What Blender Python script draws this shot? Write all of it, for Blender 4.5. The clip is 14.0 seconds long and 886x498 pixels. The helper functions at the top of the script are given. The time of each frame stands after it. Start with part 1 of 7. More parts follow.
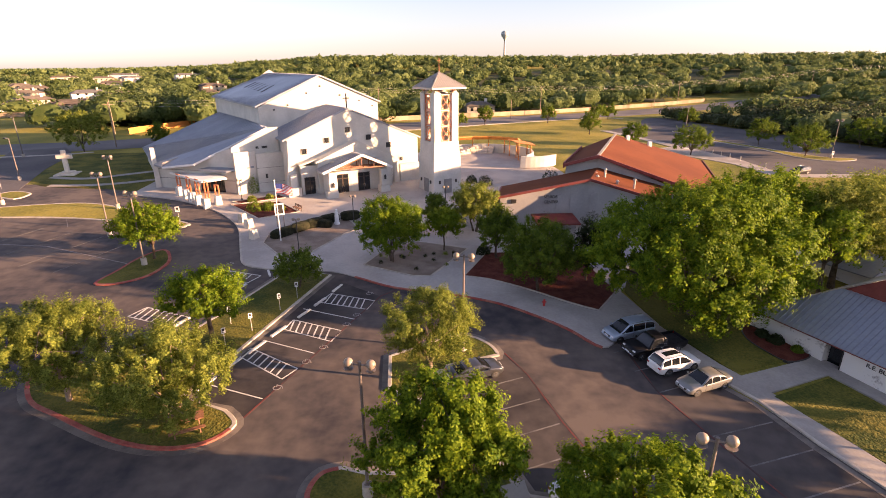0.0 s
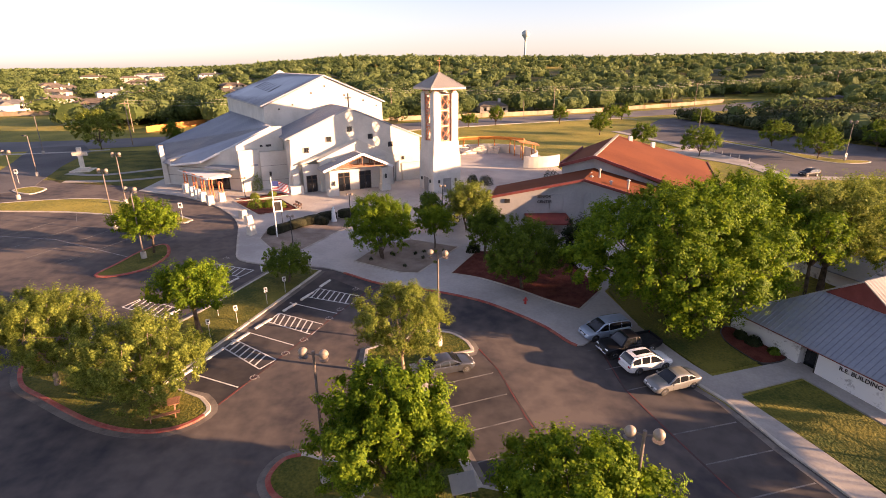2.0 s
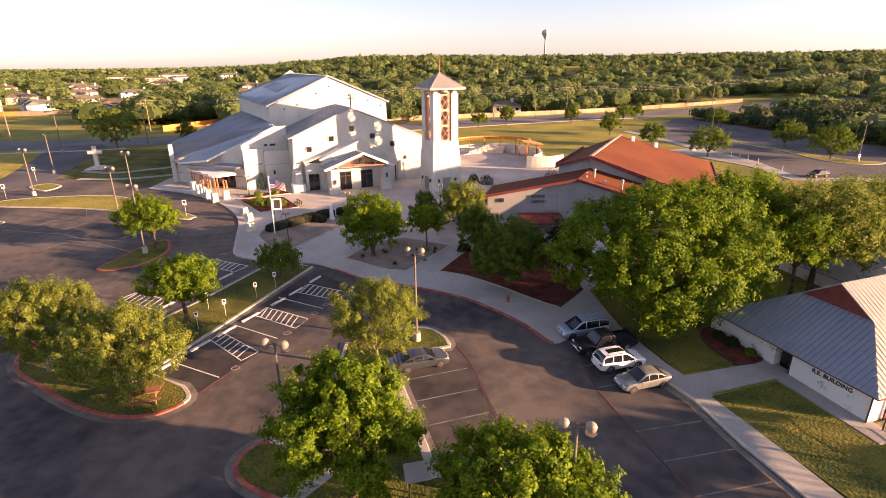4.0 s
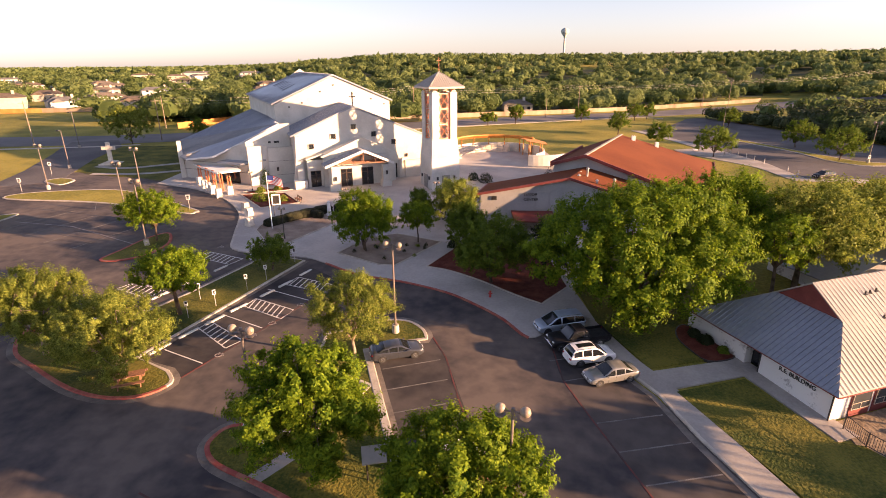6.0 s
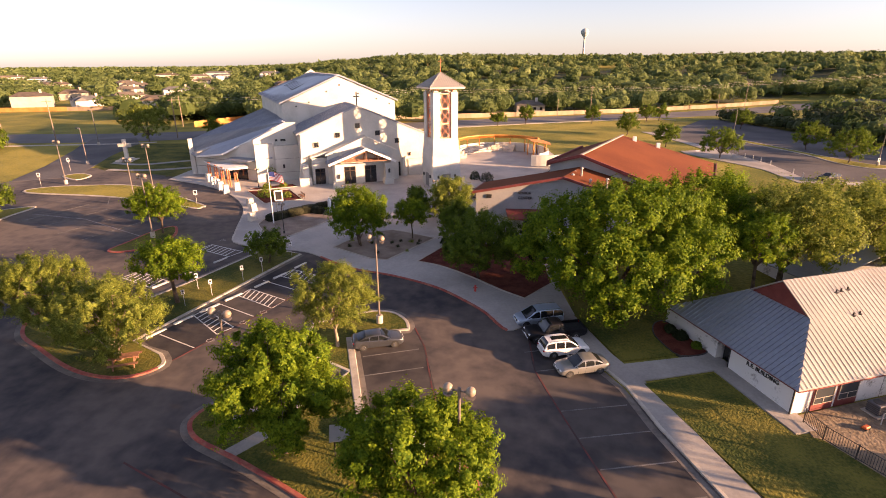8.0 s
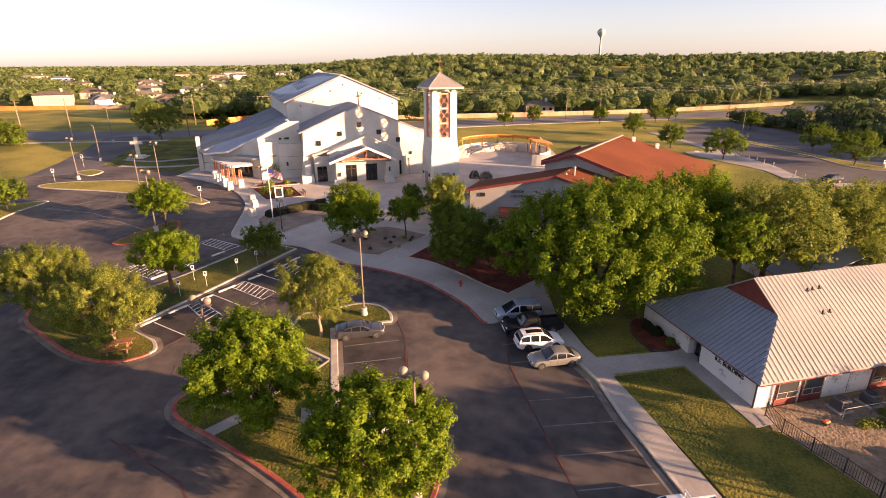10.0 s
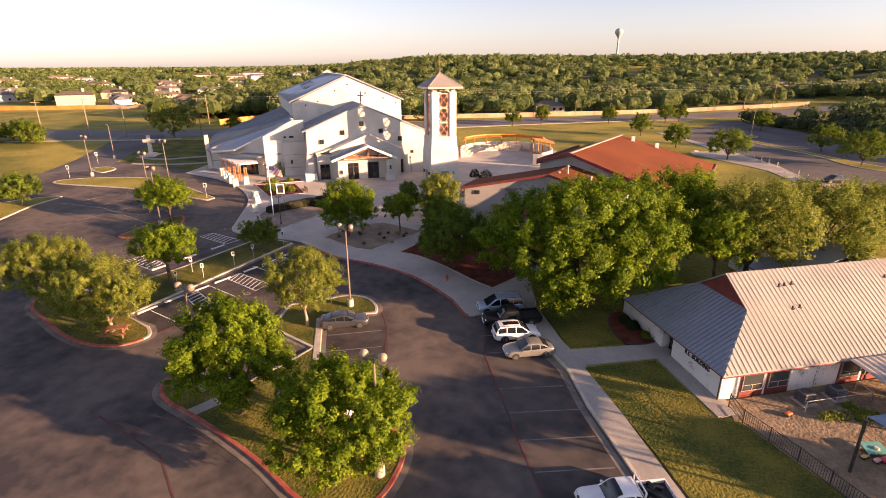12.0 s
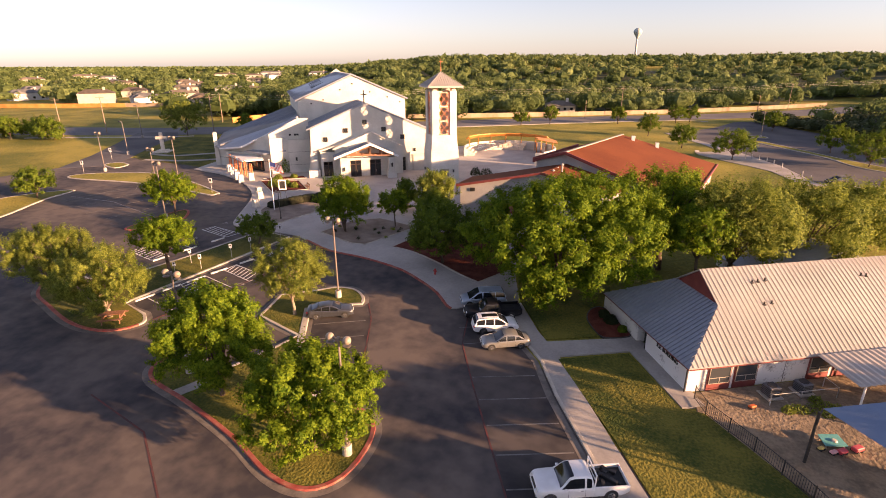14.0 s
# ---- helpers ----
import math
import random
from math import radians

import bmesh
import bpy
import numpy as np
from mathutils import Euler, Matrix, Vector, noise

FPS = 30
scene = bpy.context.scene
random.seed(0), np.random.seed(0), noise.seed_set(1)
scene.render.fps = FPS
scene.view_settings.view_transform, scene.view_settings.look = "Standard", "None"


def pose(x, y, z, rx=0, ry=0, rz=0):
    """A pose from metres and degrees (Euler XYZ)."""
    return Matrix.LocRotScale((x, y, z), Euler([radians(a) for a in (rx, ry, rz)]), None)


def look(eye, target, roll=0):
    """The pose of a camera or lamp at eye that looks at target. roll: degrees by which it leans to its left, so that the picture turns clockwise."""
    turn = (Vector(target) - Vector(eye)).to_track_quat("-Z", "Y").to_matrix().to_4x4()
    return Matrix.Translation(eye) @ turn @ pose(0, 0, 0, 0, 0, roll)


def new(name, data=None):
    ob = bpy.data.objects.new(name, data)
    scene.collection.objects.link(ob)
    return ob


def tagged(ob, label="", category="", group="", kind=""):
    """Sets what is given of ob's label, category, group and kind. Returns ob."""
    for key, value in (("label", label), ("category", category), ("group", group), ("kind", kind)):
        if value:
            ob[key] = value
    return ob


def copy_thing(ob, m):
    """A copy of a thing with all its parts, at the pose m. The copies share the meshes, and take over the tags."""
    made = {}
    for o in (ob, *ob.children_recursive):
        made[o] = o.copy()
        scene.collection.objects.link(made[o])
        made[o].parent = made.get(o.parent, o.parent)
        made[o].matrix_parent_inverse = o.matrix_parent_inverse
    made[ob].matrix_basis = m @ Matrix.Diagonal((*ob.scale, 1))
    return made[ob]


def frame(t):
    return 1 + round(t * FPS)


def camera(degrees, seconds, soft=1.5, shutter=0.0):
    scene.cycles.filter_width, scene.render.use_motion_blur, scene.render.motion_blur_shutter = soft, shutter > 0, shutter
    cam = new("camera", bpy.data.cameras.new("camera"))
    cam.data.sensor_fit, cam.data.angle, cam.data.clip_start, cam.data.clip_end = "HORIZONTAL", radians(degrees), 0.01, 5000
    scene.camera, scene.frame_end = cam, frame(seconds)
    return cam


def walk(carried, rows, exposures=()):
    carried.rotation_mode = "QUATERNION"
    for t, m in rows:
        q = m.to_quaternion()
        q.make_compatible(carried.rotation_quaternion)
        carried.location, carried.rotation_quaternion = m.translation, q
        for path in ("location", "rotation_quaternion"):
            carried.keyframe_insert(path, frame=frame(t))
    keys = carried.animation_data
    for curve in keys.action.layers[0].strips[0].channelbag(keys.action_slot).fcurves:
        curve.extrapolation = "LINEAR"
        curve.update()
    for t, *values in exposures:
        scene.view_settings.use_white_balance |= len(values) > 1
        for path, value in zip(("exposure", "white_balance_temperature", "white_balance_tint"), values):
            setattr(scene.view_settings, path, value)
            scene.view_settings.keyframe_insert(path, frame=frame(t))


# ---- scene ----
import collections

cam = camera(81.0, 14.0, 0.9)
PATH = [
    (0, (1.323, -0.146, 25.886), (3.544, 56.353, 5.813), -0.3),
    (0.5, (2.276, -0.436, 25.884), (3.926, 56.074, 5.787), -0.3),
    (1, (3.262, -0.704, 25.879), (4.432, 55.827, 5.806), -0.3),
    (1.5, (4.273, -1.008, 25.899), (4.723, 55.535, 5.832), -0.3),
    (2, (5.279, -1.280, 25.966), (5.249, 55.261, 5.888), -0.3),
    (2.5, (6.278, -1.525, 26.022), (5.708, 55.013, 5.946), -0.4),
    (3, (7.227, -1.754, 26.062), (6.087, 54.767, 5.962), -0.4),
    (5.5, (12.087, -3.131, 26.219), (8.307, 53.243, 6.027), -0.5),
    (6, (13.038, -3.463, 26.233), (8.777, 52.854, 5.980), -0.4),
    (6.5, (14.003, -3.923, 26.246), (9.203, 52.362, 6.024), -0.4),
    (7, (14.940, -4.339, 26.258), (9.659, 51.901, 6.031), -0.4),
    (7.5, (15.838, -4.752, 26.246), (10.049, 51.453, 6.062), -0.4),
    (8, (16.760, -5.119, 26.244), (10.461, 51.031, 6.058), -0.3),
    (10.5, (21.234, -6.719, 26.333), (12.805, 49.162, 6.176), -0.3),
    (11, (22.180, -7.015, 26.301), (13.272, 48.803, 6.175), -0.4),
    (11.5, (23.127, -7.360, 26.275), (13.766, 48.382, 6.144), -0.4),
    (12, (24.063, -7.699, 26.258), (14.251, 47.964, 6.123), -0.3),
    (12.5, (24.970, -7.987, 26.235), (14.711, 47.597, 6.107), -0.4),
    (13, (25.894, -8.230, 26.223), (15.159, 47.277, 6.132), -0.4),
    (13.5, (26.838, -8.476, 26.196), (15.652, 46.942, 6.104), -0.3),
    (14, (27.789, -8.747, 26.164), (16.174, 46.566, 6.025), -0.2),
]
walk(cam, [(t, look(eye, target, roll)) for t, eye, target, roll in PATH], [(0, 2.23, 6200, 33), (14, 1.98, 6350, 34)])

# ---------------------------------------------------------------- light
SUN_EL, SUN_AZ = 9.3, -12.0      # degrees: height, and turn from the x axis
world = bpy.data.worlds.new("sky")
scene.world = world
world.use_nodes = True
wn = world.node_tree.nodes
sky = wn.new("ShaderNodeTexSky")
sky.sky_type, sky.sun_disc = "NISHITA", False
sky.sun_elevation, sky.sun_rotation = radians(SUN_EL), radians(90 - SUN_AZ)
sky.air_density, sky.dust_density, sky.ozone_density = 1.0, 0.6, 1.7
wn["Background"].inputs[1].default_value = 0.064
haze = wn.new("ShaderNodeHueSaturation")      # thin evening haze pales the sky
haze.inputs["Saturation"].default_value = 0.61
world.node_tree.links.new(sky.outputs[0], haze.inputs["Color"])
world.node_tree.links.new(haze.outputs[0], wn["Background"].inputs[0])
sun = new("sun", bpy.data.lights.new("sun", "SUN"))
sun.data.energy, sun.data.angle, sun.data.color = 5.0, radians(0.6), (1.0, 0.64, 0.30)
sd = Vector((math.cos(radians(SUN_EL)) * math.cos(radians(SUN_AZ)), math.cos(radians(SUN_EL)) * math.sin(radians(SUN_AZ)), math.sin(radians(SUN_EL))))
sun.matrix_world = look(sd * 300, (0, 0, 0))


# ---------------------------------------------------------------- materials
def mat(name, c1, c2, scale=0.5, fine=15.0, rough=0.8, metal=0.0, bump=0.15, vary=0.0, island=False, mixfine=0.35, low=0.35, high=0.65, stretch=None, depth=0.05):
    """Two colours by a broad noise, broken by a fine one, with fine relief."""
    m = bpy.data.materials.new(name)
    m.use_nodes = True
    n, k = m.node_tree.nodes, m.node_tree.links
    b = n["Principled BSDF"]
    b.inputs["Roughness"].default_value, b.inputs["Metallic"].default_value = rough, metal
    if rough > 0.8:
        b.inputs["Specular IOR Level"].default_value = 0.2
    geo = n.new("ShaderNodeNewGeometry")
    pos = geo.outputs["Position"]
    if stretch:
        mp = n.new("ShaderNodeMapping")
        mp.inputs["Scale"].default_value = stretch
        k.new(pos, mp.inputs[0])
        pos = mp.outputs[0]
    a = n.new("ShaderNodeTexNoise")
    a.inputs["Scale"].default_value, a.inputs["Detail"].default_value = scale, 5
    f = n.new("ShaderNodeTexNoise")
    f.inputs["Scale"].default_value, f.inputs["Detail"].default_value = fine, 4
    k.new(pos, a.inputs[0]), k.new(pos, f.inputs[0])
    add = n.new("ShaderNodeMath")
    add.operation = "MULTIPLY_ADD"
    k.new(f.outputs[0], add.inputs[0])
    add.inputs[1].default_value = mixfine
    sub = n.new("ShaderNodeMath")
    sub.operation = "SUBTRACT"
    k.new(a.outputs[0], sub.inputs[0])
    sub.inputs[1].default_value = mixfine / 2
    k.new(sub.outputs[0], add.inputs[2])
    rng = n.new("ShaderNodeMapRange")
    rng.inputs[1].default_value, rng.inputs[2].default_value = low, high
    k.new(add.outputs[0], rng.inputs[0])
    mix = n.new("ShaderNodeMix")
    mix.data_type = "RGBA"
    k.new(rng.outputs[0], mix.inputs[0])
    mix.inputs[6].default_value, mix.inputs[7].default_value = (*c1, 1), (*c2, 1)
    col = mix.outputs[2]
    if vary:
        hs = n.new("ShaderNodeHueSaturation")
        if island:
            r = geo.outputs["Random Per Island"]
        else:
            r = n.new("ShaderNodeObjectInfo").outputs["Random"]
        mr = n.new("ShaderNodeMapRange")
        mr.inputs[3].default_value, mr.inputs[4].default_value = 1 - vary, 1 + vary
        k.new(r, mr.inputs[0]), k.new(mr.outputs[0], hs.inputs["Value"])
        k.new(col, hs.inputs["Color"])
        col = hs.outputs[0]
    k.new(col, b.inputs["Base Color"])
    if bump:
        bp = n.new("ShaderNodeBump")
        bp.inputs["Strength"].default_value, bp.inputs["Distance"].default_value = bump, depth
        k.new(f.outputs[0], bp.inputs["Height"]), k.new(bp.outputs[0], b.inputs["Normal"])
    return m


def leafmat(name, dark, light, trans=0.45, tones=False):
    m = bpy.data.materials.new(name)
    m.use_nodes = True
    n, k = m.node_tree.nodes, m.node_tree.links
    b, out = n["Principled BSDF"], n["Material Output"]
    b.inputs["Roughness"].default_value = 0.65
    b.inputs["Specular IOR Level"].default_value = 0.15
    geo = n.new("ShaderNodeNewGeometry")
    no = n.new("ShaderNodeTexNoise")
    no.inputs["Scale"].default_value = 0.6
    k.new(geo.outputs["Position"], no.inputs[0])
    av = n.new("ShaderNodeMath")
    av.operation = "MULTIPLY_ADD"
    k.new(no.outputs[0], av.inputs[0])
    av.inputs[1].default_value = 0.9
    ad = n.new("ShaderNodeMath")
    ad.operation = "MULTIPLY_ADD"
    k.new(geo.outputs["Random Per Island"], ad.inputs[0])
    ad.inputs[1].default_value, ad.inputs[2].default_value = (0.35, -0.12) if tones else (0.7, -0.3)
    k.new(ad.outputs[0], av.inputs[2])
    mix = n.new("ShaderNodeMix")
    mix.data_type = "RGBA"
    k.new(av.outputs[0], mix.inputs[0])
    mix.inputs[6].default_value, mix.inputs[7].default_value = (*dark, 1), (*light, 1)
    col = mix.outputs[2]
    if tones:                       # each tree of a wood has a tone of its own
        at = n.new("ShaderNodeAttribute")
        at.attribute_name = "tone"
        hs = n.new("ShaderNodeHueSaturation")
        for socket, lo, hi in (("Value", 0.55, 1.5), ("Hue", 0.515, 0.485), ("Saturation", 0.95, 0.85)):
            mr = n.new("ShaderNodeMapRange")
            mr.inputs[3].default_value, mr.inputs[4].default_value = lo, hi
            k.new(at.outputs["Fac"], mr.inputs[0]), k.new(mr.outputs[0], hs.inputs[socket])
        k.new(col, hs.inputs["Color"])
        col = hs.outputs[0]
    k.new(col, b.inputs["Base Color"])
    tr = n.new("ShaderNodeBsdfTranslucent")
    k.new(col, tr.inputs[0])
    ms = n.new("ShaderNodeMixShader")
    ms.inputs[0].default_value = trans
    k.new(b.outputs[0], ms.inputs[1]), k.new(tr.outputs[0], ms.inputs[2]), k.new(ms.outputs[0], out.inputs[0])
    return m


ASPHALT = mat("asphalt", (0.047, 0.043, 0.047), (0.142, 0.115, 0.098), 0.10, 0.8, 0.85, bump=0.10, mixfine=0.34)
DIMMED = mat("sun_dimmed_asphalt", (0.036, 0.033, 0.034), (0.094, 0.080, 0.073), 0.14, 0.8, 0.85, bump=0.10, mixfine=0.4)
ROADM = mat("road_asphalt", (0.115, 0.110, 0.113), (0.175, 0.163, 0.160), 0.08, 3, 0.9)
CONC = mat("concrete", (0.285, 0.260, 0.235), (0.39, 0.355, 0.315), 0.25, 4, 0.85, bump=0.08)
GUTTER = mat("gutter_concrete", (0.125, 0.108, 0.095), (0.215, 0.185, 0.155), 0.7, 5, 0.9, bump=0.1)
LOTM = mat("worn_lot_asphalt", (0.070, 0.066, 0.070), (0.130, 0.118, 0.115), 0.08, 3, 0.9)
PAVING = mat("plaza_concrete", (0.36, 0.33, 0.30), (0.48, 0.44, 0.395), 0.2, 3, 0.85, bump=0.08)
KERB = mat("kerb_concrete", (0.36, 0.32, 0.27), (0.50, 0.45, 0.38), 0.8, 9, 0.85, bump=0.08)
REDKERB = mat("red_kerb_paint", (0.30, 0.055, 0.040), (0.40, 0.17, 0.11), 1.2, 8, 0.8, bump=0.1, low=0.4, high=0.8)
FAINT = mat("worn_road_paint", (0.19, 0.18, 0.17), (0.07, 0.066, 0.066), 0.9, 9, 0.85, bump=0, low=0.4, high=0.75)
PAINT = mat("road_paint", (0.62, 0.60, 0.56), (0.36, 0.34, 0.32), 1.0, 9, 0.8, bump=0, low=0.45, high=0.9)
SOFTPAINT = mat("faded_road_paint", (0.34, 0.30, 0.28), (0.17, 0.15, 0.14), 1.0, 9, 0.85, bump=0, low=0.4, high=0.8)
REDLINE = mat("red_line_paint", (0.150, 0.050, 0.044), (0.065, 0.045, 0.044), 0.8, 9, 0.85, bump=0)
GRASS = mat("grass", (0.046, 0.064, 0.010), (0.165, 0.145, 0.024), 0.25, 5, 0.95, bump=0.9, mixfine=0.6, depth=0.16)
DRYGRASS = mat("dry_grass", (0.125, 0.130, 0.020), (0.32, 0.262, 0.048), 0.06, 2.5, 0.95, bump=0.8, mixfine=0.5, depth=0.2)
MULCH = mat("red_mulch", (0.085, 0.018, 0.012), (0.155, 0.045, 0.028), 1.0, 10, 0.95, bump=0.9, mixfine=0.6, depth=0.1)
GRAVEL = mat("decomposed_gravel", (0.20, 0.15, 0.115), (0.31, 0.25, 0.20), 0.5, 12, 0.95, bump=0.5)
SAND = mat("sand", (0.17, 0.13, 0.088), (0.29, 0.22, 0.145), 0.8, 4.0, 0.95, bump=0.7, mixfine=0.6, depth=0.14)
STUCCO = mat("white_limestone", (0.50, 0.485, 0.435), (0.61, 0.59, 0.535), 0.3, 3, 0.85, bump=0.08)
STONE = mat("pale_stone", (0.50, 0.44, 0.36), (0.68, 0.61, 0.51), 0.8, 3, 0.9, bump=0.3, vary=0.1)
GREYWALL = mat("grey_stucco", (0.36, 0.35, 0.34), (0.45, 0.43, 0.41), 0.3, 4, 0.9, bump=0.1)
JOINT = mat("dark_joint", (0.22, 0.21, 0.20), (0.28, 0.27, 0.25), 1, 9, 0.9)
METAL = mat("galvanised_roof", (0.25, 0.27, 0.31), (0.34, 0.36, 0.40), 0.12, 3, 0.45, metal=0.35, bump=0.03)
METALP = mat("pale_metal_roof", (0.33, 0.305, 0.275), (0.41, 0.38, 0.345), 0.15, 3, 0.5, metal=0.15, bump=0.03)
REDROOF = mat("red_metal_roof", (0.118, 0.032, 0.010), (0.160, 0.047, 0.015), 0.10, 3, 0.92, bump=0.04)
REDTRIM = mat("dark_red_trim", (0.16, 0.03, 0.025), (0.22, 0.05, 0.04), 0.8, 9, 0.6)
ORANGE = mat("orange_steel_paint", (0.55, 0.16, 0.06), (0.65, 0.23, 0.10), 0.8, 9, 0.5)
TIMBER = mat("brown_timber", (0.20, 0.09, 0.045), (0.32, 0.15, 0.08), 1.5, 12, 0.7, stretch=(4, 4, 1))
DARK = mat("dark_metal", (0.03, 0.027, 0.025), (0.055, 0.05, 0.045), 2, 20, 0.5, metal=0.3)
BRONZE = mat("dark_bronze_door", (0.045, 0.03, 0.022), (0.075, 0.05, 0.035), 1, 12, 0.4, metal=0.2)
POLE = mat("brown_pole", (0.13, 0.105, 0.09), (0.19, 0.155, 0.13), 1, 12, 0.5)
PALEPOLE = mat("galvanised_pole", (0.40, 0.38, 0.35), (0.5, 0.47, 0.43), 1, 12, 0.5)
GLOBE = mat("tan_globe", (0.22, 0.175, 0.13), (0.30, 0.24, 0.18), 1.5, 9, 0.45, bump=0)
BARK = mat("bark", (0.07, 0.05, 0.035), (0.15, 0.11, 0.08), 2, 9, 0.95, bump=0.8)
PALEBARK = mat("pale_bark", (0.20, 0.15, 0.11), (0.32, 0.25, 0.18), 2, 9, 0.95, bump=0.8)
OLDBRICK = mat("worn_white_brick", (0.70, 0.68, 0.65), (0.24, 0.22, 0.20), 0.7, 5, 0.8, bump=0.3, mixfine=0.5, low=0.56, high=0.74)
WHITE = mat("white_paint", (0.74, 0.73, 0.71), (0.80, 0.79, 0.77), 1, 9, 0.6, bump=0)
BLACK = mat("black_rubber", (0.015, 0.015, 0.016), (0.03, 0.03, 0.03), 3, 30, 0.8)
FENCEW = mat("cedar_fence", (0.27, 0.20, 0.13), (0.38, 0.29, 0.20), 0.3, 4, 0.9, stretch=(1, 1, 0.15))
FENCEO = mat("orange_cedar_fence", (0.42, 0.17, 0.04), (0.54, 0.25, 0.07), 0.3, 4, 0.9)
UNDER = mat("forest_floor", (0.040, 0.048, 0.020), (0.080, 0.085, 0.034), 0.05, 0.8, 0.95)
LEAF_FRESH = leafmat("fresh_leaves", (0.030, 0.092, 0.004), (0.265, 0.355, 0.014), 0.5)
LEAF_OLIVE = leafmat("olive_leaves", (0.052, 0.090, 0.010), (0.335, 0.375, 0.060), 0.45)
LEAF_OAK = leafmat("oak_leaves", (0.038, 0.078, 0.008), (0.195, 0.265, 0.022), 0.42)
LEAF_WOOD = leafmat("woodland_leaves", (0.072, 0.112, 0.026), (0.185, 0.235, 0.056), 0.45, True)
LEAF_DARK = leafmat("dark_leaves", (0.026, 0.042, 0.014), (0.075, 0.090, 0.026), 0.2, True)


def glass(name, c, rough=0.08):
    m = bpy.data.materials.new(name)
    m.use_nodes = True
    b = m.node_tree.nodes["Principled BSDF"]
    b.inputs["Base Color"].default_value, b.inputs["Roughness"].default_value = (*c, 1), rough
    b.inputs["Specular IOR Level"].default_value = 0.6
    return m


def carpaint(name, c, metal=0.3):
    m = mat(name, c, tuple(x * 0.88 for x in c), 1.2, 60, 0.28, metal, bump=0.0)
    m.node_tree.nodes["Principled BSDF"].inputs["Coat Weight"].default_value = 0.7
    return m


GLASS = glass("tinted_glass", (0.012, 0.014, 0.017))
PANE = glass("window_glass", (0.05, 0.055, 0.06), 0.12)
CHROME = mat("bright_metal", (0.6, 0.6, 0.6), (0.7, 0.7, 0.7), 2, 30, 0.25, metal=0.9, bump=0)
REDLAMP = glass("red_lamp", (0.35, 0.01, 0.01), 0.2)
CLEARLAMP = glass("clear_lamp", (0.7, 0.7, 0.68), 0.1)


# ---------------------------------------------------------------- ground
def sstep(a, b, x):
    t = min(1.0, max(0.0, (x - a) / (b - a)))
    return t * t * (3 - 2 * t)


def G(x, y):
    """Height of the ground: a gentle slope up to the church, then level, then far hills."""
    z = -0.62 - 0.0131 * min(95, max(-130, x)) + 0.0345 * min(128, max(-60, y))
    r = math.hypot(x, y)
    if r > 250 and y > 0:
        z += 27 * sstep(260, 850, r) * sstep(-0.62, -0.08, x / y)
    return z


def link(name, me, material, parent=None, label=""):
    ob = new(name, me)
    if material:
        me.materials.append(material)
    if parent:
        ob.parent = parent
    if label:
        ob["label"] = label
    return ob


def part(name, bm, material, parent, label="", smooth=False):
    """Links a bmesh as one mesh object under a thing or a part."""
    bmesh.ops.recalc_face_normals(bm, faces=bm.faces)
    me = bpy.data.meshes.new(name)
    bm.to_mesh(me)
    bm.free()
    if smooth:
        me.polygons.foreach_set("use_smooth", [True] * len(me.polygons))
    return link(name, me, material, parent, label)


def thing(name, m, label, category, group="", kind=""):
    ob = new(name)
    ob.matrix_basis = m
    ob.empty_display_size = 0.3
    return tagged(ob, label, category, group, kind)


def box(bm, x0, x1, y0, y1, z0, z1, m=None, bevel=0.0):
    r = bmesh.ops.create_cube(bm, size=1.0, matrix=Matrix.LocRotScale(((x0 + x1) / 2, (y0 + y1) / 2, (z0 + z1) / 2), None, (abs(x1 - x0), abs(y1 - y0), abs(z1 - z0))))
    vs = r["verts"]
    if bevel:
        es = list({e for v in vs for e in v.link_edges})
        vs = [v for v in bmesh.ops.bevel(bm, geom=es, offset=bevel, segments=1, affect="EDGES")["verts"]]
    if m:
        bmesh.ops.transform(bm, matrix=m, verts=vs)
    return bm


def bar(bm, p, q, r, sides=8, r2=None):
    """A round bar from p to q."""
    p, q = Vector(p), Vector(q)
    d = q - p
    m = Matrix.Translation((p + q) / 2) @ d.to_track_quat("Z", "Y").to_matrix().to_4x4()
    bmesh.ops.create_cone(bm, cap_ends=True, segments=sides, radius1=r, radius2=r if r2 is None else r2, depth=d.length, matrix=m)
    return bm


def beam(bm, p, q, w, h):
    """A square bar from p to q."""
    p, q = Vector(p), Vector(q)
    d = q - p
    up = Vector((0, 0, 1)) if abs(d.normalized().z) < 0.99 else Vector((0, 1, 0))
    s = d.cross(up).normalized()
    u = s.cross(d).normalized()
    vs = [bm.verts.new(c + s * a * w / 2 + u * b * h / 2) for c in (p, q) for a, b in ((-1, -1), (1, -1), (1, 1), (-1, 1))]
    for f in ((0, 1, 2, 3), (7, 6, 5, 4), (0, 4, 5, 1), (1, 5, 6, 2), (2, 6, 7, 3), (3, 7, 4, 0)):
        bm.faces.new([vs[i] for i in f])
    return bm


def slab(bm, pts, t):
    """A plate of thickness t (downwards) with the 3D outline pts."""
    top = [bm.verts.new(p) for p in pts]
    low = [bm.verts.new((p[0], p[1], p[2] - t)) for p in pts]
    bm.faces.new(top)
    bm.faces.new(low[::-1])
    for i in range(len(pts)):
        j = (i + 1) % len(pts)
        bm.faces.new((top[i], low[i], low[j], top[j]))
    return bm


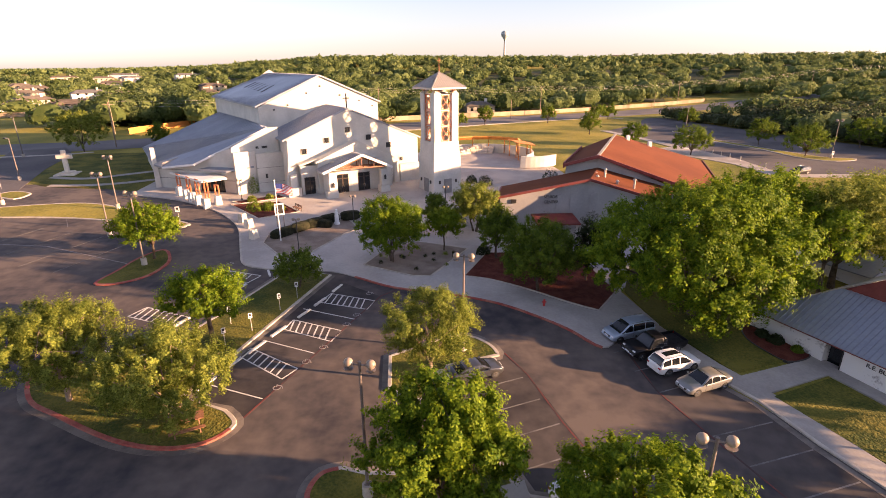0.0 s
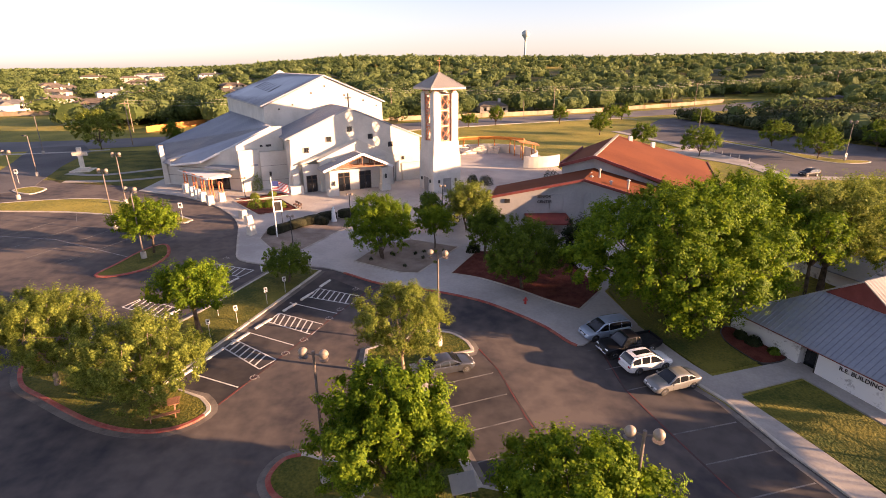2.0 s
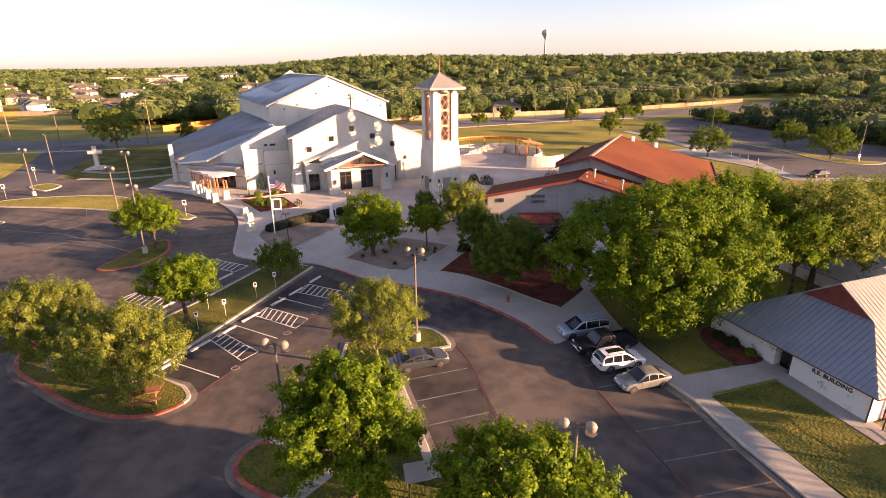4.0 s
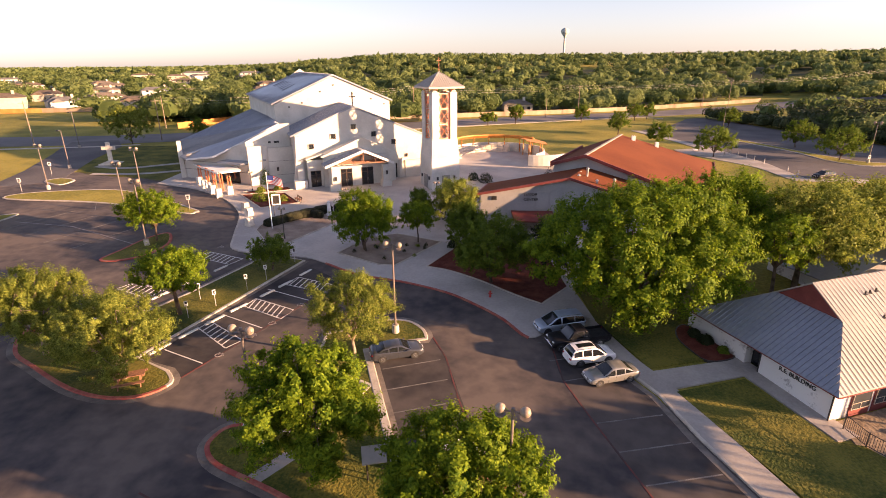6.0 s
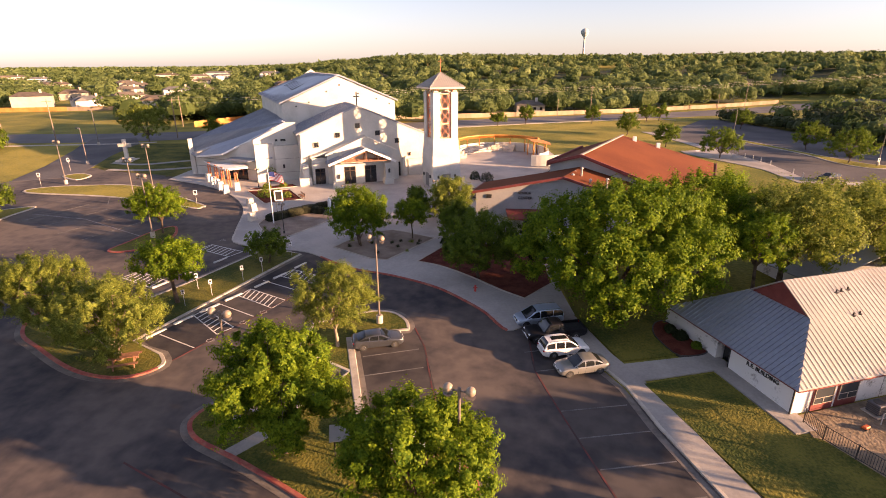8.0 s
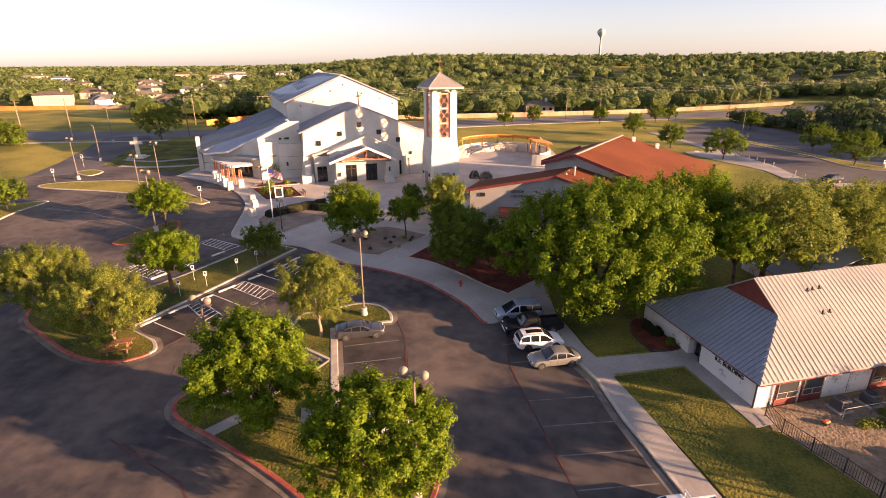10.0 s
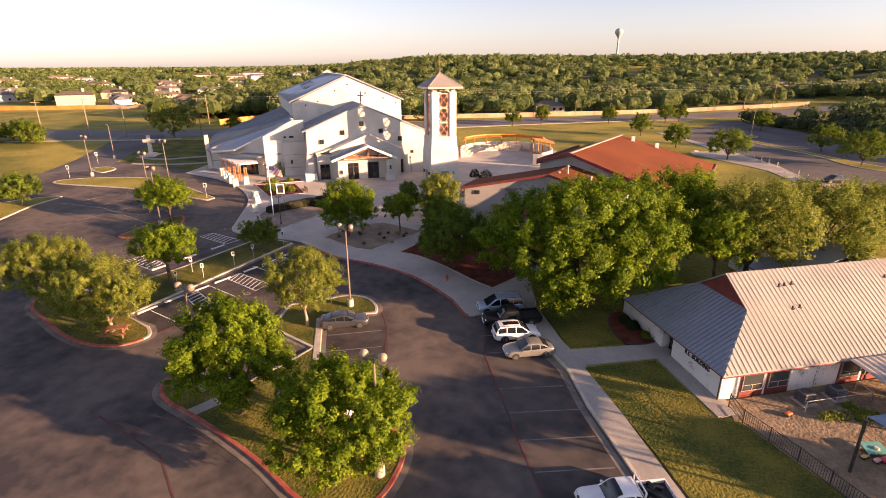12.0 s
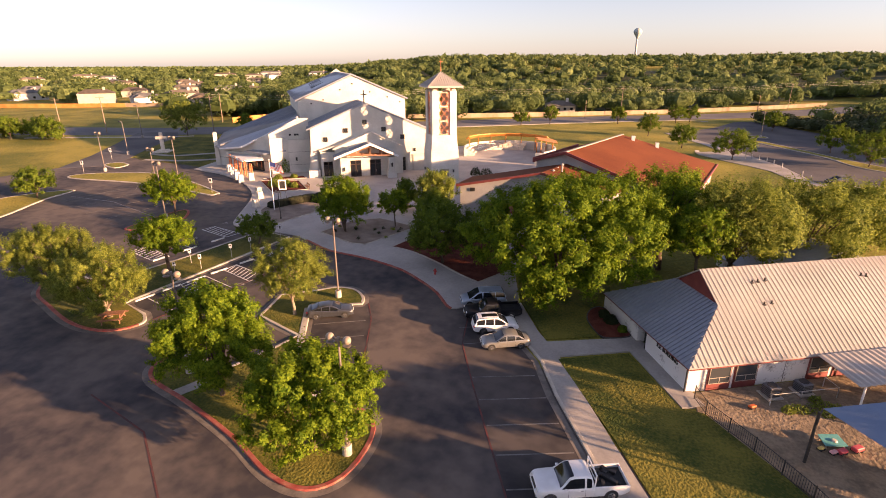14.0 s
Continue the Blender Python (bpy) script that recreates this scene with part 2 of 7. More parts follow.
def wall(bm, outline, v0, v1):
    """An upright wall: outline (u, z) from the side, between v0 and v1."""
    a = [bm.verts.new((u, v0, z)) for u, z in outline]
    b = [bm.verts.new((u, v1, z)) for u, z in outline]
    bm.faces.new(a)
    bm.faces.new(b[::-1])
    for i in range(len(a)):
        j = (i + 1) % len(a)
        bm.faces.new((a[i], b[i], b[j], a[j]))
    return bm


def smooth(pts, n=5, closed=True):
    out, m = [], len(pts)
    for i in range(m if closed else m - 1):
        q = [Vector(pts[(i + k) % m] if closed else pts[min(m - 1, max(0, i + k))]) for k in (-1, 0, 1, 2)]
        for s in range(n):
            t = s / n
            out.append(tuple(0.5 * ((2 * q[1]) + (q[2] - q[0]) * t + (2 * q[0] - 5 * q[1] + 4 * q[2] - q[3]) * t * t + (3 * q[1] - q[0] - 3 * q[2] + q[3]) * t ** 3)))
    if not closed:
        out.append(tuple(pts[-1]))
    return out


def sheet(name, pts, dz, material, label, category="", parent=None, thick=0.3, kind="structure"):
    """A level piece of ground: outline pts, its top dz above the ground."""
    bm = bmesh.new()
    slab(bm, [(x, y, 0.0) for x, y in pts], 1.0)
    for co, no in (((0, 128, 0), (0, 1, 0)), ((95, 0, 0), (1, 0, 0)), ((-130, 0, 0), (1, 0, 0))):
        bmesh.ops.bisect_plane(bm, geom=bm.verts[:] + bm.edges[:] + bm.faces[:], plane_co=co, plane_no=no)
    for v in bm.verts:
        v.co.z = G(v.co.x, v.co.y) + (dz if v.co.z > -0.5 else dz - thick)
    ob = part(name, bm, material, parent)
    if parent is None:
        tagged(ob, label, category or name, kind=kind)
    return ob


def kerb(name, pts, material, parent=None, closed=True, width=0.2, top=0.17, label=""):
    """A kerb of real height along a line."""
    bm = bmesh.new()
    n = len(pts)
    ring = []
    for i, p in enumerate(pts):
        a = Vector(pts[(i - 1) % n] if closed or i > 0 else p)
        b = Vector(pts[(i + 1) % n] if closed or i < n - 1 else p)
        d = (b - a).normalized()
        s = Vector((-d.y, d.x)) * width / 2
        z = G(p[0], p[1])
        ring.append([bm.verts.new((p[0] + k * s.x, p[1] + k * s.y, z + h)) for k, h in ((-1, -0.15), (-1, top - 0.03), (-0.8, top), (0.8, top), (1, top - 0.03), (1, -0.15))])
    for i in range(n if closed else n - 1):
        a, b = ring[i], ring[(i + 1) % n]
        for j in range(5):
            bm.faces.new((a[j], a[j + 1], b[j + 1], b[j]))
    if not closed:
        bm.faces.new(ring[0]), bm.faces.new(ring[-1][::-1])
    ob = part(name, bm, material, parent, label)
    if parent is None:
        tagged(ob, label, "kerb", kind="structure")
    return ob


def gutter(pts, parent, width=0.5, offset=0.2):
    """The flat concrete channel that runs along the foot of a closed kerb."""
    n = len(pts)
    area = sum(pts[i][0] * pts[(i + 1) % n][1] - pts[(i + 1) % n][0] * pts[i][1] for i in range(n))
    side = -1 if area > 0 else 1
    bm = bmesh.new()
    ring = []
    for i, p in enumerate(pts):
        d = (Vector(pts[(i + 1) % n]) - Vector(pts[(i - 1) % n])).normalized()
        s = Vector((-d.y, d.x)) * side
        ring.append([bm.verts.new((p[0] + s.x * k, p[1] + s.y * k, G(p[0] + s.x * k, p[1] + s.y * k) + 0.052)) for k in (offset * 0.5, offset + width)])
    for i in range(n):
        a, b = ring[i], ring[(i + 1) % n]
        bm.faces.new((a[0], a[1], b[1], b[0]))
    bmesh.ops.recalc_face_normals(bm, faces=bm.faces)
    return part("gutter", bm, GUTTER, parent, "worn concrete gutter")


def line(pts_list, width, material, parent, name="painted_line", dz=0.045):
    for p, q in pts_list:
        bm = bmesh.new()
        p, q = Vector(p), Vector(q)
        d = (q - p).normalized()
        s = Vector((-d.y, d.x)) * width / 2
        slab(bm, [(v.x, v.y, G(v.x, v.y) + dz) for v in (p - s, q - s, q + s, p + s)], 0.02)
        part(name, bm, material, parent)


def npmesh(name, verts, nface, k=4):
    me = bpy.data.meshes.new(name)
    me.vertices.add(len(verts))
    me.vertices.foreach_set("co", np.asarray(verts, dtype=np.float32).ravel())
    me.loops.add(nface * k)
    me.loops.foreach_set("vertex_index", np.arange(nface * k, dtype=np.int32))
    me.polygons.add(nface)
    me.polygons.foreach_set("loop_start", np.arange(0, nface * k, k, dtype=np.int32))
    me.update(calc_edges=True)
    me.validate()
    return me


def leaves(rng, c, out, size, flat=0.5):
    """Kite-shaped leaves or sprays at the points c, roughly facing out."""
    n = len(c)
    nrm = out + rng.normal(0, flat, (n, 3))
    nrm /= np.linalg.norm(nrm, axis=1, keepdims=True) + 1e-9
    a = np.cross(nrm, rng.normal(0, 1, (n, 3)))
    a /= np.linalg.norm(a, axis=1, keepdims=True) + 1e-9
    b = np.cross(nrm, a)
    s = (size * rng.uniform(0.6, 1.35, n))[:, None]
    w = s * rng.uniform(0.45, 0.8, (n, 1))
    v = np.empty((n, 4, 3))
    v[:, 0] = c - a * s * 0.5
    v[:, 1] = c + b * w * 0.5 - nrm * s * 0.12
    v[:, 2] = c + a * s * 0.5
    v[:, 3] = c - b * w * 0.5 - nrm * s * 0.12
    return v.reshape(-1, 3)


# the one sheet of ground, out to the horizon
gx = np.unique(np.concatenate([np.linspace(-6000, -700, 12), np.linspace(-700, 700, 57), [-130, 95], np.linspace(700, 6000, 12)]))
gy = np.unique(np.concatenate([np.linspace(-400, -60, 8), np.linspace(-60, 128, 10), np.linspace(128, 1200, 56), np.linspace(1200, 6500, 14)]))
gv = [(x, y, G(x, y)) for y in gy for x in gx]
gf = [(j * len(gx) + i, j * len(gx) + i + 1, (j + 1) * len(gx) + i + 1, (j + 1) * len(gx) + i) for j in range(len(gy) - 1) for i in range(len(gx) - 1)]
gme = bpy.data.meshes.new("ground")
gme.from_pydata(gv, [], gf)
tagged(link("ground", gme, DRYGRASS), "mown yellow-green grassland reaching the horizon", "ground", kind="structure")

# ---------------------------------------------------------------- car park and paths
lot = sheet("parking_lot", [(-100, -50), (60, -50), (60, 12), (33, 24), (21, 46), (10, 56), (-8, 62), (-20, 66), (-26, 80), (-38, 92), (-54, 99), (-70, 104), (-80, 104), (-84, 92), (-100, 60)], 0.03, ASPHALT, "dark worn asphalt car park with patches and stains", "parking lot")
# plaza in front of the church
PLAZA_W = smooth([(-16.3, 60.9), (-21.4, 62.6), (-23.6, 67.5), (-27.4, 78), (-32.9, 85.3), (-39.2, 90.4), (-44.4, 93.3), (-52.9, 96.2)], 4, False)
PLAZA_S = smooth([(-16.3, 60.9), (-10.3, 60.3), (-7.1, 58.7), (-2.2, 55.6), (3.8, 53.9), (9.2, 51.5), (12.7, 48.7), (15.6, 45.7), (18.0, 42.2), (20.2, 43.8)], 4, False)
plaza = sheet("plaza", PLAZA_W[::-1] + PLAZA_S[1:] + [(25.2, 46.3), (24, 54), (34, 66), (38, 74), (30, 90), (33, 112), (30, 140), (2, 140), (-10, 128), (-52.9, 108)], 0.15, PAVING, "pale concrete plaza before the church", "pavement")
kerb("kerb", PLAZA_W, KERB, plaza, False, 0.3, 0.17)
kerb("kerb", PLAZA_S[8:-4], REDKERB, plaza, False, 0.3, 0.175, "red-painted kerb")
sidewalk = sheet("sidewalk", [(20.4, 44.4), (21.9, 45.4), (28.2, 34.0), (29.6, 29.1), (32.5, 21.4), (38, 7.5), (41.2, 8.2), (35.3, 19.7), (33.6, 24.3), (29.6, 35.3), (27.6, 39.2), (25.0, 46.4), (22, 48)], 0.15, CONC, "concrete footpath beside the parking bays", "pavement")
kerb("kerb", [(19.5, 44.1), (21.78, 45.2), (28.1, 33.98), (29.5, 29.05), (32.4, 21.35), (37.9, 7.4)], KERB, sidewalk, False, 0.3, 0.172)
sheet("gutter", [(21.45, 45.0), (27.8, 33.85), (29.2, 28.95), (32.1, 21.2), (37.6, 7.3), (37.1, 7.1), (31.55, 21.0), (28.65, 28.8), (27.3, 33.6), (21.1, 44.6)], 0.045, GUTTER, "stained concrete gutter along the footpath", "gutter", thick=0.08)
sheet("path_to_door", [(28.0, 37.2), (29.4, 34.9), (36.3, 37.3), (39.4, 29.5), (41.3, 30.1), (38.6, 37.3), (35.6, 44.2), (33.5, 43.5), (35.2, 39.4)], 0.156, CONC, "concrete path along the building wall", "pavement")
sheet("lawn", [(29.6, 34.5), (36.1, 36.8), (39.2, 29.4), (41, 29.1), (46.5, 20.5), (52, 6), (42, 3), (35.5, 19.8), (33.8, 24.4)], 0.16, GRASS, "clipped green lawn with long tree shadows", "lawn")
sheet("lawn", [(25.2, 46.2), (27.8, 39.3), (28.3, 37.8), (34.9, 39.9), (33.4, 44), (35.4, 44.8), (36, 60), (30, 66), (24.5, 54)], 0.16, GRASS, "shaded green lawn under the large oak", "lawn")
playground = sheet("playground", [(40.6, 31.7), (40.5, 29.2), (46.6, 20.8), (50, 8), (75, 10), (75, 45.4), (57.5, 38.4)], 0.15, SAND, "trampled sand of a fenced play yard", "playground")
# planted beds
BED = [(-6.4, 62.2), (-0.1, 58.7), (2.1, 58.6), (7.4, 67.6), (0.5, 70.5), (-3.6, 68.5)]
bed = sheet("gravel_bed", BED, 0.19, GRAVEL, "brown gravel bed with small dry plants and trees", "planting bed")
kerb("edging", BED, KERB, bed, True, 0.22, 0.24)
MUL = [(6.2, 58.6)] + smooth([(6.2, 58.6), (9.5, 57.4), (13.5, 54.6), (17.4, 51.2), (20.0, 49.4)], 4, False)[1:] + [(23.5, 54), (22, 66), (9.9, 66.2)]
mulch = sheet("mulch_bed", MUL, 0.19, MULCH, "dark red mulch bed under oak trees", "planting bed")
kerb("edging", MUL, KERB, mulch, True, 0.2, 0.23)
FLAGBED = [(-18.4, 66.2), (-15.1, 64.2), (-10.5, 74.0), (-8.6, 76.4), (-10.6, 80.6), (-16.8, 79.6), (-21.6, 74.4), (-21.4, 70.4)]
flagbed = sheet("gravel_bed", FLAGBED, 0.19, GRAVEL, "brown gravel bed round the flagpole and statue", "planting bed")
kerb("edging", FLAGBED, KERB, flagbed, True, 0.22, 0.24)
for pts in ([(-32.2, 89.2), (-25.2, 81.4), (-19.5, 85.0), (-24.4, 91.2)], [(-32.6, 90.9), (-30.6, 89.9), (-23.8, 93.6), (-25.4, 95.4)]):
    b = sheet("planter_bed", pts, 0.2, MULCH, "low red-edged planting bed", "planting bed")
    kerb("edging", pts, KERB, b, True, 0.22, 0.28)

# grass strip and islands
STRIP = [(-10.2, 59.3), (-13.3, 60.2), (-16.0, 59.8), (-20.1, 49.2), (-22.6, 44.0), (-25.2, 40.4)] + smooth([(-27.6, 40.4), (-29.6, 41.0), (-31.6, 40.3), (-31.8, 38.4), (-29.8, 35.6), (-26.6, 33.8), (-21.2, 31.1), (-17.2, 30.1), (-14.4, 30.6), (-13.0, 32.4), (-14.2, 34.0)], 4, False) + [(-18.2, 35.8)]
ISLE3 = smooth([(8.0, 41.2), (7.4, 42.9), (5.8, 44.4), (3.6, 44.5), (1.6, 43.2)], 4, False) + [(-1.9, 41.2), (-1.7, 36.3), (0.0, 35.4), (4.1, 33.4), (3.1, 31.2), (0.7, 27.2), (-2.8, 27.4)] + smooth([(-4.4, 27.9), (-5.6, 27.5), (-6.2, 26.4), (-6.1, 25.2), (-4.6, 23.8), (-0.2, 22.0), (6.0, 19.0), (10.4, 16.3), (13.4, 15.7), (15.3, 17.2), (16.0, 20.2), (15.6, 22.6), (13.6, 24.2), (10.2, 24.6)], 4, False) + [(7.6, 25.2), (5.9, 29.8), (2.8, 38.3), (3.2, 39.6)]
strip = sheet("grass_island", STRIP, 0.16, GRASS, "kerbed grass strip with trees between car parks", "traffic island")
kerb("kerb", STRIP, KERB, strip, True, 0.35, 0.18)
gutter(STRIP, strip)
kerb("kerb", STRIP[8:42], REDKERB, strip, False, 0.36, 0.19, "red-painted kerb")
isle = sheet("grass_island", ISLE3, 0.16, GRASS, "kerbed grass island with trees and a lamp", "traffic island")
kerb("kerb", ISLE3, KERB, isle, True, 0.35, 0.18)
gutter(ISLE3, isle)
kerb("kerb", ISLE3[25:74], REDKERB, isle, False, 0.36, 0.19, "red-painted kerb")
for pts, red in ((smooth([(-37.2, 57.4), (-34.6, 57.4), (-32.2, 59.6), (-31.6, 63.6), (-33.2, 67.2), (-34.6, 67.8), (-36.0, 65.0), (-36.6, 61.0)], 4), True),
                 (smooth([(-73.5, 83.0), (-73.8, 86.4), (-66, 89.4), (-56.6, 90.4), (-46, 85.6), (-36, 79.6), (-35.4, 78.4), (-36.6, 77.6), (-46, 80.4), (-58, 82.6)], 4), False),
                 (smooth([(-72.5, 64), (-70.5, 70.2), (-65.2, 74.6), (-64, 73.6), (-64.2, 68), (-62, 58), (-64, 56)], 4), False),
                 (smooth([(-76.8, 95.8), (-75.2, 98.4), (-71.4, 97.0), (-71.8, 93.4)], 4), False)):
    i2 = sheet("grass_island", pts, 0.16, GRASS if red else DRYGRASS, "small kerbed grass island in the car park", "traffic island")
    kerb("kerb", pts, REDKERB if red else KERB, i2, True, 0.4, 0.18)

sheet("footpath", [(-2.2, 22.9), (-1.2, 22.4), (0.9, 25.2), (-0.1, 25.8)], 0.175, CONC, "narrow concrete strip across the grass island", "pavement")
kerb("pale_edge", [(2.5, 38.9), (5.7, 29.9), (7.5, 25.0)], KERB, isle, False, 0.7, 0.195)
# parking bays: asphalt colour darkened to tone down their sunlit brightness
sheet("parking_bays", [(-17.2, 36.0), (-14.6, 34.2), (-12.6, 33.2), (-8.0, 43.0), (-3.6, 53.4), (-8.6, 57.4), (-10.4, 58.6)], 0.038, DIMMED, "asphalt of the accessible bays, darkened to tone down the sunlight", "parking lot", thick=0.05)
sheet("parking_bays", [(2.9, 38.6), (7.8, 25.4), (13.4, 26.4), (10.1, 38.2), (8.6, 40.6), (3.6, 39.4)], 0.038, DIMMED, "asphalt of the island bays, darkened to tone down the sunlight", "parking lot", thick=0.05)
sheet("parking_bays", [(20.2, 36.6), (22.1, 30.1), (24.1, 24.2), (29.4, 9), (37.2, 7.6), (32.0, 21.0), (29.0, 29.0), (27.6, 33.8), (21.6, 44.4), (19.9, 43.4)], 0.038, DIMMED, "asphalt of the kerbside bays, darkened to tone down the sunlight", "parking lot", thick=0.05)
# painted markings
def hatch(a, b, c, d, n, w=0.12):
    """A hatched access aisle: outline a-b-c-d and n slanting bars."""
    a, b, c, d = (Vector(p) for p in (a, b, c, d))
    line([(a, b), (b, c), (c, d), (d, a)], w, PAINT, lot)
    ls = []
    for i in range(1, n):
        ls.append((a.lerp(b, i / n), d.lerp(c, max(0.0, (i - 0.8) / n))))
    line(ls, 0.15, PAINT, lot)


hatch((-15.9, 41.9), (-10.9, 38.1), (-9.9, 39.6), (-14.9, 43.0), 8)
hatch((-12.7, 46.4), (-7.7, 44.0), (-7.0, 46.0), (-12.2, 48.3), 8)
hatch((-10.3, 52.2), (-4.9, 50.4), (-4.2, 52.4), (-9.3, 54.3), 8)
hatch((-25.2, 59.6), (-19.6, 57.4), (-18.6, 59.4), (-24.2, 61.4), 8)
hatch((-29.4, 49.4), (-23.6, 47.0), (-22.8, 49.0), (-28.4, 51.4), 8)
line([((-14.2, 44.4), (-8.9, 42.0)), ((-11.7, 50.7), (-6.0, 48.3)), ((-16.5, 37.4), (-11.8, 35.5)), ((-27.0, 54.6), (-21.4, 52.2)), ((-31.5, 44.4), (-26.4, 42.2))], 0.12, PAINT, lot)
line([((-12.6, 33.2), (-3.6, 53.6)), ((-3.6, 53.6), (-2.0, 55.0))], 0.14, REDLINE, lot, "red_line")
line([((20.0, 43.0), (20.4, 35.6)), ((20.4, 35.6), (22.1, 30.1)), ((22.1, 30.1), (24.1, 24.2)), ((24.1, 24.2), (29.4, 9)), ((10.1, 38.2), (11.6, 32.0)), ((11.6, 32.0), (13.4, 26.4)), ((8.6, 41.6), (10.1, 38.2)), ((-1.0, 18.2), (-8.6, 21.2)), ((-1.0, 18.2), (6.0, 11.5))], 0.14, REDLINE, lot, "red_line")
for i in range(6):
    line([((22.2 + 1.02 * i, 30.2 - 2.95 * i), (27.6 + 1.05 * i, 31.6 - 2.95 * i))], 0.11, FAINT, lot)
line([((20.5, 35.4), (26.0, 37.2)), ((19.6, 38.4), (24.9, 40.1)), ((18.8, 41.4), (23.8, 43))], 0.11, FAINT, lot)
for i in range(4):
    line([((4.6 + 0.72 * i, 35.9 - 2.95 * i), (9.6 + 0.85 * i, 37.8 - 2.95 * i))], 0.11, FAINT, lot)
line([((-61.5, 71.2), (-50.7, 69.8)), ((-50.7, 69.8), (-35.9, 63.1))], 0.12, SOFTPAINT, lot)
for i in range(0, 8, 2):
    line([((-42.0 - 2.75 * i, 66.3 + 0.95 * i), (-44.2 - 2.75 * i, 60.8 + 0.95 * i)), ((-42.0 - 2.75 * i, 66.3 + 0.95 * i), (-39.8 - 2.75 * i, 71.8 + 0.95 * i))], 0.1, FAINT, lot)
line([((-52, 84.5), (-46, 80)), ((-57, 84), (-53, 78))], 0.1, FAINT, lot)
# wheelchair signs painted in the bays
for x, y in ((-11.0, 36.9), (-9.4, 40.6), (-8.3, 43.0), (-6.7, 47.2), (-5.9, 49.2), (-5.0, 54.2), (-24.0, 56.0), (-27.6, 45.6), (-23.6, 63.2)):
    bm = bmesh.new()
    z = G(x, y) + 0.045
    for k in range(10):
        a0, a1 = 2.2 + k * 0.45, 2.2 + (k + 1) * 0.45
        beam(bm, (x + 0.3 * math.cos(a0), y + 0.3 * math.sin(a0), z), (x + 0.3 * math.cos(a1), y + 0.3 * math.sin(a1), z), 0.08, 0.02)
    beam(bm, (x - 0.05, y + 0.1, z), (x - 0.12, y + 0.75, z), 0.09, 0.02)
    beam(bm, (x - 0.08, y + 0.35, z), (x + 0.3, y + 0.3, z), 0.09, 0.02)
    beam(bm, (x + 0.3, y + 0.3, z), (x + 0.5, y - 0.1, z), 0.09, 0.02)
    part("wheelchair_sign", bm, SOFTPAINT, lot)


def ribbon(name, pts, width, dz, material, label, category="road"):
    pts = smooth(pts, 10, False)
    bm = bmesh.new()
    prev = None
    for i, p in enumerate(pts):
        d = (Vector(pts[min(len(pts) - 1, i + 1)]) - Vector(pts[max(0, i - 1)])).normalized()
        s = Vector((-d.y, d.x)) * width / 2
        cur = [bm.verts.new((p[0] + k * s.x, p[1] + k * s.y, G(p[0] + k * s.x, p[1] + k * s.y) + h)) for k, h in ((-1, -0.2), (-1, dz), (1, dz), (1, -0.2))]
        if prev:
            for j in range(3):
                bm.faces.new((prev[j], prev[j + 1], cur[j + 1], cur[j]))
        prev = cur
    return tagged(part(name, bm, material, None), label, category, kind="structure")


# ---------------------------------------------------------------- church
CHM = pose(-14, 101, 0, 0, 0, 27)
church = thing("church", CHM, "large white limestone church with grey metal roofs", "church")


def seams(bm, a, b, c, d, n, w=0.05, h=0.07):
    """Standing seams from the edge a-b (ridge) down to d-c (eave)."""
    a, b, c, d = (Vector(p) for p in (a, b, c, d))
    for i in range(n + 1):
        p, q = a.lerp(b, i / n), d.lerp(c, i / n)
        beam(bm, p + Vector((0, 0, h / 2)), q + Vector((0, 0, h / 2)), w, h)
    return bm


def roof(name, a, b, c, d, material, parent, n, t=0.25, label=""):
    """A metal roof slope with its seams, a-b the ridge, d-c the eave."""
    bm = bmesh.new()
    if (Vector(d) - Vector(c)).length < 0.05:
        slab(bm, [a, b, c], t)
    else:
        slab(bm, [a, b, c, d], t)
    ob = part(name, bm, material, parent, label)
    if n:
        sm = seams(bmesh.new(), a, b, c, d, n)
        tagged(part("standing_seams", sm, material, ob), kind="stuff")
    return ob


def window(u0, u1, z0, z1, v, parent, material=PANE, side=-1):
    bm = bmesh.new()
    y0, y1 = v + side * 0.03, v + side * 0.10
    fr = 0.09
    for q in ((u0, u0 + fr, z0, z1), (u1 - fr, u1, z0, z1), (u0 + fr, u1 - fr, z0, z0 + fr), (u0 + fr, u1 - fr, z1 - fr, z1), ((u0 + u1) / 2 - 0.03, (u0 + u1) / 2 + 0.03, z0 + fr, z1 - fr)):
        box(bm, q[0], q[1], v - 0.2, y1, q[2], q[3])
    w = part("window", bm, DARK, parent)
    bm = bmesh.new()
    box(bm, u0 + fr, u1 - fr, v - 0.02, y0, z0 + fr, z1 - fr)
    part("pane", bm, material, w)
    return w


def door(u0, u1, z0, z1, v, parent):
    bm = bmesh.new()
    box(bm, u0, u1, v - 0.06, v + 0.1, z0, z1)
    d = part("door", bm, BRONZE, parent, "dark bronze double door")
    n = max(2, round((u1 - u0) / 1.1))
    for i in range(n):
        a, b = u0 + (u1 - u0) * i / n + 0.12, u0 + (u1 - u0) * (i + 1) / n - 0.12
        bm = bmesh.new()
        box(bm, a, b, v - 0.09, v - 0.055, z0 + 0.25, z1 - 0.9)
        part("pane", bm, GLASS, d)
        bm = bmesh.new()
        box(bm, a, b, v - 0.09, v - 0.055, z1 - 0.75, z1 - 0.12)
        part("pane", bm, GLASS, d)
    bm = bmesh.new()
    for s in (-0.15, 0.15):
        bar(bm, ((u0 + u1) / 2 + s, v - 0.16, z0 + 0.9), ((u0 + u1) / 2 + s, v - 0.16, z0 + 1.5), 0.025)
    part("handle", bm, CHROME, d)
    return d


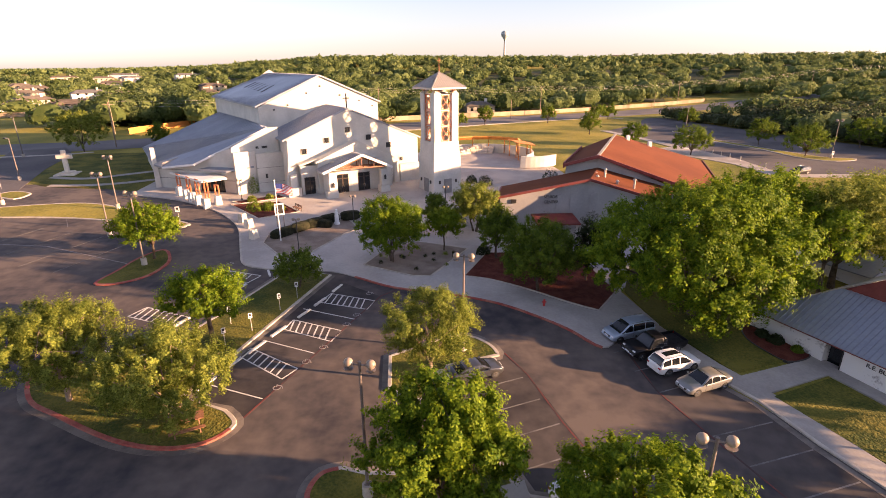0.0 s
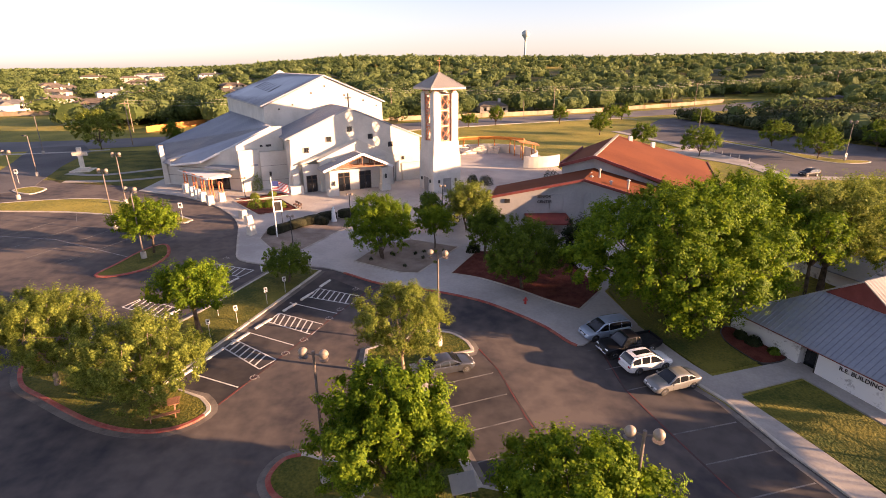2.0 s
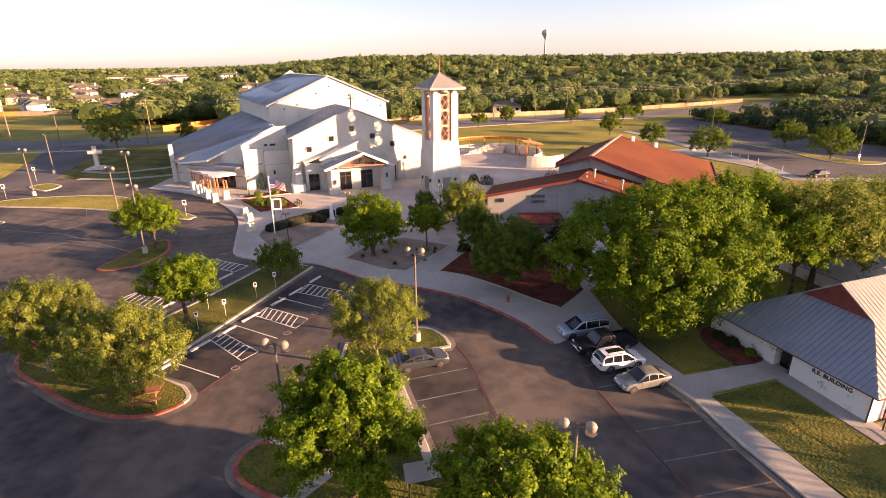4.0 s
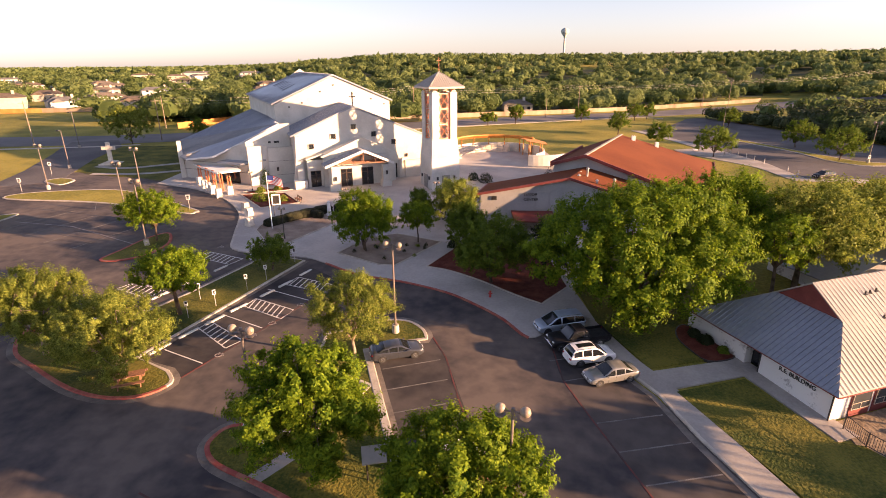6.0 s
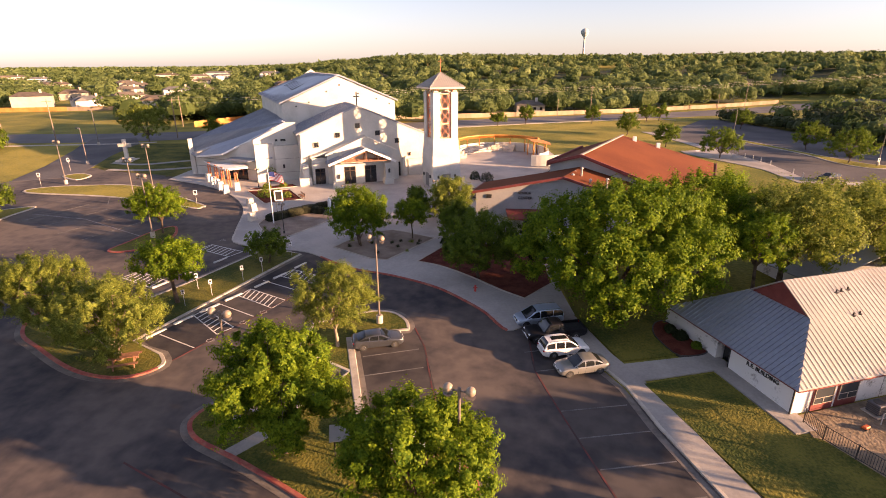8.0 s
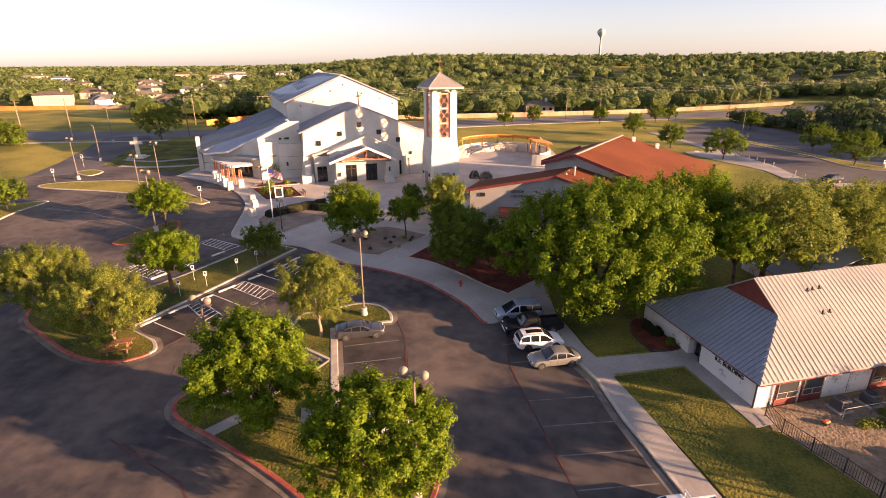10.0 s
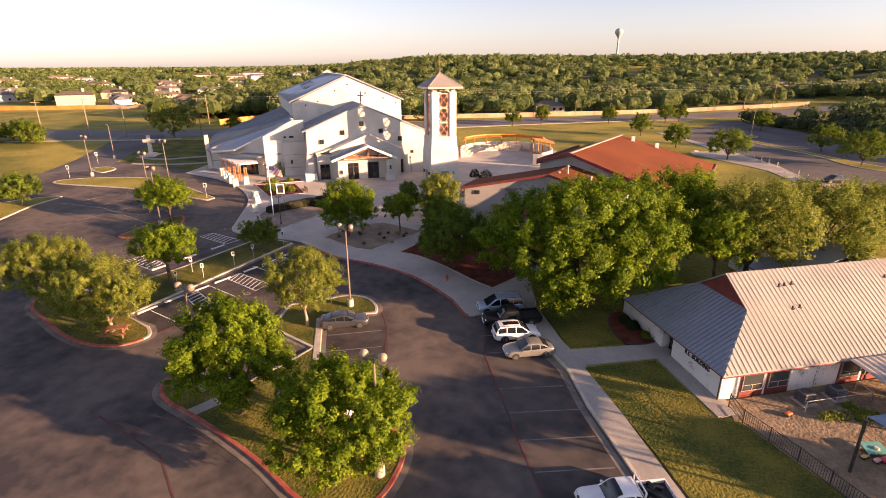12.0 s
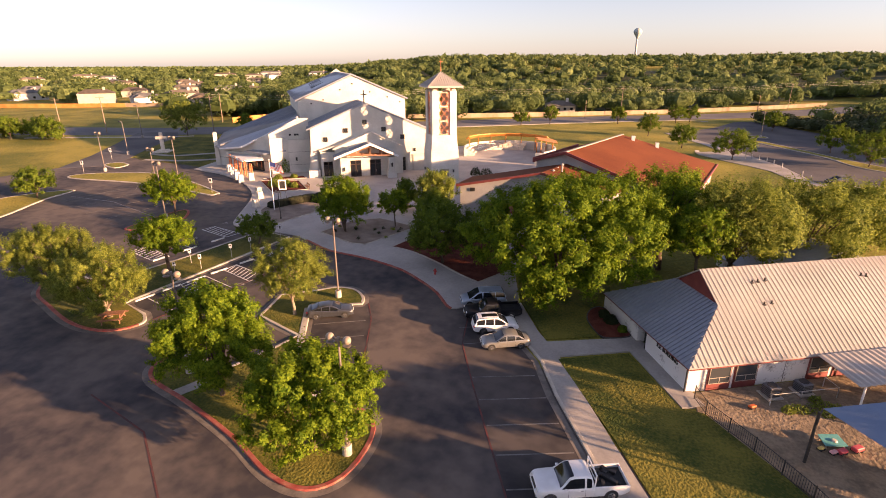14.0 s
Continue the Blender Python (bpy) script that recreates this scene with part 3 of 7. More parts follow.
B0 = 1.8  # foot of the church walls, below ground
# nave
bm = bmesh.new()
a = [bm.verts.new(p) for p in ((-12.4, 12.5, B0), (12.9, 12.5, B0), (12.9, 12.5, 18.4), (0.3, 12.5, 23.75), (-12.4, 12.5, 18.2))]
b = [bm.verts.new(p) for p in ((-14.6, 60, B0), (14.6, 60, B0), (14.6, 60, 18.4), (0.3, 60, 23.75), (-14.6, 60, 18.2))]
bm.faces.new(a), bm.faces.new(b[::-1])
for i in range(5):
    bm.faces.new((a[i], b[i], b[(i + 1) % 5], a[(i + 1) % 5]))
nave = part("nave_wall", bm, STUCCO, church)
roof("nave_roof", (0.3, 12.1, 24.1), (0.3, 60.4, 24.1), (-15.4, 60.4, 18.25), (-13.0, 12.1, 18.35), METAL, church, 60)
roof("nave_roof", (0.3, 60.4, 24.1), (0.3, 12.1, 24.1), (13.5, 12.1, 18.45), (15.4, 60.4, 18.45), METAL, church, 60)
bm = bmesh.new()
wall(bm, [(-2.6, 23.0), (0.3, 24.9), (3.2, 23.0), (3.2, 21), (-2.6, 21)], 59.6, 60.2)
part("rear_parapet", bm, STUCCO, church)
for i in range(6):
    bm = bmesh.new()
    v = 26 + i * 4.2
    f = (v - 12.1) / 48.3
    k = (5.75 + 0.1 * f) / (13.3 + 2.4 * f)
    beam(bm, (-5.6, v + 1.2, 24.1 - 5.9 * k + 0.12), (-8.8, v, 24.1 - 9.1 * k + 0.16), 0.34, 0.16)
    part("roof_vent", bm, DARK, church, "dark slotted roof vent")
for u, z in ((-9.4, 17.6), (-6.6, 18.4), (-2.6, 20.6), (4.4, 20.0), (8.6, 18.8), (0.3, 21.9), (11.6, 17.6)):
    bm = bmesh.new()
    box(bm, u - 0.16, u + 0.16, 12.38, 12.52, z - 0.16, z + 0.16)
    part("wall_vent", bm, DARK, church)
# front block
FRONT = [(-10.5, B0), (-10.5, 13.1), (1.4, 18.05), (16.2, 11.9), (16.2, B0)]
bm = bmesh.new()
wall(bm, FRONT, 0, 12.5)
front = part("front_wall", bm, STUCCO, church)
roof("front_roof", (1.4, -0.15, 18.32), (1.4, 12.5, 18.32), (-11.2, 12.5, 13.1), (-11.2, -0.15, 13.1), METAL, church, 16)
roof("front_roof", (1.4, 12.5, 18.32), (1.4, -0.15, 18.32), (16.8, -0.15, 11.95), (16.8, 12.5, 11.95), METAL, church, 16)
for u, z in ((-7.4, 10.85), (-2.95, 12.6), (1.25, 14.3), (5.4, 12.65), (9.6, 10.85)):
    window(u - 0.5, u + 0.5, z - 0.5, z + 0.5, 0, church)
window(12.1, 12.6, 7.5, 8.2, 0, church)
door(8.5, 10.2, 3.0, 6.3, 0, church)
bm = bmesh.new()
box(bm, 1.3, 1.5, -0.1, 0.1, 18.2, 21.0), box(bm, 0.75, 2.05, -0.09, 0.09, 20.0, 20.2)
part("roof_cross", bm, DARK, church, "thin dark metal cross on the gable")
# battered foot of the front wall
for pts in ([(-11.6, B0), (-10.6, 9.0), (-10.4, 13.0), (-9.6, 13.0), (-9.0, B0)], [(10.4, B0), (10.6, 7), (11.4, 7.4), (11.7, B0)]):
    bm = bmesh.new()
    wall(bm, pts, -0.7 if pts[0][0] < 0 else -0.5, 0.1)
    part("buttress", bm, STUCCO, church)
bm = bmesh.new()
box(bm, -8.7, -5.6, -1.6, 0, B0, 8.4)
slab(bm, [(-8.9, -1.8, 8.75), (-5.6, -1.8, 9.6), (-5.6, 0, 9.6), (-8.9, 0, 8.75)], 0.3)
part("side_bay", bm, STUCCO, church)
door(-8.2, -6.2, 2.9, 6.3, -1.6, church)
bm = bmesh.new()
box(bm, -11.4, -9.0, -2.4, 0, B0, 4.6), box(bm, -10.6, -9.4, -1.4, 0, 4.6, 7.0)
part("stepped_base", bm, STUCCO, church)
# middle gable
bm = bmesh.new()
wall(bm, [(-5.7, B0), (-5.7, 9.1), (2.3, 12.2), (9.1, 8.9), (9.1, B0)], -2.5, 0)
part("middle_gable", bm, STUCCO, church)
bm = bmesh.new()
slab(bm, [(2.3, -2.7, 12.45), (2.3, 0, 12.45), (-6.1, 0, 9.15), (-6.1, -2.7, 9.15)], 0.3)
slab(bm, [(2.3, 0, 12.45), (2.3, -2.7, 12.45), (9.5, -2.7, 8.95), (9.5, 0, 8.95)], 0.3)
part("coping", bm, STUCCO, church)
# porch
bm = bmesh.new()
box(bm, -4.9, -3.4, -6.2, -2.5, B0, 7.6), box(bm, 5.3, 6.6, -6.2, -5.0, B0, 7.4), box(bm, -3.4, 7.2, -3.4, -2.5, B0, 9.0)
for s in ((-5.3, -3.4), (5.1, 6.9)):
    wall(bm, [(s[0] - 0.2, B0), (s[0], 4.2), (s[1], 4.2), (s[1] + 0.1, B0)], -6.5, -4.8)
part("porch_pier", bm, STUCCO, church)
roof("porch_roof", (1.4, -6.8, 10.45), (1.4, -2.5, 10.45), (-6.2, -2.5, 7.75), (-6.2, -6.8, 7.75), METAL, church, 8)
roof("porch_roof", (1.4, -2.5, 10.45), (1.4, -6.8, 10.45), (7.4, -6.8, 7.7), (7.4, -2.5, 7.7), METAL, church, 8)
bm = bmesh.new()
beam(bm, (-6.2, -6.85, 7.7), (1.4, -6.85, 10.4), 0.12, 0.45), beam(bm, (1.4, -6.85, 10.4), (7.4, -6.85, 7.65), 0.12, 0.45)
part("fascia", bm, WHITE, church)
bm = bmesh.new()
for v in (-6.4, -5.0, -3.7):
    beam(bm, (-3.6, v, 8.1), (6.4, v, 7.9), 0.16, 0.2), beam(bm, (-3.2, v, 8.2), (1.4, v, 9.9), 0.14, 0.2), beam(bm, (1.4, v, 9.9), (6.2, v, 7.9), 0.14, 0.2)
    for u in (-1, 1.4, 3.8):
        beam(bm, (u, v, 8.0), (u, v, 9.9 - abs(u - 1.4) * 0.4), 0.12, 0.14)
part("truss", bm, TIMBER, church, "reddish brown timber truss")
door(-2.6, -0.3, 3.0, 6.6, -3.4, church)
door(1.6, 4.0, 3.0, 6.6, -3.4, church)
for u, v, z in ((-4.2, -6.3, 4.9), (6.0, -6.3, 5.4), (-1.9, -0.1, 4.9)):
    bm = bmesh.new()
    box(bm, u - 0.16, u + 0.16, v - 0.25, v, z, z + 0.6), bmesh.ops.create_cone(bm, cap_ends=True, segments=8, radius1=0.26, radius2=0.03, depth=0.3, matrix=Matrix.Translation((u, v - 0.13, z + 0.75)))
    part("wall_lantern", bm, DARK, church)
# west wing: a fan-shaped side under one great roof
def upright(bm, a, b, za, zb, t=0.5, foot=B0):
    """A wall from a to b (u, v), its top from za to zb."""
    a, b = Vector((*a, 0)), Vector((*b, 0))
    d = (b - a).normalized()
    n = Vector((-d.y, d.x, 0)) * t
    vs = [bm.verts.new(p) for p in ((a.x, a.y, foot), (b.x, b.y, foot), (b.x, b.y, zb), (a.x, a.y, za))]
    ws = [bm.verts.new(v.co + n) for v in vs]
    bm.faces.new(vs), bm.faces.new(ws[::-1])
    for k in range(4):
        bm.faces.new((vs[k], ws[k], ws[(k + 1) % 4], vs[(k + 1) % 4]))
    return bm


part("wing_wall", upright(bmesh.new(), (-19.3, 5.3), (-12.6, 5.3), 11.75, 14.95), STUCCO, church)
part("wing_wall", upright(bmesh.new(), (-12.6, 5.3), (-10.6, 5.3), 14.95, 15.0), STUCCO, church)
diag = part("wing_wall", upright(bmesh.new(), (-25.3, 10.9), (-19.3, 5.3), 9.1, 11.7), STUCCO, church)
diag2 = part("wing_wall", upright(bmesh.new(), (-31.4, 16.6), (-25.3, 10.9), 8.2, 9.1), STUCCO, church)
part("wing_side_wall", upright(bmesh.new(), (-33.0, 45), (-31.4, 16.6), 7.6, 8.1), STUCCO, church)
part("wing_side_wall", upright(bmesh.new(), (-15.0, 57.4), (-33.0, 45), 14.0, 7.6), STUCCO, church)
for z in (5.6, 7.3):
    bm = bmesh.new()
    beam(bm, (-31.44, 16.56, z), (-19.34, 5.26, z), 0.08, 0.09)
    part("joint", bm, JOINT, church)
    bm = bmesh.new()
    beam(bm, (-31.44, 16.6, z), (-31.7, 22, z), 0.06, 0.08)
    part("joint", bm, JOINT, church)
bm = bmesh.new()
wall(bm, [(-32.4, B0), (-32.3, 11.3), (-31.6, 11.3), (-31.3, B0)], 16.3, 17.5)
part("corner_pilaster", bm, STUCCO, church)
WA, WE, WD, WC, WB = (-12.6, 4.9, 15.15), (-13.6, 58.2, 14.6), (-33.7, 45.2, 7.9), (-30.8, 13.5, 8.05), (-25.6, 9.1, 8.85)
WF = (-32.2, 16.6, 8.25)
bm = bmesh.new()
for tri in ((WA, WE, WD), (WA, WD, WF), (WA, WF, WC), (WA, WC, WB)):
    slab(bm, tri, 0.28)
wing = part("wing_roof", bm, METAL, church, "grey metal fan-shaped roof")
bm = bmesh.new()
for k in range(34):
    f = (k + 0.5) / 34
    p = Vector(WA).lerp(Vector(WE), f)
    q = Vector(WF).lerp(Vector(WD), f)
    ta = Vector(WA).lerp(Vector(WD), f)
    beam(bm, p + Vector((0, 0, 0.05)), ta + Vector((0, 0, 0.05)), 0.06, 0.08), beam(bm, ta + Vector((0, 0, 0.05)), q + Vector((0, 0, 0.05)), 0.06, 0.08)
tagged(part("standing_seams", bm, METAL, wing), kind="stuff")
bm = bmesh.new()
beam(bm, (-12.6, 4.84, 14.98), (-25.6, 9.04, 8.68), 0.12, 0.36)
part("fascia", bm, WHITE, church)
bm = bmesh.new()
beam(bm, (-25.6, 9.04, 8.68), (-30.85, 13.44, 7.88), 0.12, 0.36)
part("fascia", bm, WHITE, church)
bm = bmesh.new()
slab(bm, [(-30.7, 13.8, 8.75), (-27.6, 13.4, 9.75), (-26.6, 17.0, 9.95)], 0.5)
# sunlight on the cricket is put into its colour as a paler metal
dormer = part("roof_cricket", bm, METALP, church, "ribbed roof cricket, sunlight put in as a paler metal")
bm = bmesh.new()
box(bm, -15.4, -10.3, 3.9, 5.4, B0, 10.5)
block = part("stair_block", bm, STUCCO, church)
for z in (5.0, 7.8):
    bm = bmesh.new()
    box(bm, -15.42, -10.28, 3.87, 4.0, z, z + 0.07)
    part("joint", bm, JOINT, block)
window(-14.0, -13.6, 5.9, 6.7, 3.9, church)
window(-15.0, -14.5, 11.3, 11.7, 5.3, church), window(-13.9, -12.9, 11.3, 11.7, 5.3, church)
bm = bmesh.new()
box(bm, -1.95, 1.95, -0.35, 0.35, B0, 11.0, Matrix.Translation((-17.35, 4.5, 0)) @ Matrix.Rotation(radians(9), 4, "Z"))
part("slab_wall", bm, STUCCO, church)
bm = bmesh.new()
beam(bm, (-24.8, 10.3, 4.1), (-21.1, 6.85, 4.1), 0.14, 3.8)
part("entry_glazing", bm, GLASS, church)
# low wall to the east
bm = bmesh.new()
box(bm, 12, 21, -0.4, 0.3, B0, 6.6), slab(bm, [(11.9, -0.6, 6.85), (21.1, -0.6, 6.85), (21.1, 0.5, 6.85), (11.9, 0.5, 6.85)], 0.3)
part("low_wall", bm, STUCCO, church)

# side entrance canopy
canopy = thing("entrance_canopy", pose(0, 0, 0), "flat white canopy on orange posts and white stone piers", "canopy")
bm = bmesh.new()
slab(bm, [(-47.4, 101.0, 6.75), (-38.0, 92.4, 6.6), (-34.6, 95.4, 6.6), (-36.2, 97.6, 6.8), (-43.4, 104.4, 6.9)], 0.35)
part("roof", bm, WHITE, canopy)
bm = bmesh.new()
slab(bm, [(-40.2, 97.2, 7.9), (-34.6, 95.6, 7.7), (-30.0, 97.4, 8.3), (-34.5, 101.8, 8.6)], 0.3)
part("entry_roof", bm, METAL, canopy, "grey metal lean-to roof")
for i, (x, y) in enumerate(((-43.6, 95.6), (-41.4, 93.4), (-39.6, 91.6), (-37.8, 89.8), (-35.6, 87.6), (-34.4, 89.6))):
    z = G(x, y)
    x2, y2 = x - 0.9 + 0.0 * i, y + 2.2
    bm = bmesh.new()
    wall(bm, [(-0.55, -0.2), (-0.45, 1.75), (0.45, 1.75), (0.55, -0.2)], -0.5, 0.5)
    bmesh.ops.transform(bm, matrix=Matrix.Translation((x, y, z)) @ Matrix.Rotation(radians(40), 4, "Z"), verts=bm.verts)
    part("pier", bm, STUCCO, canopy)
    if i < 5:
        bm = bmesh.new()
        xb, yb = x - 1.3 + 0.5 * i, y + 2.6
        for dx, dy in ((0, 0), (0.9, -0.75)):
            beam(bm, (xb + dx, yb + dy, z - 0.1), (xb + dx, yb + dy, 6.4), 0.2, 0.2)
        for h in (2.6, 4.6):
            beam(bm, (xb, yb, z + h - 1), (xb + 0.9, yb - 0.75, z + h - 1), 0.16, 0.16)
        part("post_frame", bm, ORANGE, canopy, "orange painted steel frame")

# ---------------------------------------------------------------- bell tower
tower = thing("bell_tower", pose(4.69, 99.63, 0, 0, 0, 28.5), "white limestone bell tower with rust-red steel lattice", "tower")
bm = bmesh.new()
def frustum(bm, h0, z0, h1, z1):
    lo = [bm.verts.new((a * h0, b * h0, z0)) for a, b in ((-1, -1), (1, -1), (1, 1), (-1, 1))]
    hi = [bm.verts.new((a * h1, b * h1, z1)) for a, b in ((-1, -1), (1, -1), (1, 1), (-1, 1))]
    bm.faces.new(lo[::-1]), bm.faces.new(hi)
    for i in range(4):
        bm.faces.new((lo[i], lo[(i + 1) % 4], hi[(i + 1) % 4], hi[i]))
frustum(bm, 3.0, 1.6, 2.95, 6.3), frustum(bm, 2.96, 6.3, 2.92, 9.1), frustum(bm, 2.92, 9.1, 2.72, 10.9), frustum(bm, 2.72, 10.9, 2.66, 12.4)
shaft = part("base", bm, STUCCO, tower)
bm = bmesh.new()
for z in (6.25, 9.05, 10.85):
    frustum(bm, 3.0 if z < 9 else (2.96 if z < 10 else 2.76), z, 3.0 if z < 9 else (2.96 if z < 10 else 2.76), z + 0.1)
part("string_course", bm, STUCCO, shaft)
for a, b in ((-1, -1), (1, -1), (1, 1), (-1, 1)):
    bm = bmesh.new()
    box(bm, a * 1.15, a * 2.6, b * 2.05, b * 2.6, 12.4, 21.1, bevel=0.04), box(bm, a * 2.05, a * 2.598, b * 1.15, b * 2.05, 12.4, 21.09, bevel=0.04)
    box(bm, a * 1.4, a * 2.5, b * 1.4, b * 2.5, 21.05, 21.45, bevel=0.18)
    part("corner_pier", bm, STUCCO, tower)
for k in range(4):
    m = Matrix.Rotation(radians(90 * k), 4, "Z")
    bm = bmesh.new()
    for i in range(3):
        z0, z1 = 12.4 + i * 2.83, 15.23 + i * 2.83
        zm = (z0 + z1) / 2
        for e in (-1, 1):
            wall(bm, [(e * 1.16, z0), (0, z0), (0, z0 + 0.16), (e * 0.42, z0 + 0.2), (e * 0.98, zm - 0.35), (e * 0.98, zm + 0.35), (e * 0.42, z1 - 0.2), (0, z1 - 0.16), (0, z1), (e * 1.16, z1)], -2.26, -2.18)
    bmesh.ops.transform(bm, matrix=m, verts=bm.verts)
    part("pierced_panel", bm, STUCCO, tower, "pale panel with three six-sided openings")
    bm = bmesh.new()
    for i in range(3):
        z0, z1 = 12.5 + i * 2.83, 15.23 + i * 2.83
        beam(bm, (-1.1, -2.34, z0), (1.1, -2.34, z1), 0.06, 0.09), beam(bm, (1.1, -2.37, z0), (-1.1, -2.37, z1), 0.06, 0.09)
        for z in (z0 + 0.05, z1 - 0.15):
            beam(bm, (-1.14, -2.32, z), (1.14, -2.32, z), 0.07, 0.12)
        for e in (-1, 1):
            beam(bm, (e * 0.42, -2.31, z0 + 0.1), (e * 1.0, -2.31, (z0 + z1) / 2), 0.06, 0.10), beam(bm, (e * 1.0, -2.31, (z0 + z1) / 2), (e * 0.42, -2.31, z1 - 0.1), 0.06, 0.10)
    for x in (-1.12, 1.12):
        beam(bm, (x, -2.32, 12.4), (x, -2.32, 20.9), 0.07, 0.07)
    bmesh.ops.transform(bm, matrix=m, verts=bm.verts)
    part("lattice", bm, ORANGE, tower, "rust-red steel cross lattice")
    for x in (-1.6, 1.6):
        bm = bmesh.new()
        beam(bm, (x, -2.0, 20.9), (x * 0.9, -2.9, 22.0), 0.13, 0.13), beam(bm, (x, -2.0, 20.9), (x, -1.8, 22.0), 0.13, 0.13)
        bmesh.ops.transform(bm, matrix=m, verts=bm.verts)
        part("bracket", bm, ORANGE, tower)
        bm = bmesh.new()
        box(bm, x * 1.12 - 0.15, x * 1.12 + 0.15, -3.2, -2.9, 4.7, 5.3)
        bmesh.ops.transform(bm, matrix=m, verts=bm.verts)
        part("wall_lantern", bm, DARK, tower)
    bm = bmesh.new()
    box(bm, -0.85, 0.85, -3.06, -2.93, 1.8, 5.5)
    bmesh.ops.transform(bm, matrix=m, verts=bm.verts)
    part("door_panel", bm, JOINT, tower)
    s = 3.6
    bm = bmesh.new()
    slab(bm, [(-s, -s, 22.05), (s, -s, 22.05), (0, 0, 24.7)], 0.18)
    bmesh.ops.transform(bm, matrix=m, verts=bm.verts)
    slope = part("roof_slope", bm, METALP, tower, "pale ribbed metal roof")
    bm = bmesh.new()
    for i in range(-7, 8):
        x = i * s / 8
        beam(bm, (x, -s, 22.08), (x, -abs(x), 22.08 + 2.65 * (1 - abs(x) / s)), 0.06, 0.08)
    beam(bm, (-s, -s, 22.1), (0, 0, 24.74), 0.16, 0.1)
    bmesh.ops.transform(bm, matrix=m, verts=bm.verts)
    tagged(part("standing_seams", bm, METALP, slope), kind="stuff")
    bm = bmesh.new()
    box(bm, -s, s, -s - 0.05, -s + 0.1, 21.75, 22.08)
    bmesh.ops.transform(bm, matrix=m, verts=bm.verts)
    part("fascia", bm, METALP, tower)
bm = bmesh.new()
bar(bm, (0, 0, 24.6), (0, 0, 27.3), 0.07, 8, 0.03), beam(bm, (-0.4, 0, 26.7), (0.4, 0, 26.7), 0.06, 0.06)
part("spire", bm, ORANGE, tower, "thin metal spire with a small cross")

# ---------------------------------------------------------------- red-roofed hall
hall = thing("parish_hall", pose(0, 0, 0), "grey hall with a broad low red metal roof", "building")
RF, RB, LA, LB, RA, RC = (30, 83.4, 11.7), (42.4, 110.2, 11.7), (24.6, 84.2, 10.2), (33.0, 102.4, 10.2), (48.6, 74.0, 5.55), (62.4, 110.6, 5.9)
roof("roof_slope", RF, RB, LB, LA, REDROOF, hall, 0)
roof("roof_slope", RB, RF, RA, RC, REDROOF, hall, 0)
bm = bmesh.new()
slab(bm, [RB, (33.0, 102.4, 10.2), (40.0, 111.0, 10.4)], 0.2)
part("hip", bm, REDROOF, hall)
bm = bmesh.new()
beam(bm, RF, LA, 0.25, 0.5), beam(bm, RF, RA, 0.25, 0.5), beam(bm, RA, RC, 0.2, 0.4), beam(bm, LA, LB, 0.2, 0.9)
part("fascia", bm, REDTRIM, hall)
bm = bmesh.new()
beam(bm, (30.05, 83.5, 11.85), (42.4, 110.2, 11.85), 0.5, 0.14)
part("ridge_cap", bm, CONC, hall)
bm = bmesh.new()
for pts in ([(25.2, 84.9), (30.2, 84.2), (47.6, 75.4), (61.2, 109.6), (42.4, 109.8), (33.3, 101.6)],):
    zt = (10.0, 11.4, 5.3, 5.6, 11.4, 10.0)
    lo = [bm.verts.new((x, y, 0)) for x, y in pts]
    hi = [bm.verts.new((x, y, z - 0.12)) for (x, y), z in zip(pts, zt)]
    for i in range(len(pts)):
        j = (i + 1) % len(pts)
        bm.faces.new((lo[i], lo[j], hi[j], hi[i]))
part("wall", bm, GREYWALL, hall)
for x, y, h in ((44.4, 108.2, 0.55), (49.4, 108.6, 0.2), (57.4, 108.6, 0.2)):
    zz = 11.7 - 0.2 * abs(x - 42)
    bm = bmesh.new()
    box(bm, x - 0.35, x + 0.35, y - 0.35, y + 0.35, 9.0, zz + h)
    part("roof_vent", bm, WHITE, hall)

centre = thing("senior_centre", pose(0, 0, 0), "low grey stucco hall with a shallow red gable roof", "building")
SF, SB = (26.4, 75.4, 9.75), (30.4, 84.2, 9.75)
roof("roof_slope", SF, SB, (14.2, 82.6, 7.15), (12.4, 75.6, 7.15), REDROOF, centre, 0)
roof("roof_slope", SB, SF, (36.2, 71.6, 7.2), (41.0, 78.6, 7.2), REDROOF, centre, 0)
bm = bmesh.new()
beam(bm, (12.4, 75.5, 7.0), (26.4, 75.3, 9.6), 0.2, 0.4), beam(bm, (26.4, 75.3, 9.6), (36.2, 71.5, 7.05), 0.2, 0.4), beam(bm, (12.4, 75.6, 7.0), (14.2, 82.6, 7.0), 0.2, 0.4)
part("fascia", bm, REDTRIM, centre)
bm = bmesh.new()
pts, zt = [(13.0, 76.1), (26.4, 75.9), (35.8, 72.2), (40.6, 78.4), (30.4, 84.6), (14.6, 82.2)], (6.95, 9.45, 6.95, 6.95, 9.45, 6.95)
lo = [bm.verts.new((x, y, 0)) for x, y in pts]
hi = [bm.verts.new((x, y, z - 0.1)) for (x, y), z in zip(pts, zt)]
for i in range(6):
    j = (i + 1) % 6
    bm.faces.new((lo[i], lo[j], hi[j], hi[i]))
part("wall", bm, GREYWALL, centre)
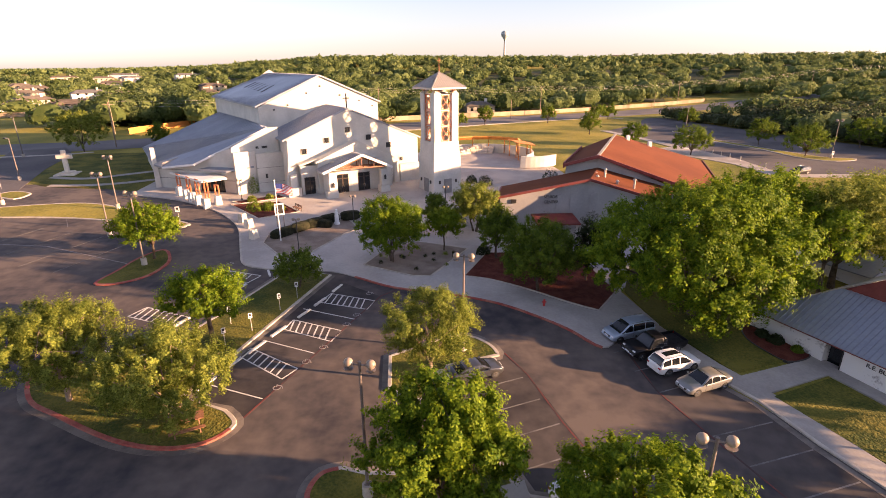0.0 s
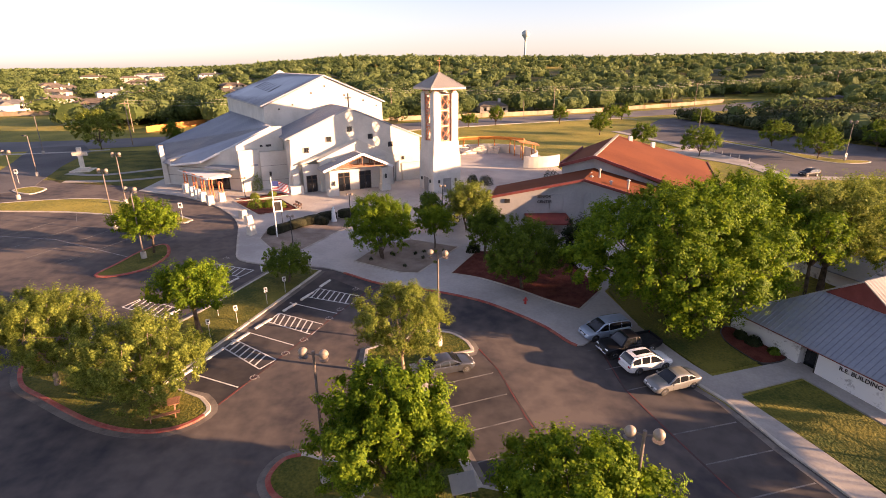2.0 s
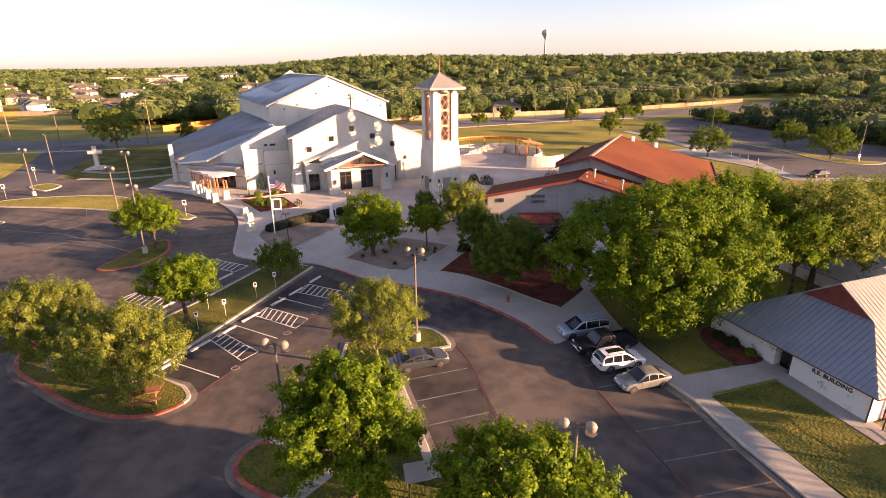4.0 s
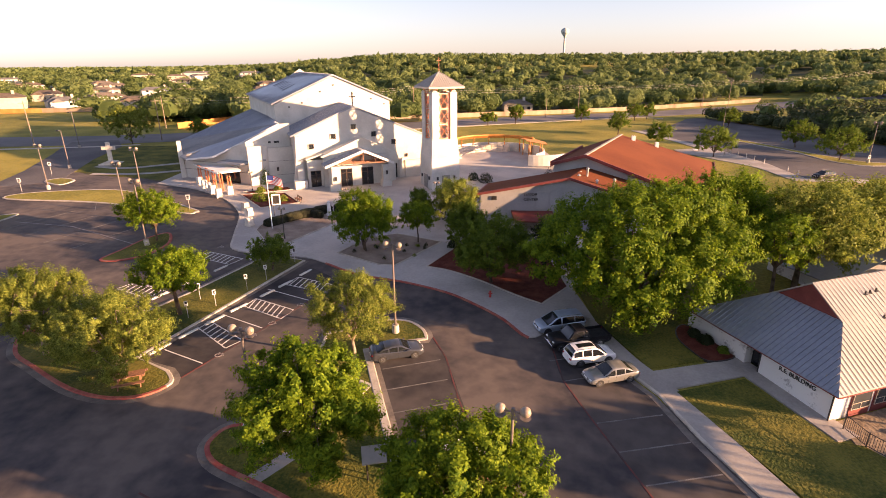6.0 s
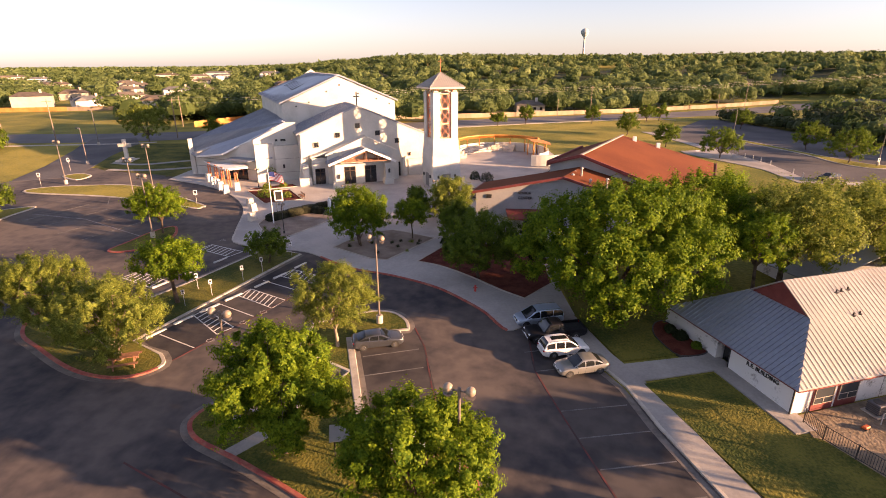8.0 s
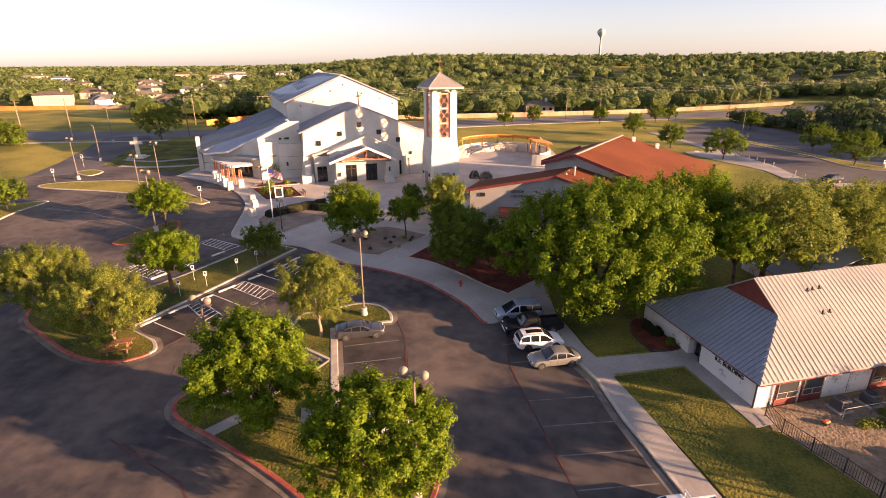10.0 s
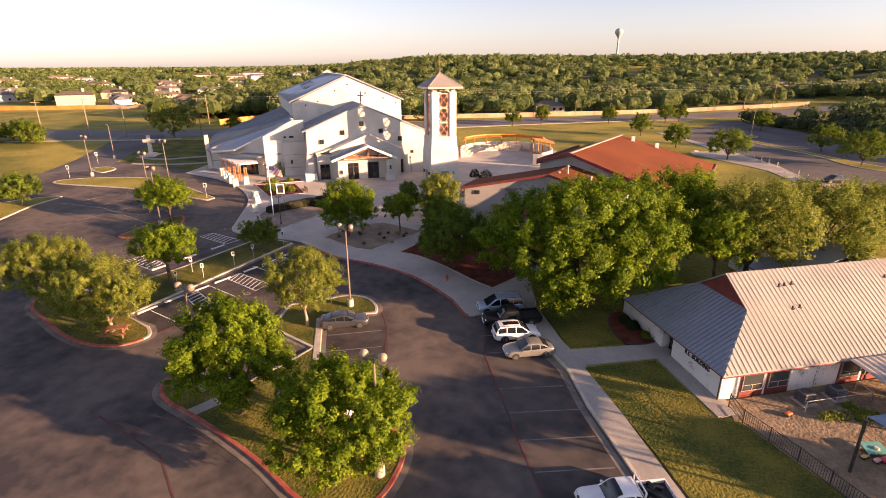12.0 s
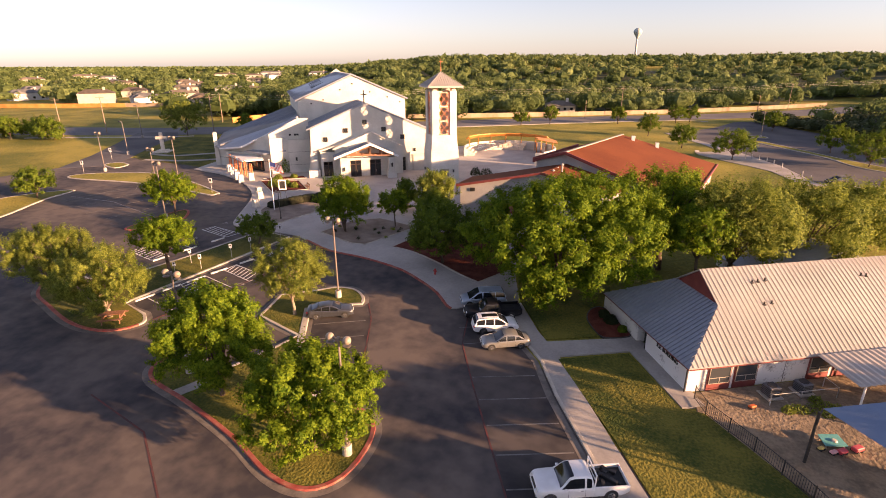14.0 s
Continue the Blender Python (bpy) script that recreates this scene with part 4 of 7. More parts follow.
for x, h in ((22.5, 3.0), (24.6, 3.4), (27.6, 3.3)):
    bm = bmesh.new()
    outline = [(x - 0.9, 4.6), (x + 0.9, 4.6), (x + 0.9, 4.6 + h * 0.75)] + [(x + 0.9 * math.cos(a), 4.6 + h * 0.75 + 0.5 * math.sin(a)) for a in (0.5, 1.05, 1.57, 2.1, 2.64)] + [(x - 0.9, 4.6 + h * 0.75)]
    y0 = 75.9 if x < 26.4 else 75.45
    wall(bm, outline, y0 - 0.06, y0 + 0.08)
    part("arched_panel", bm, GREYWALL, centre)
bm = bmesh.new()
box(bm, 14.7, 15.5, 75.95, 76.1, 6.0, 6.6)
part("small_window", bm, DARK, centre)
bm = bmesh.new()
slab(bm, [(17.8, 75.9, 4.35), (24.2, 75.9, 4.35), (24.6, 72.4, 3.7), (18.2, 72.4, 3.7)], 0.25)
# dark trim red puts the oak's shade into this roof's colour
part("entry_roof", bm, REDTRIM, centre)
bm = bmesh.new()
for x in (18.2, 24.2):
    box(bm, x - 0.2, x + 0.2, 72.6, 72.9, 0.5, 3.5)
part("post", bm, STUCCO, centre)
for x, y, h in ((28.2, 77.6, 0.8), (29.6, 78.4, 1.7), (30.6, 75.6, 0.4), (33.0, 75.0, 0.7), (28.9, 80.5, 0.7)):
    bm = bmesh.new()
    bar(bm, (x, y, 7.2), (x, y, 8.9 + h), 0.16, 10)
    bmesh.ops.create_cone(bm, cap_ends=True, segments=10, radius1=0.3, radius2=0.12, depth=0.22, matrix=Matrix.Translation((x, y, 8.95 + h)))
    part("roof_vent", bm, METALP, centre)


def text(body, size, m, material, parent, name="lettering"):
    cu = bpy.data.curves.new(name, "FONT")
    cu.body, cu.size, cu.extrude, cu.align_x, cu.align_y = body, size, 0.03, "CENTER", "CENTER"
    tmp = bpy.data.objects.new(name, cu)
    scene.collection.objects.link(tmp)
    me = bpy.data.meshes.new_from_object(tmp)
    bpy.data.objects.remove(tmp)
    ob = link(name, me, material, parent)
    ob.matrix_basis = m
    return ob


text("SENIOR", 0.62, pose(20.7, 75.84, 6.95, 90, 0, -0.8), DARK, centre)
text("CENTER", 0.62, pose(20.8, 75.84, 6.15, 90, 0, -0.8), DARK, centre)

# ---------------------------------------------------------------- long building with a pale metal roof
rem = pose(40.1, 31.6, 0, 0, 0, 21.5)
school = thing("education_building", rem, "long white-painted brick building with a pale ribbed metal roof", "building")
bm = bmesh.new()
box(bm, 0.1, 6.9, 0.2, 6.8, -0.8, 2.5), box(bm, 6.9, 34, 0.2, 14.6, -0.8, 2.5), box(bm, 0.1, 6.9, 8.3, 15.4, -0.8, 2.5)
part("wall", bm, OLDBRICK, school)
bm = bmesh.new()
box(bm, 0.9, 1.04, 6.85, 8.25, -0.3, 2.2)
part("door", bm, GLASS, school)
bm = bmesh.new()
slab(bm, [(5.0, 7.45, 8.0), (34, 7.45, 8.0), (34, -0.25, 2.55), (-0.25, -0.25, 2.55), (5.0, 4.2, 5.75)], 0.12)
slope = part("roof_slope", bm, METALP, school, "pale ribbed metal roof slope")
bm = bmesh.new()
for i in range(1, 75):
    u = -0.25 + i * 0.46
    if u > 33.9:
        break
    f = (8.0 - 2.55) / 7.7
    top = 7.45 if u > 5.0 else -0.25 + (u + 0.25) * 4.45 / 5.25
    beam(bm, (u, -0.25, 2.6), (u, top - 0.02, 2.6 + (top + 0.25) * f), 0.045, 0.03)
tagged(part("standing_seams", bm, METALP, slope), kind="stuff")
bm = bmesh.new()
slab(bm, [(34, 7.45, 8.0), (5.0, 7.45, 8.0), (5.0, 10.7, 5.75), (-0.25, 15.1, 2.55), (34, 15.1, 2.55)], 0.12)
part("roof_slope", bm, METALP, school)
bm = bmesh.new()
slab(bm, [(-0.27, -0.25, 2.55), (5.1, 4.22, 5.75), (5.1, 10.7, 5.75), (-0.27, 15.1, 2.55)], 0.12)
# same roof as the pale slopes; the shade is put into this greyer metal
hipf = part("roof_hip", bm, METAL, school, "metal roof hip, its shade put in as a darker grey")
# rear wing under its own hipped roof
bm = bmesh.new()
box(bm, 20.4, 36.6, 14.6, 24.4, -0.8, 2.5)
part("rear_wall", bm, OLDBRICK, school)
bm = bmesh.new()
R0, R1 = (30.2, 15.6, 5.3), (30.2, 21.6, 5.3)
for q in ([(37.4, 15.2, 2.5), (37.4, 25.0, 2.5), R1, R0], [(37.4, 25.0, 2.5), (19.6, 25.0, 2.5), R1], [(19.6, 25.0, 2.5), (19.6, 15.2, 2.5), R0, R1]):
    slab(bm, q, 0.12)
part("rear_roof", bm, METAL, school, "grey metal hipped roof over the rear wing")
bm = bmesh.new()
for i in range(0, 32):
    v = 0.2 + i * 0.46
    e = min(v, 14.85 - v)
    k = min(1.0, max(0.05, (e + 0.25) / 4.47))
    beam(bm, (-0.27, v, 2.6), (-0.27 + 5.35 * k, v, 2.6 + 3.2 * k), 0.05, 0.07)
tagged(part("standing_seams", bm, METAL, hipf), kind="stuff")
bm = bmesh.new()
wall(bm, [(4.5, 5.75), (7.45, 7.85), (10.4, 5.75)], 5.13, 5.25)
bmesh.ops.transform(bm, matrix=Matrix(((0, 1, 0, 0), (1, 0, 0, 0), (0, 0, 1, 0), (0, 0, 0, 1))), verts=bm.verts)
part("gablet", bm, REDTRIM, school)
bm = bmesh.new()
beam(bm, (-0.2, -0.27, 2.44), (34, -0.27, 2.46), 0.07, 0.08), beam(bm, (-0.27, -0.28, 2.46), (-0.27, 15.1, 2.46), 0.07, 0.08)
part("gutter", bm, REDTRIM, school)
for u, v in ((-0.05, 0.2), (9.3, 0.25), (0.1, 6.8), (1.0, 14.2)):
    bm = bmesh.new()
    bar(bm, (u, v, -0.3), (u, v, 2.4), 0.06)
    part("downpipe", bm, DARK, school)
TANPAINT = mat("tan_window_paint", (0.34, 0.29, 0.23), (0.42, 0.36, 0.29), 1, 9, 0.6, bump=0)
for u in (1.9, 4.4, 11.6, 14.2, 19, 23, 27):
    bm = bmesh.new()
    box(bm, u, u + 2.2, 0.12, 0.25, -0.4, 2.35)
    bay = part("window_bay", bm, REDTRIM, school, "red-brown window surround")
    bm = bmesh.new()
    for z in (0.62, 1.16, 2.16):
        box(bm, u + 0.12, u + 2.08, 0.06, 0.13, z, z + 0.045)
    for x, top in ((0.12, 2.2), (1.07, 1.18), (2.035, 2.2)):
        box(bm, u + x, u + x + 0.045, 0.05, 0.132, 0.62, top)
    part("window_frame", bm, TANPAINT, bay)
    bm = bmesh.new()
    box(bm, u + 0.15, u + 2.05, 0.08, 0.122, 0.65, 2.18)
    part("pane", bm, PANE, bay)
for u, v in ((9.5, 5.9), (10.1, 5.95), (10.9, 6.0), (9.5, 4.0), (10.3, 4.05), (21.2, 5.8), (21.7, 5.7)):
    z = 2.55 + (v + 0.25) * 0.708
    bm = bmesh.new()
    bar(bm, (u, v, z - 0.1), (u, v, z + 0.3), 0.07, 8), bar(bm, (u, v, z), (u, v, z + 0.06), 0.2, 10)
    part("vent_pipe", bm, DARK, school)
text("R.E. BUILDING", 0.52, pose(0.05, 3.3, 1.9, 90, 0, -90), DARK, school)

# ---------------------------------------------------------------- trees
def auto_lobes(rng, rx, ry, rz, n):
    """Foliage masses (x, y, z, radius) that together fill a rounded, uneven crown."""
    out = [(0.0, 0.0, -0.05 * rz, 0.58 * min(rx, rz * 1.25))]
    for i in range(n):
        h = 1 - 1.55 * (i + 0.5) / n
        a = 2.39996 * i + rng.uniform(-0.35, 0.35)
        w = math.sqrt(max(0.05, 1 - h * h)) * rng.uniform(0.58, 0.84)
        r = rng.uniform(0.20, 0.34) + (0.06 if n < 22 else 0.0)
        out.append((rx * w * math.cos(a), ry * w * math.sin(a), rz * h * 0.72, r * (rx + ry + rz) / 3))
    return out


def crown_points(rng, lobes, clumps, per, spread, droop=0.0, spiky=0.5):
    """Leaf places in small twig-like clumps over the outsides of the lobes."""
    q = np.array(lobes)
    pick = rng.choice(len(q), clumps * 2, p=q[:, 3] ** 2 / (q[:, 3] ** 2).sum())
    d = rng.normal(0, 1, (clumps * 2, 3)) + (0, 0, 0.25)
    d /= np.linalg.norm(d, axis=1, keepdims=True)
    c = q[pick, :3] + d * (q[pick, 3] * rng.uniform(0.72, 1.05, clumps * 2))[:, None]
    depth = (np.linalg.norm(c[:, None, :] - q[None, :, :3], axis=2) / q[None, :, 3]).min(axis=1)
    keep = (depth > 0.66) | (rng.random(clumps * 2) < 0.25)
    c, d = c[keep][:clumps], d[keep][:clumps]
    n = len(c)
    axis = d * (1 - 0.4 * spiky) + rng.normal(0, 0.25, (n, 3)) + (0, 0, 0.55 * spiky - droop)
    axis /= np.linalg.norm(axis, axis=1, keepdims=True)
    size = spread * rng.uniform(0.55, 1.35, n)
    off = rng.normal(0, 1, (n, per, 3))
    off /= np.linalg.norm(off, axis=2, keepdims=True)
    off *= rng.uniform(0.1, 1, (n, per, 1)) ** 0.8
    along = (off * axis[:, None, :]).sum(axis=2, keepdims=True) * axis[:, None, :]
    off = (off * 0.72 + along * (0.45 + 0.6 * spiky)) * size[:, None, None]
    p = (c[:, None, :] + off).reshape(-1, 3)
    out = off / (np.linalg.norm(off, axis=2, keepdims=True) + 1e-9) * 0.7 + (d * 0.7)[:, None, :] + (0, 0, 0.25)
    return p, out.reshape(-1, 3), c


def tree(x, y, height, rx, ry, rz, leafmaterial, label, seed, clumps=90, per=90, leaf=0.34, spread=0.9, trunk=0.22, bark=BARK, droop=0.0, base=None, stems=1, group="", dz=0.15, lobes=None, spiky=0.5):
    """A tree: tapered trunk with limbs, and a crown of many small leaves. height: crown's top."""
    rng = np.random.default_rng(seed)
    t = thing("tree", pose(x, y, G(x, y) + dz), label, "tree", group)
    cz = height - rz
    lobes = lobes or [(a, b, c + cz, r) for a, b, c, r in auto_lobes(rng, rx, ry, rz, 13 + clumps // 40)]
    p, o, c = crown_points(rng, lobes, clumps, per, spread, droop, spiky)
    keep = p[:, 2] > (base or 0.8)
    p, o = p[keep], o[keep]
    v = leaves(rng, p, o, leaf, 0.38)
    bm = bmesh.new()
    for s in range(stems):
        a = rng.uniform(0, 6.28)
        foot = Vector((0.25 * (stems > 1) * math.cos(a), 0.25 * (stems > 1) * math.sin(a), -0.2))
        fork = Vector((rng.normal(0, 0.15) + 0.8 * (stems > 1) * math.cos(a), rng.normal(0, 0.15) + 0.8 * (stems > 1) * math.sin(a), max(1.2, (cz - rz) * 0.9 + 0.4)))
        mid = foot.lerp(fork, 0.5) + Vector((rng.normal(0, 0.06), rng.normal(0, 0.06), 0))
        bar(bm, foot, mid, trunk * 1.25, 9, trunk), bar(bm, mid, fork, trunk, 9, trunk * 0.8)
        for i in range(12 // stems + 1):
            q = Vector(lobes[(i * stems + s) % len(lobes)][:3])
            if q.z < fork.z:
                q.z = fork.z + 0.4
            m = fork.lerp(q, 0.45) + Vector((0, 0, 0.25))
            bar(bm, fork, m, trunk * 0.5, 6, trunk * 0.3), bar(bm, m, q, trunk * 0.3, 5, trunk * 0.12)
            for k in range(3):
                e = Vector(c[rng.integers(len(c))])
                if (e - q).length < 3.2:
                    bar(bm, q, e, trunk * 0.12, 4, trunk * 0.04)
    part("trunk", bm, bark, t)
    link("crown", npmesh("crown", v, len(p)), leafmaterial, t)
    return t


FRESH, OLIVE = "bright green broad-leaved young tree in a grass island", "olive-green small-leaved live oak in a grass island"
tree(-26.8, 35.6, 8.4, 4.7, 4.7, 3.5, LEAF_OLIVE, OLIVE, 1, 480, 130, 0.15, 0.5, 0.2, PALEBARK, base=0.9, spiky=0.9)
tree(-17.5, 32.9, 7.5, 5.4, 5.0, 3.3, LEAF_OLIVE, OLIVE, 2, 500, 130, 0.15, 0.5, 0.2, PALEBARK, stems=2, base=1.1, spiky=0.9)
tree(-18.6, 43.9, 7.2, 3.7, 3.6, 2.4, LEAF_FRESH, FRESH, 3, 260, 75, 0.22, 0.6, base=1.7)
tree(-13.2, 55.8, 4.4, 2.9, 2.8, 1.7, LEAF_OAK, "small round-headed tree in a grass strip", 4, 230, 65, 0.18, 0.42, 0.12, base=0.8)
tree(1.8, 37.2, 8.4, 4.1, 4.0, 3.4, LEAF_OLIVE, "olive-green tree with drooping sprays in a grass island", 5, 420, 120, 0.14, 0.48, 0.16, PALEBARK, droop=0.75, base=1.5, spiky=0.8)
tree(2.3, 23.3, 9.8, 4.6, 4.5, 4.3, LEAF_FRESH, FRESH, 6, 480, 150, 0.19, 0.56, 0.18, base=0.7)
tree(12.4, 19.3, 8.1, 5.4, 5.0, 3.9, LEAF_FRESH, FRESH, 7, 480, 150, 0.19, 0.56, 0.18, base=0.8)
tree(-33.9, 64.8, 7.2, 4.3, 4.2, 2.8, LEAF_FRESH, "green round-headed tree in a kerbed island", 8, 330, 65, 0.22, 0.56, 0.15, base=1.5)
tree(-2.7, 63.4, 8.4, 4.5, 4.3, 3.9, LEAF_FRESH, "green multi-stemmed tree in a gravel bed", 9, 560, 75, 0.2, 0.55, 0.12, stems=4, base=0.8)
tree(4.1, 67.2, 5.8, 2.6, 2.6, 1.9, LEAF_FRESH, "small bright green tree in a gravel bed", 10, 260, 60, 0.18, 0.42, 0.1, base=1.6)
tree(9.1, 74.8, 7.3, 3.9, 3.8, 3.0, LEAF_OLIVE, "pale olive tree beside the bell tower", 11, 340, 70, 0.2, 0.55, 0.14, stems=3, spiky=0.8, base=0.6)
tree(3.2, 76.3, 5.6, 2.4, 2.4, 2.7, LEAF_OAK, "dark green shrubby tree beside the plaza", 12, 190, 60, 0.22, 0.5, 0.1, stems=3, base=0.3)
tree(14.5, 54.5, 8.2, 5.1, 4.9, 3.9, LEAF_OAK, "dark green oak in a red mulch bed", 13, 600, 80, 0.2, 0.56, 0.18, base=0.7)
tree(11.0, 64.4, 7.1, 2.9, 2.9, 3.0, LEAF_OAK, "dark green oak in a red mulch bed", 14, 320, 65, 0.2, 0.52, 0.16, base=0.8)
tree(20.9, 57.0, 8.2, 1.7, 1.7, 4.0, LEAF_DARK, "dark columnar evergreen beside the hall", 15, 120, 70, 0.2, 0.5, 0.14, base=0.4, spiky=0.9)
# the large oak and its neighbours
OAK_MASSES = ((0, 0, 7.6, 6.0), (4.5, 2.2, 10.2, 4.2), (-1.5, -1.6, 9.7, 4.0), (-6.4, 0.2, 7.2, 4.2), (-9.2, 0.8, 5.9, 2.7), (-4.0, -4.4, 6.9, 3.5), (-1.8, -7.2, 3.9, 2.1), (-0.6, -5.4, 5.8, 3.0), (2.6, -4.8, 6.2, 3.4), (6.6, -2.2, 7.0, 3.7), (7.8, 2.4, 8.2, 3.9), (0, 5.8, 8.4, 4.4), (-5.6, 4.4, 7.4, 4.0))
tree(29.6, 48.4, 14.2, 9.6, 8.6, 7.0, LEAF_FRESH, "very large spreading oak with bright spring leaves", 16, 1050, 120, 0.27, 0.85, 0.5, base=1.2, droop=0.25, lobes=OAK_MASSES)
tree(42.2, 58.6, 13.2, 6.6, 6.4, 5.4, LEAF_FRESH, "large spreading oak behind the long building", 17, 480, 80, 0.27, 0.9, 0.4, base=2.0)
tree(49.6, 54.6, 12.8, 7.4, 6.8, 5.0, LEAF_OLIVE, "large live oak behind the long building", 18, 620, 75, 0.25, 0.85, 0.35, base=2.2, spiky=0.8)
tree(59.6, 62.0, 11.4, 8.2, 7.4, 5.4, LEAF_OLIVE, "large live oak behind the long building", 19, 560, 75, 0.27, 0.9, 0.35, base=1.6, spiky=0.8)
tree(71.0, 72.0, 9.8, 8.4, 7.8, 5.1, LEAF_OLIVE, "large live oak behind the long building", 20, 480, 75, 0.28, 0.95, 0.35, base=0.6, spiky=0.8)
tree(44.6, 50.4, 10.4, 3.7, 3.6, 2.8, LEAF_FRESH, "bright green young oak behind the long building", 21, 240, 75, 0.24, 0.65, 0.2, base=3.6)
# unseen trees added in the east, shaped to shade the lawn and car park
EAST = "unseen tree added in the east to cast shade"
tree(68, 18.0, 9.6, 1.4, 6.0, 2.0, LEAF_OAK, EAST, 90, 1300, 70, 0.26, 0.38, 0.2, dz=0.0, base=0.8, lobes=[(0, 0, 8.7, 1.2), (0, 1.6, 8.6, 1.0), (0, 3.4, 8.3, 0.85), (0, 5.2, 7.8, 0.65), (0, 6.8, 7.2, 0.5), (0, -2.2, 8.9, 1.1), (0, -4.0, 9.3, 0.9), (0, -1.4, 4.7, 0.6), (0, -0.4, 4.9, 0.8), (0, 0.6, 5.1, 0.9), (0, 1.5, 5.2, 0.9), (0, 2.5, 5.2, 0.9), (0, 3.4, 5.2, 0.8), (0, 4.2, 5.4, 0.7), (0, 2.8, 4.3, 0.7), (0, 3.8, 4.4, 0.7), (0, 2.2, 3.5, 0.7), (0, 3.3, 3.4, 0.7), (0, 2.6, 2.9, 0.6), (0, 1.3, 3.3, 0.7), (0, 0.6, 1.8, 1.0)])
tree(69, 9.6, 9.4, 1.6, 3.4, 2.0, LEAF_OAK, EAST, 91, 220, 70, 0.3, 0.55, 0.2, dz=0.0, base=4.5, lobes=[(0, 1.6, 7.6, 1.4), (0, 0, 8.0, 1.9), (0, -2.2, 7.8, 2.2), (0, -3.6, 6.2, 2.0)])
tree(68, 29.6, 7.4, 2.2, 2.4, 3.0, LEAF_OAK, EAST, 92, 150, 70, 0.3, 0.6, 0.2, dz=0.0, base=0.6, lobes=[(0, 0, 4.6, 1.9), (0, -0.6, 3.0, 1.9), (0, 1.2, 3.4, 2.0)])
tree(84, 3, 12, 4.5, 4.5, 5.4, LEAF_OAK, EAST, 93, 170, 70, 0.36, 0.8, 0.2, dz=0.0, base=1.0)
# street and lawn trees farther off
for i, (x, y, h, r) in enumerate(((59, 179.4, 7.4, 3.9), (72.7, 135.6, 7.4, 5.4), (101.9, 132.7, 7.8, 5.8), (64.4, 153.8, 6.9, 4.0), (-86.5, 139.5, 10.2, 7.4), (52.9, 215.4, 6.7, 3.7), (26.2, 207.4, 7.6, 3.6), (15.2, 200.5, 5.2, 3.1), (77, 226.4, 6.9, 4.2), (84, 233, 6.6, 3.8),
                                     (103.5, 154.8, 7.4, 4.6), (-75.5, 63, 6.2, 4.4), (-72, 149, 6.4, 3.2), (128, 146, 8.6, 5.6), (-66, 68.5, 5.6, 3.8), (106, 205, 7, 4))):
    tree(x, y, h, r, r, h * 0.44, LEAF_OLIVE if x == -86.5 else LEAF_OAK, "round-headed tree on a mown verge", 40 + i, int(60 + 4 * r * r), 60, 0.32, 0.7, 0.16, dz=0.0, base=1.4)
for i in range(9):
    tree(-119 - 4.4 * i, 121.5 + 2.2 * (i % 3) - 0.5 * i, 5.8 + 0.6 * (i % 2), 4.2, 4.0, 2.9, LEAF_OAK, "rounded green shrubby tree at the roadside", 70 + i, 70, 60, 0.45, 0.95, 0.1, dz=0.0, base=0.2)


def woods(name, places, leafmaterial, label, seed, per, size, sides=9):
    """Woodland as one sheet of clumps: places of (x, y, height, radius)."""
    rng = np.random.default_rng(seed)
    P, O, S, T, tones = [], [], [], [], []
    lobes = 7 if per > 60 else 4
    for x, y, h, r in places:
        c = rng.normal(0, 1, (lobes, 3))
        c[:, 2] = np.abs(c[:, 2]) * 0.9 - 0.5
        c /= np.linalg.norm(c, axis=1, keepdims=True)
        c *= rng.uniform(0.48, 0.68, (lobes, 1))
        k = rng.integers(0, lobes, per)
        d = rng.normal(0, 1, (per, 3)) + c[k] * 1.1
        d /= np.linalg.norm(d, axis=1, keepdims=True)
        p = (c[k] + d * rng.uniform(0.38, 0.52, lobes)[k][:, None]) * (r, r, h * 0.52) + (x, y, G(x, y) + h * 0.45)
        tone = np.clip(rng.normal(0.45, 0.26), 0, 1)
        T.append(np.full(per, tone)), tones.append(tone)
        P.append(p), O.append(d), S.append(np.full(per, size * r / 5))
    P, O, S = np.concatenate(P), np.concatenate(O), np.concatenate(S)
    v = leaves(rng, P, O, S, 0.28)
    # an uneven inner canopy that closes the gaps
    q = np.array(places)
    gz = np.array([G(a, b) for a, b in q[:, :2]])
    la, lo = np.radians([-30, 0, 30, 58, 84]), np.radians(np.linspace(0, 360, sides + 1))
    hull = []
    for i in range(4):
        for j in range(sides):
            corners = []
            for a, b in ((i, j), (i, j + 1), (i + 1, j + 1), (i + 1, j)):
                rr = q[:, 3] * 0.60 * (1 + 0.2 * np.sin(3 * lo[b] + q[:, 0]) + 0.12 * np.sin(9 * la[a] + q[:, 1]))
                corners.append(np.stack([q[:, 0] + rr * math.cos(la[a]) * math.cos(lo[b]), q[:, 1] + rr * math.cos(la[a]) * math.sin(lo[b]), gz + q[:, 2] * (0.42 + 0.36 * math.sin(la[a]))], 1))
            hull.append(np.stack(corners, 1))
    hull = np.concatenate(hull).reshape(-1, 3)
    v = np.concatenate([v, hull])
    P = v[::4]
    me = npmesh(name, v, len(P))
    tone = np.concatenate(T + [np.tile(np.array(tones), len(hull) // 4 // len(tones))]).astype(np.float32)
    me.attributes.new("tone", "FLOAT", "FACE").data.foreach_set("value", tone)
    return tagged(link(name, me, leafmaterial), label, "woodland", kind="stuff")


wr = np.random.default_rng(77)


